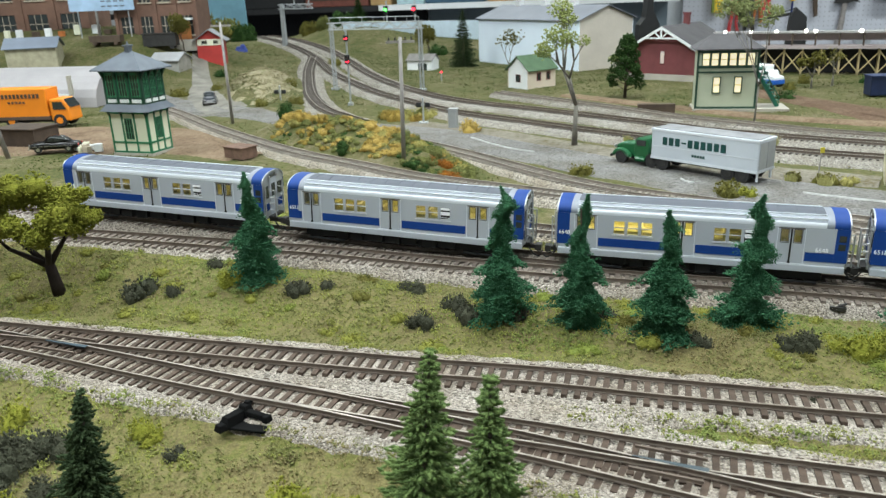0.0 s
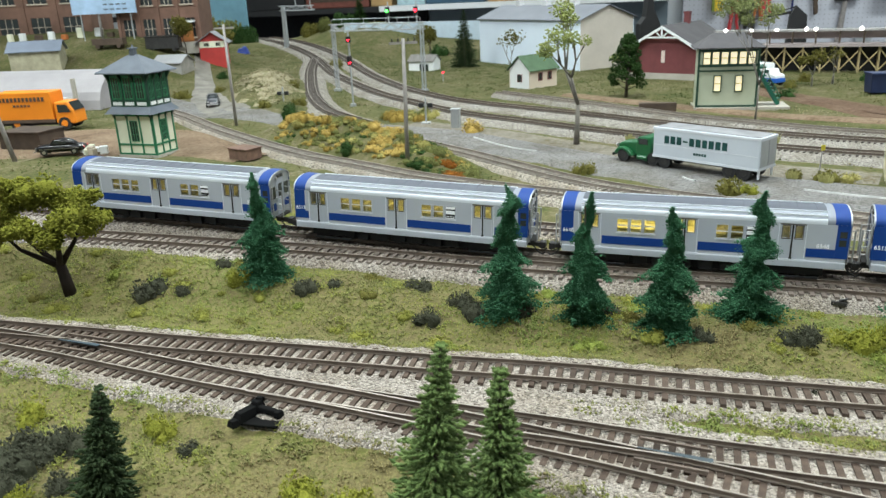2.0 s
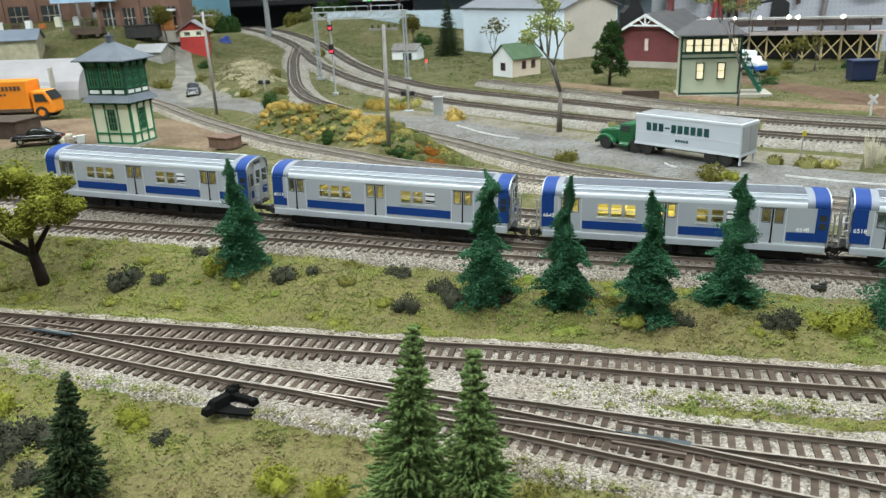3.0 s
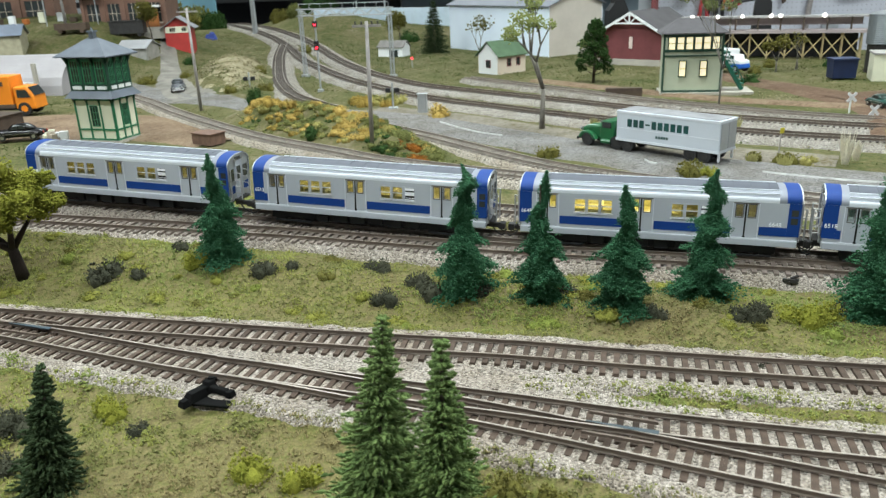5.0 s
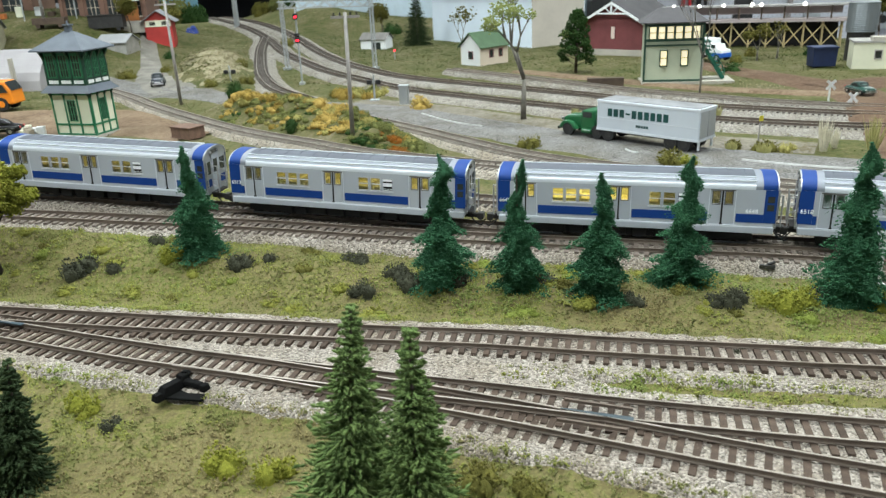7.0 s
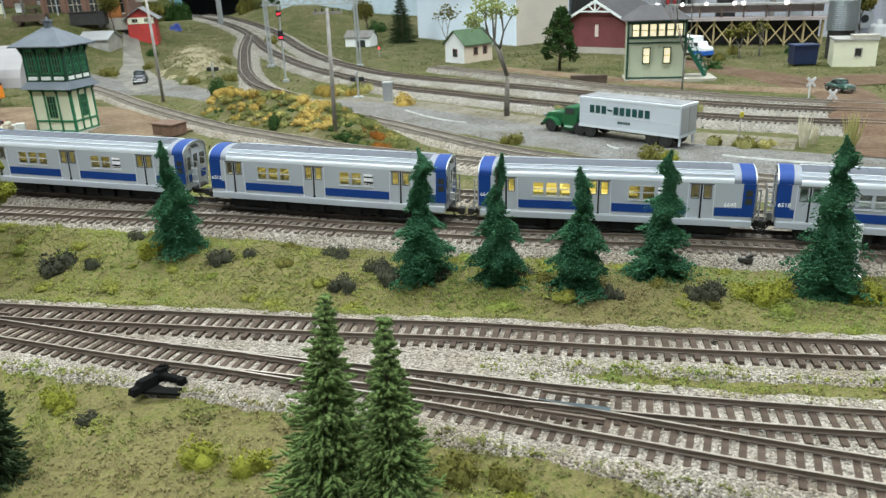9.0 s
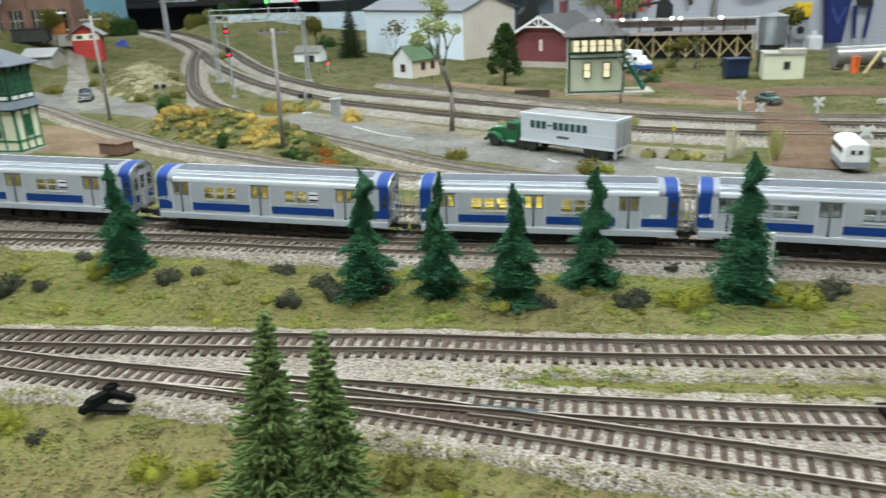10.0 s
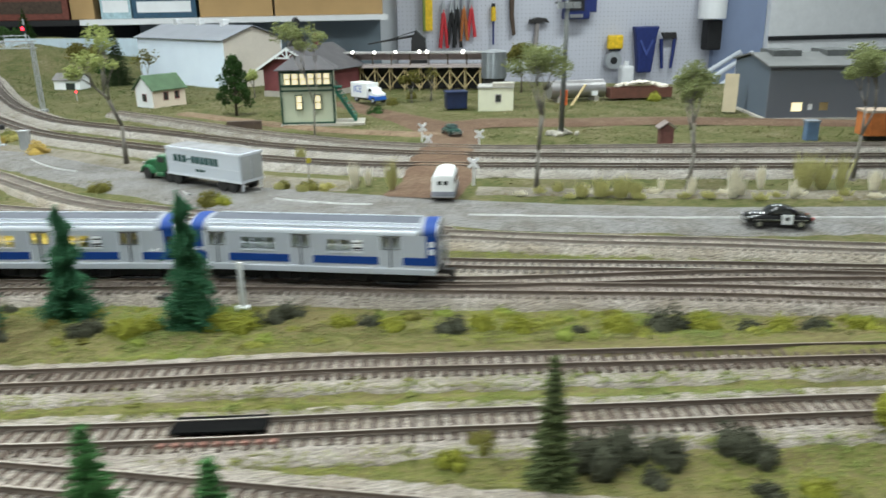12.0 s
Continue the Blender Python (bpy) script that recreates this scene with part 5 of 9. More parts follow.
wood, crown = Build().rod((0, 0, -0.001), (0.002, 0, 0.075), 0.0026, 0.0010, 8), Build()
for k in range(34):
    u = (k + 0.5) / 34
    a, e = k * 2.4, 0.030 * (1 - u) ** 0.55 * rnd.uniform(0.45, 1.0)
    c = Vector((0.002 + e * math.cos(a), e * math.sin(a), 0.022 + 0.074 * u + rnd.uniform(-0.004, 0.004)))
    wood.rod((0.001, 0, max(0.012, c.z - 0.012)), c, 0.0008, 0.0003, 5)
    clump(crown, c, rnd.uniform(0.0065, 0.0105), rnd, 120, 0.0015, 0.75)
part("trunk", wood, BARK, lawn_tree, smooth=True)
part("crown", crown, LEAF_DARK, lawn_tree, smooth=True)
leafy_tree(0.835, 1.52, 0.110, 66, "autumn tree with ochre leaves", LEAF_OLIVE, BARK, 0.014, 80, 3, 0.5, 0.0028, trunk=0.3, r0=0.002)
leafy_tree(0.64, 1.45, 0.062, 68, "bare thin tree before the trestle", LEAF_OLIVE, PALE_BARK, 0.008, 8, 4, 0.5, 0.0015, trunk=0.3, r0=0.002, bare=0.6)
leafy_tree(0.60, 1.43, 0.055, 69, "thin olive tree before the trestle", LEAF_OLIVE, PALE_BARK, 0.009, 20, 3, 0.5, 0.002, trunk=0.34, r0=0.0016)
leafy_tree(-0.105, 2.02, 0.105, 71, "autumn tree with ochre leaves", LEAF_OLIVE, BARK, 0.020, 130, 3, 0.5, 0.0022, trunk=0.3, r0=0.002)
leafy_tree(0.10, 1.66, 0.085, 73, "thin bare tree before the white warehouse", LEAF_OLIVE, PALE_BARK, 0.009, 10, 4, 0.5, 0.0022, trunk=0.34, r0=0.0018, bare=0.6)
leafy_tree(0.31, 1.60, 0.06, 74, "thin tree with pale leaves by the station", LEAF_PALE, PALE_BARK, 0.010, 22, 3, 0.5, 0.0024, trunk=0.3, r0=0.0015)
needle_conifer(-0.015, 1.95, 0.132, 0.034, 75, "tall dark spruce tree beyond the lawn", bpy.data.materials["dark_needles"])
needle_conifer(-0.40, 2.60, 0.09, 0.028, 76, "tall dark spruce tree at the layout's end", LEAF_DARK)
leafy_tree(-0.655, 1.85, 0.095, 77, "olive tree beside the brick building", LEAF_OLIVE, BARK, 0.015, 110, 3, 0.45, 0.0022, trunk=0.3, r0=0.002)
leafy_tree(-0.60, 1.95, 0.075, 78, "olive tree near the red house", LEAF_OLIVE, BARK, 0.016, 46, 3, 0.5, 0.0034, trunk=0.3, r0=0.002)
leafy_tree(0.632, 0.258, 0.030, 79, "small round yellow-green tree at the layout's edge", LEAF_LIME, BARK, 0.0065, 110, 3, 0.7, 0.0013, trunk=0.22, r0=0.0016)
for i, (x, y, r, mt) in enumerate([(-0.52, 1.50, 0.020, LEAF_OLIVE), (-0.47, 1.56, 0.016, LEAF_OLIVE), (-0.66, 1.62, 0.020, LEAF_LIME), (-0.70, 1.58, 0.018, LEAF_LIME), (-0.30, 1.50, 0.014, LEAF_OLIVE), (-0.33, 1.95, 0.022, LEAF_OLIVE), (-0.16, 2.35, 0.030, LEAF_OLIVE), (-0.1, 2.2, 0.03, LEAF_DARK), (0.52, 1.30, 0.018, LEAF_DARK), (0.56, 1.42, 0.016, LEAF_OLIVE), (0.61, 1.50, 0.016, LEAF_OLIVE), (0.70, 1.48, 0.016, LEAF_DARK), (0.99, 1.37, 0.018, LEAF_DARK), (1.03, 1.34, 0.020, LEAF_LIME), (-0.24, 1.33, 0.016, LEAF_OLIVE), (-0.28, 1.28, 0.014, LEAF_OLIVE), (-0.55, 1.78, 0.02, LEAF_DARK)]):
    bush(x, y, r, mt, 500 + i, "soft foam bush in the scenery", group="scenery bushes")


def straw(x, y, h, r, seed, mats=None, label="upright tuft of pale dry grass by the road", n=150, fan=0.22):
    """A tuft of dry grass: thin stalks that fan out from a narrow foot."""
    rnd = random.Random(seed)
    b = Build()
    for _ in range(n):
        a, k = rnd.uniform(0, 6.283), rnd.random()
        p = Vector((0.45 * r * k * math.cos(a), 0.45 * r * k * math.sin(a), 0))
        spike(b, p, Vector((math.cos(a) * fan * k, math.sin(a) * fan * k, 1)), h * rnd.uniform(0.35, 1.0), 0.0004)
    ob = part("dry_grass_tuft", b, mats or STRAW)
    ob.matrix_basis = pose(x, y, ground_z(x, y) + 0.001)
    tagged(ob, label, "grass tuft", "dry grass tufts")


STRAW_GREEN = foliage("yellow_green_straw", (0.34, 0.33, 0.12), (0.62, 0.58, 0.26))
for i, (x, y, h, r, k) in enumerate([(0.447, 0.776, 0.034, 0.006, 0), (0.483, 0.764, 0.038, 0.006, 1), (0.462, 0.79, 0.020, 0.006, 0), (0.655, 0.690, 0.016, 0.010, 1), (0.672, 0.686, 0.022, 0.012, 1), (0.690, 0.680, 0.026, 0.012, 1), (0.705, 0.682, 0.018, 0.010, 1), (0.735, 0.690, 0.016, 0.004, 0),
                                     (0.757, 0.672, 0.022, 0.006, 0), (0.790, 0.655, 0.034, 0.008, 0), (0.800, 0.660, 0.020, 0.008, 0), (0.835, 0.682, 0.028, 0.005, 0), (0.842, 0.640, 0.020, 0.007, 0), (0.872, 0.668, 0.042, 0.012, 1), (0.888, 0.664, 0.036, 0.010, 1), (0.902, 0.655, 0.040, 0.004, 1), (0.93, 0.645, 0.024, 0.008, 0),
                                     (0.97, 0.640, 0.022, 0.010, 1), (0.395, 0.93, 0.020, 0.008, 1), (0.25, 0.965, 0.014, 0.008, 1), (0.640, 0.715, 0.012, 0.010, 1), (0.395, 0.775, 0.010, 0.012, 1), (0.372, 0.792, 0.010, 0.010, 1)]):
    straw(x, y, h, r, 600 + i, (STRAW, STRAW_GREEN)[k], ("upright tuft of pale dry grass by the road", "yellow-green tuft of dry grass by the road")[k], 170 if r > 0.007 else 110, 0.30 if k else 0.16)
for k in range(26):
    straw(0.60 + 0.021 * k, 0.712 - 0.0060 * k + 0.012 * math.sin(k * 2.3), 0.006 + 0.004 * math.sin(k * 1.7) ** 2, 0.012, 660 + k, (STRAW_GREEN, STRAW)[k % 3 == 0], "low dry grass on the verge", 90, 0.7)


for i, (x, y, r, mt) in enumerate([(-0.93, 2.62, 0.075, LEAF_OLIVE), (-0.86, 2.66, 0.070, BANK_GREEN), (-0.80, 2.62, 0.050, LEAF_DARK), (-0.60, 2.72, 0.036, LEAF_OLIVE), (-0.54, 2.70, 0.038, BANK_GREEN), (-0.47, 2.66, 0.042, LEAF_DARK), (-1.00, 2.55, 0.050, BANK_STRAW)]):
    bush(x, y, r, mt, 560 + i, "large foam thicket at the layout's end", group="thickets", tall=1.4, n=240)

# ---- roads and bare earth ----
PAVED = []
RAILWAYS = [curve_points(l, 0.01)[:, :2] for l in (LINE_M1, LINE_M2, LINE_M3)]


def strip(name, pts, widths, mats, label, z=0.0022, kind="structure", category="road", over=0.0):
    line = curve_points([(*p, w) for p, w in zip(pts, widths)], 0.01)
    d = heading(line)
    if name != "road_line":
        for o in (-0.3, 0.0, 0.3):
            PAVED.append(np.stack([line[:, 0] + d[:, 1] * o * line[:, 2], line[:, 1] - d[:, 0] * o * line[:, 2]], 1))
    b, k = Build(), 7
    vs_ = []
    for p, q in zip(line, d):
        for i in range(k):
            o = (i / (k - 1) - 0.5) * p[2]
            x, y = p[0] + q[1] * o, p[1] - q[0] * o
            edge = -0.003 if i in (0, k - 1) else 0.0
            up = over * math.exp(-(min(np.min(np.hypot(l[:, 0] - x, l[:, 1] - y)) for l in RAILWAYS) / 0.028) ** 4) if over else 0.0
            vs_.append((x, y, max(z, ground_z(x, y) + 0.0012) + up + edge + 0.0004 * noise.noise((x * 60, y * 60, 1))))
    b.v = vs_
    b.f = [(i * k + a, (i + 1) * k + a, (i + 1) * k + a + 1, i * k + a + 1) for i in range(len(line) - 1) for a in range(k - 1)]
    b.f = [f[::-1] for f in b.f]
    b.m = [0] * len(b.f)
    return tagged(part(name, b, mats, smooth=True), label, category, "", kind)


ROAD = [(-0.62, 1.55), (-0.50, 1.42), (-0.38, 1.30), (-0.22, 1.19), (-0.05, 1.10), (0.04, 1.045), (0.12, 0.965), (0.20, 0.885), (0.28, 0.810), (0.38, 0.742), (0.47, 0.695), (0.56, 0.655), (0.65, 0.622), (0.76, 0.587), (0.88, 0.560), (1.2, 0.49), (1.6, 0.40)]
strip("road", ROAD, [0.06, 0.07, 0.075, 0.075, 0.075, 0.08, 0.08, 0.085, 0.09, 0.10, 0.10, 0.095, 0.09, 0.09, 0.09, 0.09, 0.09], ASPHALT, "grey asphalt road with a worn white centre line")
ROAD_PAINT = plain("worn_road_paint", (0.40, 0.40, 0.385), 0.8, 0, 0.25, 90.0, 900.0, 0.2)
for a, b in (((0.070, 1.020), (0.150, 0.925)), ((0.278, 0.800), (0.290, 0.790)), ((0.368, 0.748), (0.462, 0.702)), ((0.536, 0.648), (0.90, 0.553))):
    pts = [(a[0] + (b[0] - a[0]) * u, a[1] + (b[1] - a[1]) * u - 0.012 * math.sin(math.pi * u) * (1 if b[0] < 0.3 else 0.5)) for u in (0, 0.33, 0.66, 1)]
    strip("road_line", pts, [0.0016] * 4, ROAD_PAINT, "thin white road marking", 0.0036, category="road marking")
strip("dirt_road", [(0.50, 0.72), (0.535, 0.80), (0.56, 0.90), (0.60, 1.03), (0.60, 1.12), (0.57, 1.22), (0.52, 1.34), (0.47, 1.47)], [0.075, 0.075, 0.075, 0.07, 0.085, 0.07, 0.055, 0.05], RED_DIRT, "red-brown dirt road over the crossing", 0.0024, over=0.0058)
strip("gravel_shoulder", [(-0.02, 1.145), (0.09, 1.055), (0.17, 0.975), (0.25, 0.905), (0.35, 0.840), (0.45, 0.790)], [0.05, 0.065, 0.07, 0.07, 0.065, 0.05], turf("beige_verge", [(0.40, (0.085, 0.078, 0.030)), (0.50, (0.15, 0.125, 0.075)), (0.60, (0.19, 0.17, 0.14)), (0.70, (0.24, 0.215, 0.17))], 26.0, 700.0, 0.8), "beige gravel shoulder between road and main line", 0.0017, category="gravel")
strip("dry_verge", [(0.565, 0.742), (0.70, 0.698), (0.85, 0.654), (1.0, 0.615), (1.15, 0.58)], [0.03, 0.034, 0.034, 0.034, 0.03], bpy.data.materials["beige_verge"], "dry beige verge between road and tracks", 0.0019, category="verge")
strip("dirt_lane", [(0.58, 1.12), (0.68, 1.155), (0.80, 1.125), (0.95, 1.10), (1.15, 1.02), (1.5, 0.9)], [0.08, 0.08, 0.075, 0.07, 0.06, 0.06], RED_DIRT, "red-brown dirt lane behind the tracks", 0.0032)
strip("station_walk", [(0.20, 1.40), (0.34, 1.25), (0.46, 1.14), (0.60, 1.06)], [0.03, 0.03, 0.03, 0.03], EARTH, "trodden earth path along the siding", 0.0026, category="path")
strip("yard_earth", [(-0.72, 1.02), (-0.55, 1.06), (-0.40, 1.06), (-0.27, 1.02), (-0.17, 0.93)], [0.18, 0.22, 0.20, 0.14, 0.06], EARTH, "brown bare earth yard round the tower", 0.0020, category="ground")
strip("side_street", [(-0.70, 2.05), (-0.60, 1.80), (-0.49, 1.55), (-0.40, 1.36), (-0.33, 1.26)], [0.035, 0.045, 0.06, 0.075, 0.09], plain("pale_street", (0.21, 0.195, 0.17), 0.9, 0, 0.35, 30.0, 1200.0, 0.4, 0.2), "pale gravel side street", 0.0026)
SASH_GREEN = plain("sash_green", (0.04, 0.22, 0.11), 0.5, 0, 0.1, 40.0, 700.0, 0.05)


# ---- switch tower with cream panels ----
def panel_wall(parent, w, z0, z1, cols, rows, fill, trim, y, rz, off, window=None):
    """A timber-framed wall face of panels, turned by rz about the middle of the building."""
    b0 = Build().wall(-w / 2, w / 2, z0, z1, -0.0006, 0.0, [])
    ob = part("wall_panel", b0.turn(0, 0, -off), fill, parent)
    ob.matrix_basis = pose(0, 0, 0, 0, 0, rz)
    fr = Build()
    for c in range(cols + 1):
        x = -w / 2 + w * c / cols
        fr.span(x - 0.0010, x + 0.0010, -off - 0.0016, -off - 0.0004, z0, z1)
    for r in rows:
        fr.span(-w / 2, w / 2, -off - 0.0016, -off - 0.0004, r - 0.0009, r + 0.0009)
    f = part("timber_frame", fr, trim, ob)
    for c in window or ():
        x = -w / 2 + w * (c + 0.5) / cols
        ww = w / cols * 0.62
        zr = sorted(rows)
        za, zb = window[c]
        wn = part("window", Build().span(x - ww / 2, x + ww / 2, -off - 0.0012, -off - 0.0006, za, zb), DARK_PANE, ob, "dark paned window")
        sash = Build()
        for k in range(4):
            xx = x - ww / 2 + ww * k / 3
            sash.span(xx - 0.00028, xx + 0.00028, -off - 0.0018, -off - 0.0012, za, zb)
        for k in range(4):
            zz = za + (zb - za) * k / 3
            sash.span(x - ww / 2, x + ww / 2, -off - 0.0018, -off - 0.0012, zz - 0.00028, zz + 0.00028)
        part("sash", sash, SASH_GREEN, wn)
    return ob


def hip_roof(w, d, z0, z1, over, ridge):
    a, b = w / 2 + over, d / 2 + over
    pts = [(-a, -b, z0), (a, -b, z0), (a, b, z0), (-a, b, z0), (-ridge, 0, z1), (ridge, 0, z1), (-a, -b, z0 - 0.0012), (a, -b, z0 - 0.0012), (a, b, z0 - 0.0012), (-a, b, z0 - 0.0012)]
    return Build().add(pts, [(0, 1, 5, 4), (1, 2, 5), (2, 3, 4, 5), (3, 0, 4), (9, 8, 7, 6), (0, 6, 7, 1), (1, 7, 8, 2), (2, 8, 9, 3), (3, 9, 6, 0)])


def green_tower(x, y, rz):
    w, d = 0.052, 0.036
    t = thing("switch_tower", x, y, 0, rz, "green switch tower with cream panels and a slate hip roof", "building")
    part("foundation", Build().span(-w / 2 - 0.002, w / 2 + 0.002, -d / 2 - 0.002, d / 2 + 0.002, -0.003, 0.003), CONCRETE, t)
    part("core", Build().span(-w / 2 + 0.001, w / 2 - 0.001, -d / 2 + 0.001, d / 2 - 0.001, 0.002, 0.090), DARK_GREEN, t)
    for rz2, ww, off, cols, wd in ((0, w, d / 2, 3, (1,)), (90, d, w / 2, 3, (1,)), (180, w, d / 2, 3, (1,)), (270, d, w / 2, 3, (1,))):
        panel_wall(t, ww, 0.003, 0.048, cols, (0.004, 0.0145, 0.046), OFFWHITE, GREEN, 0, rz2, off, {c: (0.018, 0.040) for c in wd})
        panel_wall(t, ww, 0.055, 0.090, cols, (0.056, 0.0615, 0.089), GREEN, DARK_GREEN, 0, rz2, off, {c: (0.064, 0.086) for c in range(cols)})
        sill = Build()
        for k in range(cols):
            xx = -ww / 2 + ww * (k + 0.5) / cols
            sill.span(xx - ww / cols * 0.36, xx + ww / cols * 0.36, -off - 0.0022, -off - 0.0010, 0.0570, 0.0605)
        so = part("window_sill", sill, WHITE, t)
        so.matrix_basis = pose(0, 0, 0, 0, 0, rz2)
        for k in range(cols + 1):
            br = Build()
            xx = -ww / 2 + ww * k / cols
            br.add([(xx - 0.001, -off, 0.080), (xx + 0.001, -off, 0.080), (xx - 0.001, -off, 0.0915), (xx + 0.001, -off, 0.0915), (xx - 0.001, -off - 0.008, 0.0915), (xx + 0.001, -off - 0.008, 0.0915)], [(0, 1, 3, 2), (2, 3, 5, 4), (0, 4, 5, 1), (0, 2, 4), (1, 5, 3)])
            bq = Build().add([(xx - 0.001, -off, 0.040), (xx + 0.001, -off, 0.040), (xx - 0.001, -off, 0.0490), (xx + 0.001, -off, 0.0490), (xx - 0.001, -off - 0.005, 0.0490), (xx + 0.001, -off - 0.005, 0.0490)], [(0, 1, 3, 2), (2, 3, 5, 4), (0, 4, 5, 1), (0, 2, 4), (1, 5, 3)])
            part("bracket", bq, DARK_GREEN, t).matrix_basis = pose(0, 0, 0, 0, 0, rz2)
            bo = part("bracket", br, DARK_GREEN, t)
            bo.matrix_basis = pose(0, 0, 0, 0, 0, rz2)
    skirt = Build()
    a0, b0, a1, b1 = w / 2 + 0.008, d / 2 + 0.008, w / 2 + 0.001, d / 2 + 0.001
    pts = [(-a0, -b0, 0.048), (a0, -b0, 0.048), (a0, b0, 0.048), (-a0, b0, 0.048), (-a1, -b1, 0.056), (a1, -b1, 0.056), (a1, b1, 0.056), (-a1, b1, 0.056)]
    skirt.add(pts, [(0, 1, 5, 4), (1, 2, 6, 5), (2, 3, 7, 6), (3, 0, 4, 7), (3, 2, 1, 0)])
    part("skirt_roof", skirt, SLATE, t, "grey slate skirt roof")
    part("roof", hip_roof(w, d, 0.0915, 0.109, 0.010, 0.006), SLATE, t, "grey slate hip roof")
    t.scale = (1, 1, 1.09)
    part("finial", Build().box(0, 0, 0.111, 0.006, 0.006, 0.006).box(0, 0, 0.1150, 0.0085, 0.0085, 0.0015).rod((0, 0, 0.1155), (0, 0, 0.1195), 0.0018, 0.0003, 8), SLATE, t, "small capped vent on the ridge")


green_tower(-0.322, 0.968, -13)

# ---- interlocking tower by the main line ----
def pale_tower(x, y, rz):
    w, d, h = 0.078, 0.046, 0.083
    t = thing("interlocking_tower", x, y, 0, rz, "pale green interlocking tower with lit windows and dark green trim", "building")
    part("base_slab", Build().span(-w / 2 - 0.003, w / 2 + 0.045, -d / 2 - 0.004, d / 2 + 0.004, -0.002, 0.0036), CONCRETE, t, "concrete base slab")
    lo = [(-0.017, -0.009, 0.026, 0.046), (0.011, 0.019, 0.026, 0.046)]
    up = [(-w / 2 + 0.006 + k * 0.0117, -w / 2 + 0.0145 + k * 0.0117, 0.0625, 0.0785) for k in range(6)]
    front = part("front_wall", Build().wall(-w / 2, w / 2, 0.0035, h, -d / 2, -d / 2 + 0.002, lo + up), PALE_GREEN, t)
    part("back_wall", Build().span(-w / 2, w / 2, d / 2 - 0.002, d / 2, 0.0035, h), PALE_GREEN, t)
    for s in (-1, 1):
        part("side_wall", Build().span(*sorted((s * w / 2, s * (w / 2 - 0.002))), -d / 2 + 0.002, d / 2 - 0.002, 0.0035, h), PALE_GREEN, t)
    tr = Build()
    for zz, th in ((0.005, 0.003), (0.0535, 0.0022), (0.0605, 0.0035), (0.081, 0.003)):
        tr.span(-w / 2 - 0.0012, w / 2 + 0.0012, -d / 2 - 0.0014, -d / 2 - 0.0002, zz - th / 2, zz + th / 2)
    for s in (-1, 1):
        tr.span(s * w / 2 - 0.0014, s * w / 2 + 0.0014, -d / 2 - 0.0015, -d / 2 - 0.0003, 0.004, h)
    part("corner_trim", tr, DARK_GREEN, front, "dark green trim boards")
    for q in lo + up:
        fr = Build().wall(q[0] - 0.0014, q[1] + 0.0014, q[2] - 0.0014, q[3] + 0.0014, -d / 2 - 0.0016, -d / 2 + 0.0002, [q])
        wn = part("window", fr, DARK_GREEN, front, "lit window in a dark frame")
        part("pane", Build().span(q[0], q[1], -d / 2 + 0.0006, -d / 2 + 0.0010, q[2], q[3]), LAMP_WARM, wn, "glowing warm window pane")
        bars = Build().span(q[0], q[1], -d / 2 - 0.0006, -d / 2 + 0.0002, (q[2] + q[3]) / 2 - 0.0004, (q[2] + q[3]) / 2 + 0.0004)
        part("glazing_bar", bars, DARK_GREEN, wn)
    part("roof", hip_roof(w, d, 0.0845, 0.103, 0.007, 0.020), TAR_ROOF, t, "dark grey hip roof")
    st = part("stairway", Build().add([(w / 2 + 0.002, -0.012, 0.056), (w / 2 + 0.002, 0.004, 0.056), (w / 2 + 0.034, 0.004, 0.006), (w / 2 + 0.034, -0.012, 0.006), (w / 2 + 0.002, -0.012, 0.048), (w / 2 + 0.002, 0.004, 0.048), (w / 2 + 0.030, 0.004, 0.004), (w / 2 + 0.030, -0.012, 0.004)],
                  [(0, 1, 2, 3), (7, 6, 5, 4), (0, 3, 7, 4), (1, 5, 6, 2), (0, 4, 5, 1), (3, 2, 6, 7)]), TEAL_GREEN, t, "green outside stairs")
    for k in range(9):
        u = (k + 0.5) / 9
        part("step", Build().box(w / 2 + 0.004 + 0.029 * u, -0.004, 0.055 - 0.047 * u + 0.002, 0.004, 0.015, 0.001), TEAL_GREEN, st)
    hr = Build()
    for k in range(5):
        u = k / 4
        xx, zz = w / 2 + 0.003 + 0.030 * u, 0.056 - 0.050 * u
        hr.rod((xx, -0.012, zz), (xx, -0.012, zz + 0.011), 0.0005, n=5)
    hr.rod((w / 2 + 0.003, -0.012, 0.067), (w / 2 + 0.033, -0.012, 0.017), 0.0006, n=5)
    part("handrail", hr, TEAL_GREEN, st)
    part("landing", Build().span(w / 2 - 0.001, w / 2 + 0.012, -0.014, 0.008, 0.055, 0.057), TEAL_GREEN, t)


pale_tower(0.412, 1.226, -6)


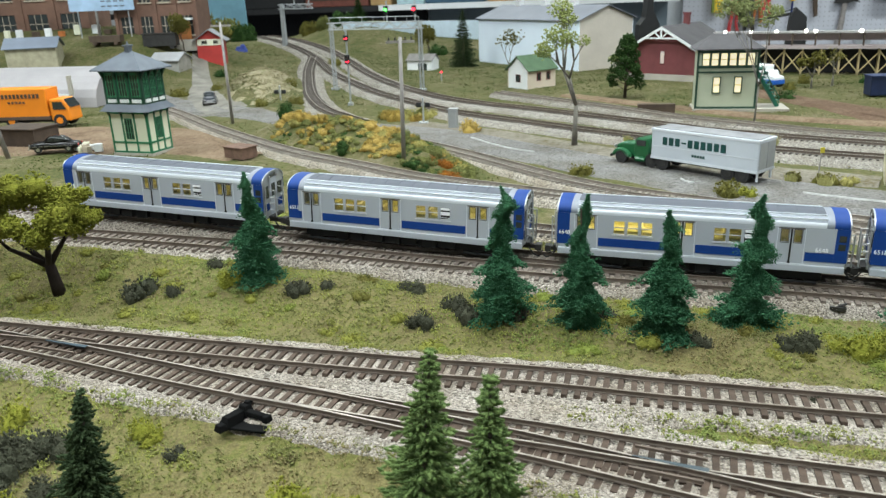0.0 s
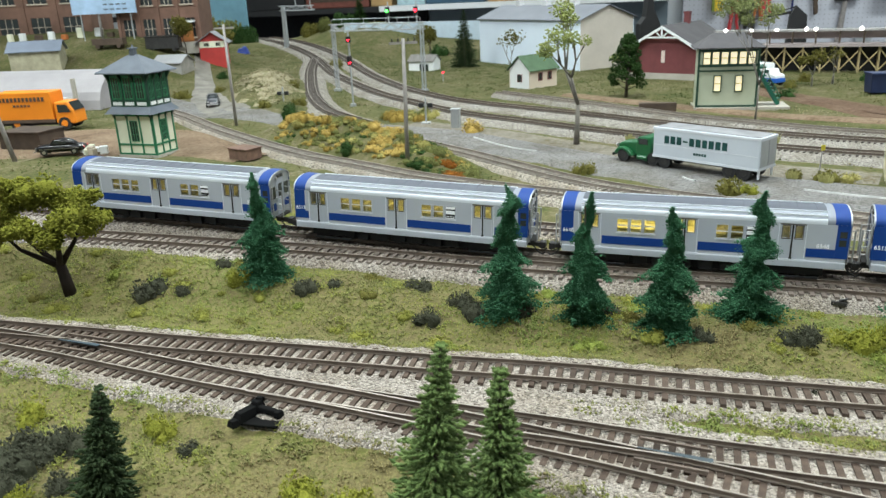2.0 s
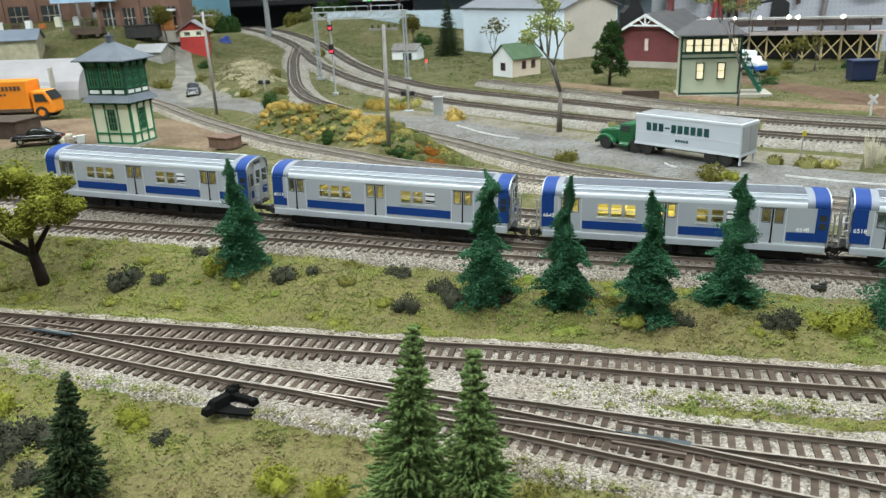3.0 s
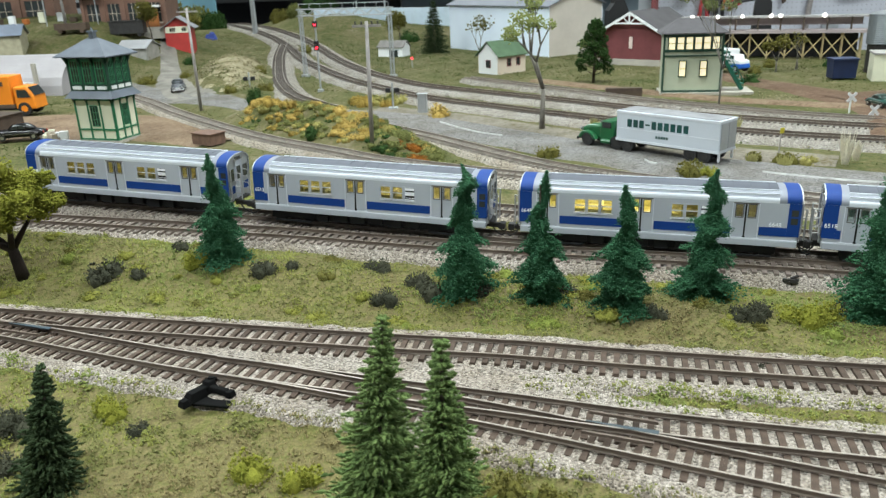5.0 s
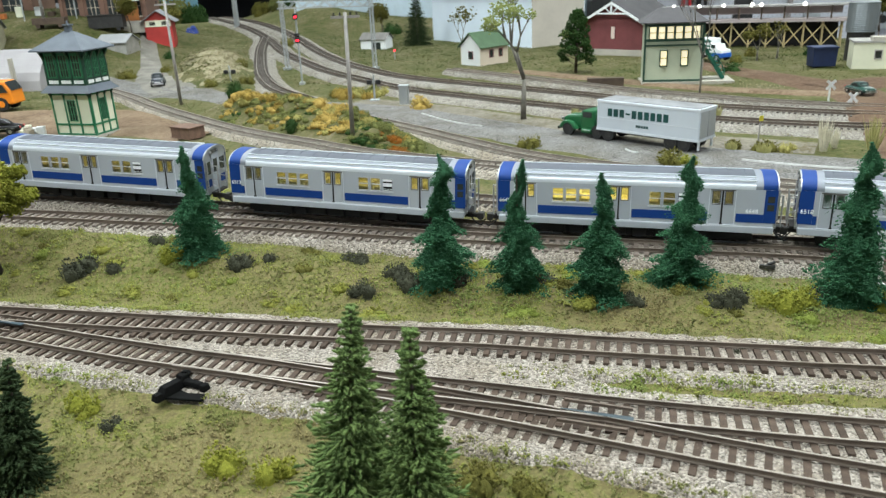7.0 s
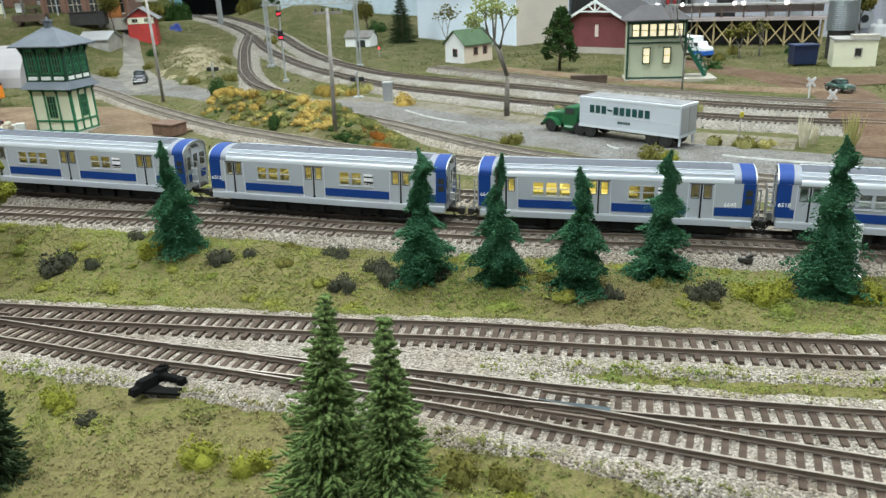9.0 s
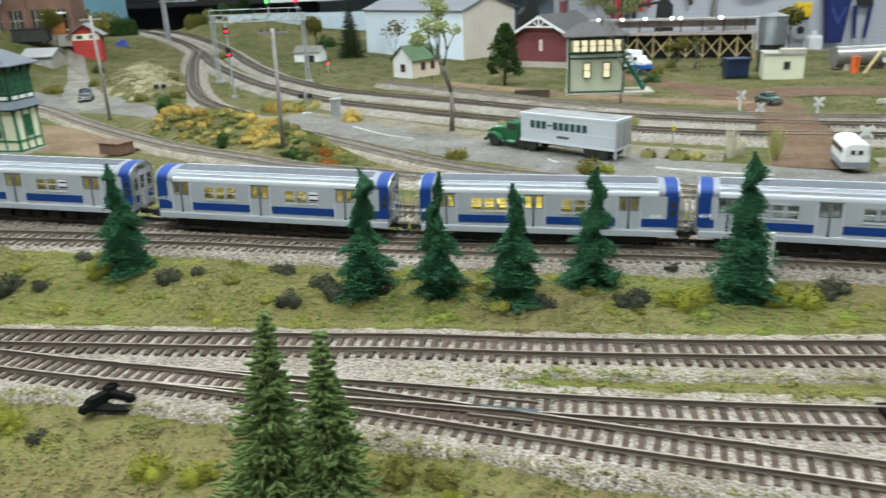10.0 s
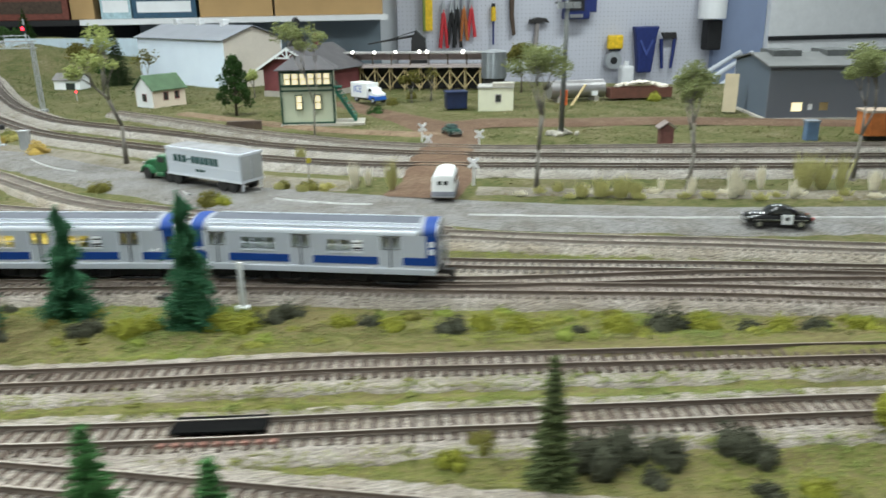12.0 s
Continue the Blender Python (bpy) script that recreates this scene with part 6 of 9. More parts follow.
def gable_house(name, x, y, rz, w, d, wall_h, ridge_h, mats, end_mats, roof_mats, label, over=0.004, wins=(), end_wins=(), trim=None, base=0.0, base_mat=None, lit=False, z=None):
    """A gabled building; its long front faces -y and the ridge runs along x."""
    t = thing(name, x, y, 0 if z is None else z, rz, label, "building")
    front = part("front_wall", Build().wall(-w / 2, w / 2, base, wall_h, -d / 2, -d / 2 + 0.0016, [q for q in wins]), mats, t)
    part("back_wall", Build().span(-w / 2, w / 2, d / 2 - 0.0016, d / 2, base, wall_h), mats, t)
    for s in (-1, 1):
        a, b = sorted((s * w / 2, s * (w / 2 - 0.0016)))
        end = part("end_wall", Build().prism([(-d / 2 + 0.0017, base), (d / 2 - 0.0017, base), (d / 2 - 0.0017, wall_h), (0, ridge_h - 0.001), (-d / 2 + 0.0017, wall_h)], a, b, "x"), end_mats, t)
        for q in end_wins:
            xo = s * (w / 2 + 0.0004)
            wn = part("window", Build().span(xo - 0.0005, xo + 0.0005, q[0] - 0.001, q[1] + 0.001, q[2] - 0.001, q[3] + 0.001), trim or WHITE, end, "framed end window")
            part("pane", Build().span(xo + s * 0.0006 - 0.0002, xo + s * 0.0006 + 0.0002, q[0], q[1], q[2], q[3]), lit or DARK_PANE, wn)
    for q in wins:
        wn = part("window", Build().wall(q[0] - 0.0012, q[1] + 0.0012, q[2] - 0.0012, q[3] + 0.0012, -d / 2 - 0.0008, -d / 2 + 0.0003, [q]), trim or WHITE, front, "framed window")
        part("pane", Build().span(q[0], q[1], -d / 2 + 0.0005, -d / 2 + 0.0008, q[2], q[3]), lit or DARK_PANE, wn)
    rise_, run = ridge_h - wall_h, d / 2
    e = over * rise_ / run
    r = Build()
    for s in (-1, 1):
        r.add([(-w / 2 - over, 0, ridge_h), (w / 2 + over, 0, ridge_h), (w / 2 + over, s * (run + over), wall_h - e), (-w / 2 - over, s * (run + over), wall_h - e),
               (-w / 2 - over, 0, ridge_h + 0.0015), (w / 2 + over, 0, ridge_h + 0.0015), (w / 2 + over, s * (run + over), wall_h - e + 0.0015), (-w / 2 - over, s * (run + over), wall_h - e + 0.0015)],
              [(0, 1, 2, 3), (7, 6, 5, 4), (0, 4, 5, 1), (1, 5, 6, 2), (2, 6, 7, 3), (3, 7, 4, 0)])
    part("roof", r, roof_mats, t)
    if base_mat:
        part("foundation", Build().span(-w / 2 - 0.001, w / 2 + 0.001, -d / 2 - 0.001, d / 2 + 0.001, -0.004, base), base_mat, t, "stone foundation")
    return t


# white shed with a green roof
gable_house("shed", 0.1445, 1.531, 45, 0.070, 0.052, 0.034, 0.056, plain("pinkish_boards", (0.62, 0.52, 0.42), 0.7, 0, 0.06, 20.0, 700.0, 0.1), WHITE, MOSS_ROOF, "small white shed with a moss green gable roof", 0.004,
            [(-0.012, -0.004, 0.014, 0.026), (0.012, 0.020, 0.014, 0.026)], [(-0.006, 0.004, 0.012, 0.024)], RED_BRICK, 0.0)
# white warehouse
wh = gable_house("warehouse", 0.190, 1.967, -52, 0.37, 0.155, 0.104, 0.131, plain("warehouse_white", (0.76, 0.85, 0.98), 0.6, 0, 0.04, 12.0, 500.0, 0.08), plain("grey_boards", (0.52, 0.47, 0.41), 0.75, 0, 0.08, 20.0, 300.0, 0.2), plain("metal_roof", (0.17, 0.18, 0.21), 0.6, 0.1, 0.08, 20.0, 300.0, 0.1), "large white warehouse with a grey metal roof and roof vents", 0.006, [], [], plain("barn_trim", (0.36, 0.33, 0.29), 0.8), -0.002)
for k in range(3):
    part("roof_vent", Build().box(-0.12 + k * 0.10, 0, 0.135, 0.016, 0.014, 0.012).box(-0.12 + k * 0.10, 0, 0.142, 0.019, 0.017, 0.003), WHITE, wh, "white roof vent")
# red station
stn = gable_house("station", 0.4276, 1.646, 55, 0.15, 0.134, 0.052, 0.089, RED_BRICK, RED_BRICK, TAR_ROOF, "dark red station with a white gable trim and dark roof", 0.010, [], [(-0.0035, 0.0035, 0.028, 0.048)], RED_BRICK, 0.010, CONCRETE, plain("lit_pink_pane", (0.80, 0.66, 0.60), 0.4))
gt = Build()
for s in (-1, 1):
    for k in range(7):
        u0, u1 = k / 7, (k + 1) / 7
        gt.add([(-0.0865, s * 0.0780 * u0, 0.0895 - 0.0405 * u0), (-0.0865, s * 0.0780 * u1, 0.0895 - 0.0405 * u1), (-0.0865, s * 0.0780 * u1, 0.0850 - 0.0405 * u1), (-0.0865, s * 0.0780 * u0, 0.0850 - 0.0405 * u0),
                (-0.0845, s * 0.0780 * u0, 0.0895 - 0.0405 * u0), (-0.0845, s * 0.0780 * u1, 0.0895 - 0.0405 * u1), (-0.0845, s * 0.0780 * u1, 0.0850 - 0.0405 * u1), (-0.0845, s * 0.0780 * u0, 0.0850 - 0.0405 * u0)],
               [(0, 1, 2, 3), (7, 6, 5, 4), (0, 4, 5, 1), (1, 5, 6, 2), (2, 6, 7, 3), (3, 7, 4, 0)])
gt.span(-0.0865, -0.0848, -0.030, 0.030, 0.0690, 0.0715).span(-0.0865, -0.0848, -0.0015, 0.0015, 0.0700, 0.0885)
for s in (-1, 1):
    gt.rod((-0.0857, s * 0.002, 0.071), (-0.0857, s * 0.015, 0.082), 0.0011, n=5)
part("gable_trim", gt, WHITE, stn, "white bargeboard with a truss")
stn.scale = (1, 1, 1.08)
part("chimney", Build().box(0.02, 0.0, 0.096, 0.010, 0.010, 0.020).box(0.02, 0, 0.107, 0.012, 0.012, 0.003), RED_BRICK, stn, "brick chimney")
# small white hut, red house, grey hut
gable_house("track_hut", -0.105, 1.90, -18, 0.062, 0.040, 0.022, 0.034, WHITE, WHITE, plain("hut_roof", (0.16, 0.15, 0.14), 0.8), "small white track-side hut with a dark roof", 0.003, [(-0.002, 0.018, 0.0, 0.014)], [], DARK_GREEN)
rh = gable_house("red_house", -0.612, 1.910, 104, 0.055, 0.060, 0.048, 0.068, RED, RED, plain("pale_shingle", (0.22, 0.22, 0.23), 0.8, 0, 0.15, 40.0, 400.0, 0.3), "narrow red house with a white window band and grey roof", 0.010, [], [(-0.019, -0.008, 0.036, 0.044), (0.006, 0.019, 0.036, 0.044)], WHITE, -0.015, z=0.036)
part("window_band", Build().span(-0.0287, -0.0276, -0.0285, 0.0285, 0.033, 0.047), OFFWHITE, rh, "cream board band")
gable_house("small_shed", -0.655, 1.775, -6, 0.066, 0.055, 0.020, 0.034, plain("grey_planks", (0.30, 0.29, 0.27), 0.8), plain("grey_planks_end", (0.30, 0.28, 0.25), 0.8), plain("shed_roof", (0.33, 0.33, 0.34), 0.7, 0, 0.1, 30.0, 300.0, 0.1), "small grey shed with a pale roof", 0.004, base=-0.02, z=0.028)
# pale arched shed in the yard
q = thing("arched_shed", -0.735, 1.455, 0, -4, "pale grey arched shed with a long roof light", "building")
arch_o = [(0.075 * math.cos(math.pi * k / 14), 0.064 * math.sin(math.pi * k / 14) ** 0.9) for k in range(15)]
arch_i = [(0.072 * math.cos(math.pi * k / 14), 0.061 * math.sin(math.pi * k / 14) ** 0.9) for k in range(14, -1, -1)]
PALE_SHEET = plain("pale_sheet", (0.34, 0.32, 0.33), 0.6, 0.1, 0.08, 20.0, 300.0, 0.1)
part("roof", Build().prism(arch_o + arch_i, -0.13, 0.13, "x"), PALE_SHEET, q, smooth=False)
for s in (-1, 1):
    part("end_wall", Build().prism(arch_i, s * 0.126 - 0.001, s * 0.126 + 0.001, "x"), PALE_SHEET, q)
part("loading_sign", Build().span(0.01, 0.085, -0.0800, -0.0785, 0.008, 0.024), WHITE, q, "plain white board")
part("side_post", Build().span(0.088, 0.094, -0.086, -0.080, 0, 0.056), CONCRETE, q, "grey post")
gable_house("roof_shed", -0.925, 1.70, 20, 0.10, 0.07, 0.042, 0.060, plain("khaki_wall", (0.36, 0.33, 0.23), 0.8), plain("khaki_end", (0.38, 0.35, 0.24), 0.8), plain("blue_grey_roof", (0.20, 0.23, 0.29), 0.6, 0.2, 0.1, 30.0, 200.0, 0.2), "khaki shed with a blue-grey ribbed roof", 0.005, base=-0.03, z=0.046)


def brick_block(x, y, z, rz, w, d, h, bays, storeys, label, seed):
    t = thing("brick_building", x, y, z, rz, label, "building", "brick buildings")
    holes = []
    bw = w / bays
    sh = h / storeys
    for s in range(storeys):
        for k in range(bays):
            cx = -w / 2 + bw * (k + 0.5)
            holes.append((cx - bw * 0.30, cx + bw * 0.30, sh * s + sh * 0.22, sh * s + sh * 0.80))
    front = part("front_wall", Build().wall(-w / 2, w / 2, -0.02, h, -d / 2, -d / 2 + 0.004, holes), BROWN_BRICK, t)
    part("core", Build().span(-w / 2 + 0.001, w / 2 - 0.001, -d / 2 + 0.0045, d / 2, -0.02, h - 0.003), BROWN_BRICK, t)
    for k in range(bays + 1):
        part("pilaster", Build().box(-w / 2 + bw * k, -d / 2 - 0.0015, h / 2, bw * 0.16, 0.004, h), BROWN_BRICK, front)
    rn = random.Random(seed)
    for q in holes:
        wn = part("window", Build().span(q[0], q[1], -d / 2 + 0.0022, -d / 2 + 0.003, q[2], q[3]), DARK_PANE, front, "dark multi-pane window")
        gb2 = Build()
        for k in range(1, 3):
            xx = q[0] + (q[1] - q[0]) * k / 3
            gb2.span(xx - 0.0005, xx + 0.0005, -d / 2 + 0.0012, -d / 2 + 0.002, q[2], q[3])
        zz = (q[2] + q[3]) / 2
        gb2.span(q[0], q[1], -d / 2 + 0.0012, -d / 2 + 0.002, zz - 0.0006, zz + 0.0006)
        part("glazing_bar", gb2, BRICK_TRIM, wn)
        part("sill", Build().span(q[0] - 0.002, q[1] + 0.002, -d / 2 - 0.003, -d / 2 + 0.001, q[2] - 0.003, q[2]), BRICK_TRIM, front, "pale stone sill")
    part("dock", Build().span(-w / 2, w / 2, -d / 2 - 0.018, -d / 2 - 0.004, -0.02, 0.006), CONCRETE, t, "pale loading dock")
    part("cornice", Build().span(-w / 2 - 0.002, w / 2 + 0.002, -d / 2 - 0.003, -d / 2, h - 0.004, h + 0.003), BRICK_TRIM, t)
    return t


brick_block(-1.17, 2.04, 0.086, 8, 0.40, 0.16, 0.16, 5, 2, "brown brick factory with large paned windows", 1)
wk = brick_block(-0.737, 1.950, 0.078, 8, 0.185, 0.13, 0.15, 4, 2, "brown brick workshop with a pale door canopy", 2)
part("freight_door", Build().span(0.045, 0.078, -0.073, -0.0695, 0.0, 0.046), plain("orange_wood", (0.33, 0.12, 0.03), 0.7, 0, 0.2, 60.0), wk, "orange wooden freight door")
part("canopy", Build().span(0.038, 0.085, -0.085, -0.067, 0.050, 0.054), WHITE, wk, "pale door canopy")
fo = part("freight_car", Build().box(0, 0, 0.020, 0.075, 0.026, 0.026).box(0, 0, 0.034, 0.080, 0.029, 0.002).rod((-0.026, -0.011, 0.005), (-0.026, 0.011, 0.005), 0.005, n=10).rod((0.026, -0.011, 0.005), (0.026, 0.011, 0.005), 0.005, n=10), DARK_METAL)
fo.matrix_basis = pose(-0.700, 1.835, ground_z(-0.700, 1.835) + 0.002, 0, 0, 6)
tagged(fo, "dark boxcar standing before the brick workshop", "freight car")
fo2 = part("gondola_car", Build().box(0, 0, 0.014, 0.07, 0.024, 0.014).rod((-0.024, -0.011, 0.005), (-0.024, 0.011, 0.005), 0.005, n=10).rod((0.024, -0.011, 0.005), (0.024, 0.011, 0.005), 0.005, n=10), DARK_WOOD)
fo2.matrix_basis = pose(-0.812, 1.800, ground_z(-0.812, 1.800) + 0.002, 0, 0, 6)
tagged(fo2, "brown low freight car before the brick workshop", "freight car")

# ---- poles, signals, crossing signs ----
def pole(x, y, h, r, label, arms=True, lean=0.0, mats=None, rz=10):
    t = thing("utility_pole", x, y, ground_z(x, y) - 0.001, rz, label, "pole", "utility poles")
    part("shaft", Build().rod((0, 0, 0), (lean * h, 0, h), r, r * 0.75, 9), mats or WOOD_POLE, t, smooth=True)
    if arms:
        part("crossarm", Build().box(lean * h, 0, h * 0.965, 0.028, 0.0018, 0.0024), WOOD_POLE, t)
        for k in (-0.011, -0.005, 0.005, 0.011):
            part("insulator", Build().rod((lean * h + k, 0, h * 0.965), (lean * h + k, 0, h * 1.0), 0.0008, n=6), DARK_METAL, t)
    return t


WP = "weathered wooden utility pole"
pole(0.013, 0.858, 0.122, 0.0023, WP + " beside the golden bank", True, 0.02)
pole(-0.284, 1.160, 0.142, 0.0023, WP + " beside the level crossing", True, -0.005)
pole(-0.484, 0.946, 0.11, 0.003, WP + " in the yard", False, -0.16)
pole(-0.86, 1.86, 0.12, 0.0035, WP + " before the factory", True)
bp = pole(0.749, 1.026, 0.178, 0.0038, "tall dark light pole on a stone base", False, 0.02, plain("grey_steel_pole", (0.10, 0.105, 0.10), 0.7))
part("lamp_bar", Build().box(0.0035, 0, 0.175, 0.034, 0.003, 0.003), DARK_METAL, bp)
for k in (-0.012, 0.0, 0.012):
    part("floodlight", Build().box(0.0035 + k, -0.004, 0.172, 0.008, 0.006, 0.008), STEEL, bp, "small floodlight")
stone = Build()
for i in range(18):
    rn = random.Random(i)
    stone.blob((rn.uniform(-0.02, 0.02), rn.uniform(-0.012, 0.012), rn.uniform(0, 0.005)), rn.uniform(0.003, 0.006), i, 1)
so = part("rubble_base", stone, CONCRETE)
so.matrix_basis = pose(0.749, 1.026, 0.0)
tagged(so, "heap of pale rubble round the light pole", "rubble")


def signal_head(b_, parent, z, lights, y=-0.004):
    hd = part("signal_head", Build().box(0, y + 0.0015, z, 0.0075, 0.003, 0.0055 * len(lights) + 0.004), BLACK, parent, "black signal head")
    for k, mt in enumerate(lights):
        zz = z + (len(lights) - 1) * 0.00275 - 0.0055 * k
        part("signal_lamp", Build().rod((0, y, zz), (0, y - 0.0012, zz), 0.0023, n=12), mt, hd)
        part("signal_hood", Build().rod((0, y - 0.0002, zz + 0.0025), (0, y - 0.004, zz + 0.0022), 0.0026, 0.0022, n=8), BLACK, hd)


mast = thing("signal_mast", -0.150, 1.336, 0, 0, "grey signal mast with two red-lit heads", "signal", "railway signals")
part("mast", Build().rod((0, 0, 0), (0, 0, 0.120), 0.0014, n=8).box(0, 0, 0.002, 0.008, 0.010, 0.004), STEEL, mast)
OFF_LENS = plain("dark_lens", (0.05, 0.01, 0.01), 0.2)
signal_head(None, mast, 0.106, [RED_LIGHT])
signal_head(None, mast, 0.073, [OFF_LENS, RED_LIGHT])

BR_L, BR_R = (-0.227, 1.548), (-0.054, 1.504)
br = thing("signal_bridge", *BR_L, 0, math.degrees(math.atan2(BR_R[1] - BR_L[1], BR_R[0] - BR_L[0])), "grey steel signal bridge over the tracks with lit signals", "signal bridge")
span_ = math.hypot(BR_R[0] - BR_L[0], BR_R[1] - BR_L[1])
for xx in (0.0, span_):
    leg = Build()
    for a, b in ((-0.003, -0.0035), (0.003, -0.0035), (-0.003, 0.0035), (0.003, 0.0035)):
        leg.rod((xx + a, b * 0.6, 0), (xx + a * 0.8, b * 0.6, 0.113), 0.0008, n=5)
    for k in range(7):
        z0, z1 = 0.113 * k / 7, 0.113 * (k + 1) / 7
        leg.rod((xx - 0.0035, -0.0024, z0), (xx + 0.0035, -0.0024, z1), 0.0004, n=5)
    part("leg", leg.box(xx, 0, 0.002, 0.013, 0.011, 0.004), STEEL, br)
truss = Build()
for b in (-0.004, 0.004):
    for zz in (0.104, 0.115):
        truss.rod((-0.006, b, zz), (span_ + 0.006, b, zz), 0.0010, n=6)
    for k in range(12):
        x0, x1 = span_ * k / 12, span_ * (k + 1) / 12
        truss.rod((x0, b, 0.104 if k % 2 else 0.115), (x1, b, 0.115 if k % 2 else 0.104), 0.0007, n=5)
part("truss", truss, STEEL, br, "lattice steel truss")
hr = Build()
for k in range(9):
    hr.rod((span_ * k / 8, -0.005, 0.115), (span_ * k / 8, -0.005, 0.124), 0.0004, n=5)
part("walkway_rail", hr.rod((0, -0.005, 0.124), (span_, -0.005, 0.124), 0.0005, n=5), STEEL, br)
for xx, mt in ((0.115, GREEN_LIGHT), (0.170, RED_LIGHT)):
    mm = part("signal_post", Build().rod((xx, 0, 0.115), (xx, 0, 0.150), 0.0013, n=8), STEEL, br)
    hd = part("signal_head", Build().box(xx, -0.0035, 0.134, 0.008, 0.003, 0.014), BLACK, mm, "black signal head")
    part("signal_lamp", Build().rod((xx, -0.005, 0.135), (xx, -0.0063, 0.135), 0.0026, n=12), mt, hd)
cs = thing("signal_bracket", -0.566, 2.335, ground_z(-0.566, 2.335), -20, "grey steel signal bracket mast with a cantilever arm", "signal")
part("mast", Build().box(0, 0, 0.003, 0.014, 0.014, 0.006).box(0, 0, 0.062, 0.012, 0.010, 0.118, 0, 0, 0.8), STEEL, cs)
arm = Build()
for b in (-0.005, 0.005):
    for zz in (0.108, 0.120):
        arm.rod((-0.010, b, zz), (0.105, b, zz), 0.0014, n=6)
    for k in range(7):
        arm.rod((0.015 * k, b, 0.108 if k % 2 else 0.120), (0.015 * (k + 1), b, 0.120 if k % 2 else 0.108), 0.0009, n=5)
part("arm", arm.span(-0.010, 0.105, -0.006, 0.006, 0.1065, 0.1085), STEEL, cs, "lattice steel arm")
part("signal_post", Build().rod((0.045, 0, 0.12), (0.045, 0, 0.155), 0.0016, n=8).rod((0.095, 0, 0.12), (0.095, 0, 0.150), 0.0016, n=8), STEEL, cs)
br.scale = (1, 1, 1.06)
dw = thing("dwarf_signal", -0.004, 1.140, 0, 0, "low track-side signal with a small crossarm", "signal", "railway signals")
part("mast", Build().rod((0, 0, 0), (0, 0, 0.036), 0.0012, n=8).box(0, 0, 0.0015, 0.012, 0.012, 0.003), STEEL, dw)
for k in (-0.006, 0.006):
    part("flasher_lamp", Build().box(k, 0, 0.026, 0.007, 0.004, 0.006), BLACK, dw, "black flasher lamp", bevel=0.0008)
part("crossarm", Build().box(0, 0, 0.026, 0.008, 0.0014, 0.0016), STEEL, dw)
dw2 = copy_thing(dw, pose(-0.262, 1.320, 0))
rl = thing("dwarf_lamp", -0.036, 1.66, 0, 0, "small red lamp on a post beside the hut", "signal", "railway signals")
part("post", Build().rod((0, 0, 0), (0, 0, 0.016), 0.001, n=6), STEEL, rl)
part("signal_lamp", Build().rod((0, -0.001, 0.017), (0, 0.002, 0.017), 0.0018, n=10), RED_LIGHT, rl)
rb = thing("relay_box", 0.041, 1.100, 0, -8, "grey metal relay cabinet beside the main line", "cabinet")
part("cabinet", Build().box(0, 0, 0.0145, 0.014, 0.012, 0.027), STEEL, rb, bevel=0.0006)
part("cap", Build().box(0, 0, 0.029, 0.016, 0.014, 0.002), STEEL, rb)
rb.scale = (0.80, 0.80, 0.88)


def crossbuck(x, y, rz, h=0.030):
    t = thing("crossbuck_sign", x, y, ground_z(x, y), rz, "white railway crossing sign on a white post", "sign", "crossing signs")
    part("post", Build().rod((0, 0, 0), (0, 0, h), 0.0011, n=8), WHITE, t)
    for a in (-45, 45):
        o = part("blade", Build().box(0, -0.0016, 0, 0.0145, 0.0007, 0.0030), WHITE, t)
        o.matrix_basis = pose(0, 0 if a < 0 else -0.0008, h - 0.003, 0, a, 0)


for x, y, rz, h in ((0.553, 0.968, 10, 0.017), (0.557, 1.036, 5, 0.022), (0.618, 0.960, -8, 0.0225), (0.567, 0.766, -20, 0.027)):
    crossbuck(x, y, rz, h)
sg = thing("yellow_sign", 0.402, 0.812, 0, 15, "small yellow road sign on a rusty post", "sign")
part("post", Build().rod((0, 0, 0), (0.0006, 0, 0.024), 0.0006, n=6), WOOD_POLE, sg)
part("plate", Build().box(0.0006, -0.001, 0.025, 0.004, 0.0006, 0.005), plain("yellow_paint", (0.62, 0.52, 0.04), 0.5), sg)
wpost = thing("white_post", 0.355, 0.478, ground_z(0.355, 0.478), 0, "white line-side post at the grass edge", "post")
part("shaft", Build().box(0.0004, 0, 0.0155, 0.0034, 0.0014, 0.031), WHITE, wpost, bevel=0.0003)
part("foot", Build().box(0, 0, 0.001, 0.008, 0.005, 0.002), WHITE, wpost)

# ---- track-side hardware ----
mc = thing("switch_machine", 0.0195, 0.3685, 0.0040, 18, "black plastic switch machine beside the turnout", "switch machine")
PITCH_BLACK = plain("dull_black_plastic", (0.004, 0.004, 0.004), 0.9, 0, 0.3, 80.0, 900.0, 0.1, 0.12)
part("base_plate", Build().box(0.003, -0.004, 0.0006, 0.022, 0.0080, 0.0014, -26), PITCH_BLACK, mc, bevel=0.0004)
part("motor_case", Build().box(-0.0018, 0.0006, 0.0036, 0.0062, 0.0150, 0.0046, -50, 0, 0.66), PITCH_BLACK, mc, bevel=0.0004)
part("coil", Build().box(0.0030, 0.0044, 0.0052, 0.0070, 0.0060, 0.0052, -50, 0, 0.6).box(0.0042, 0.0056, 0.0078, 0.0030, 0.0024, 0.0018, -20), PITCH_BLACK, mc, bevel=0.0005)
part("end_cap", Build().box(-0.0078, -0.0052, 0.0024, 0.0050, 0.0046, 0.0036, -50, 0, 0.7), PITCH_BLACK, mc, bevel=0.0004)
part("cross_bar", Build().box(0.0072, -0.0004, 0.0042, 0.0135, 0.0036, 0.0032, -40, 0, 0.85), PITCH_BLACK, mc, bevel=0.0008)
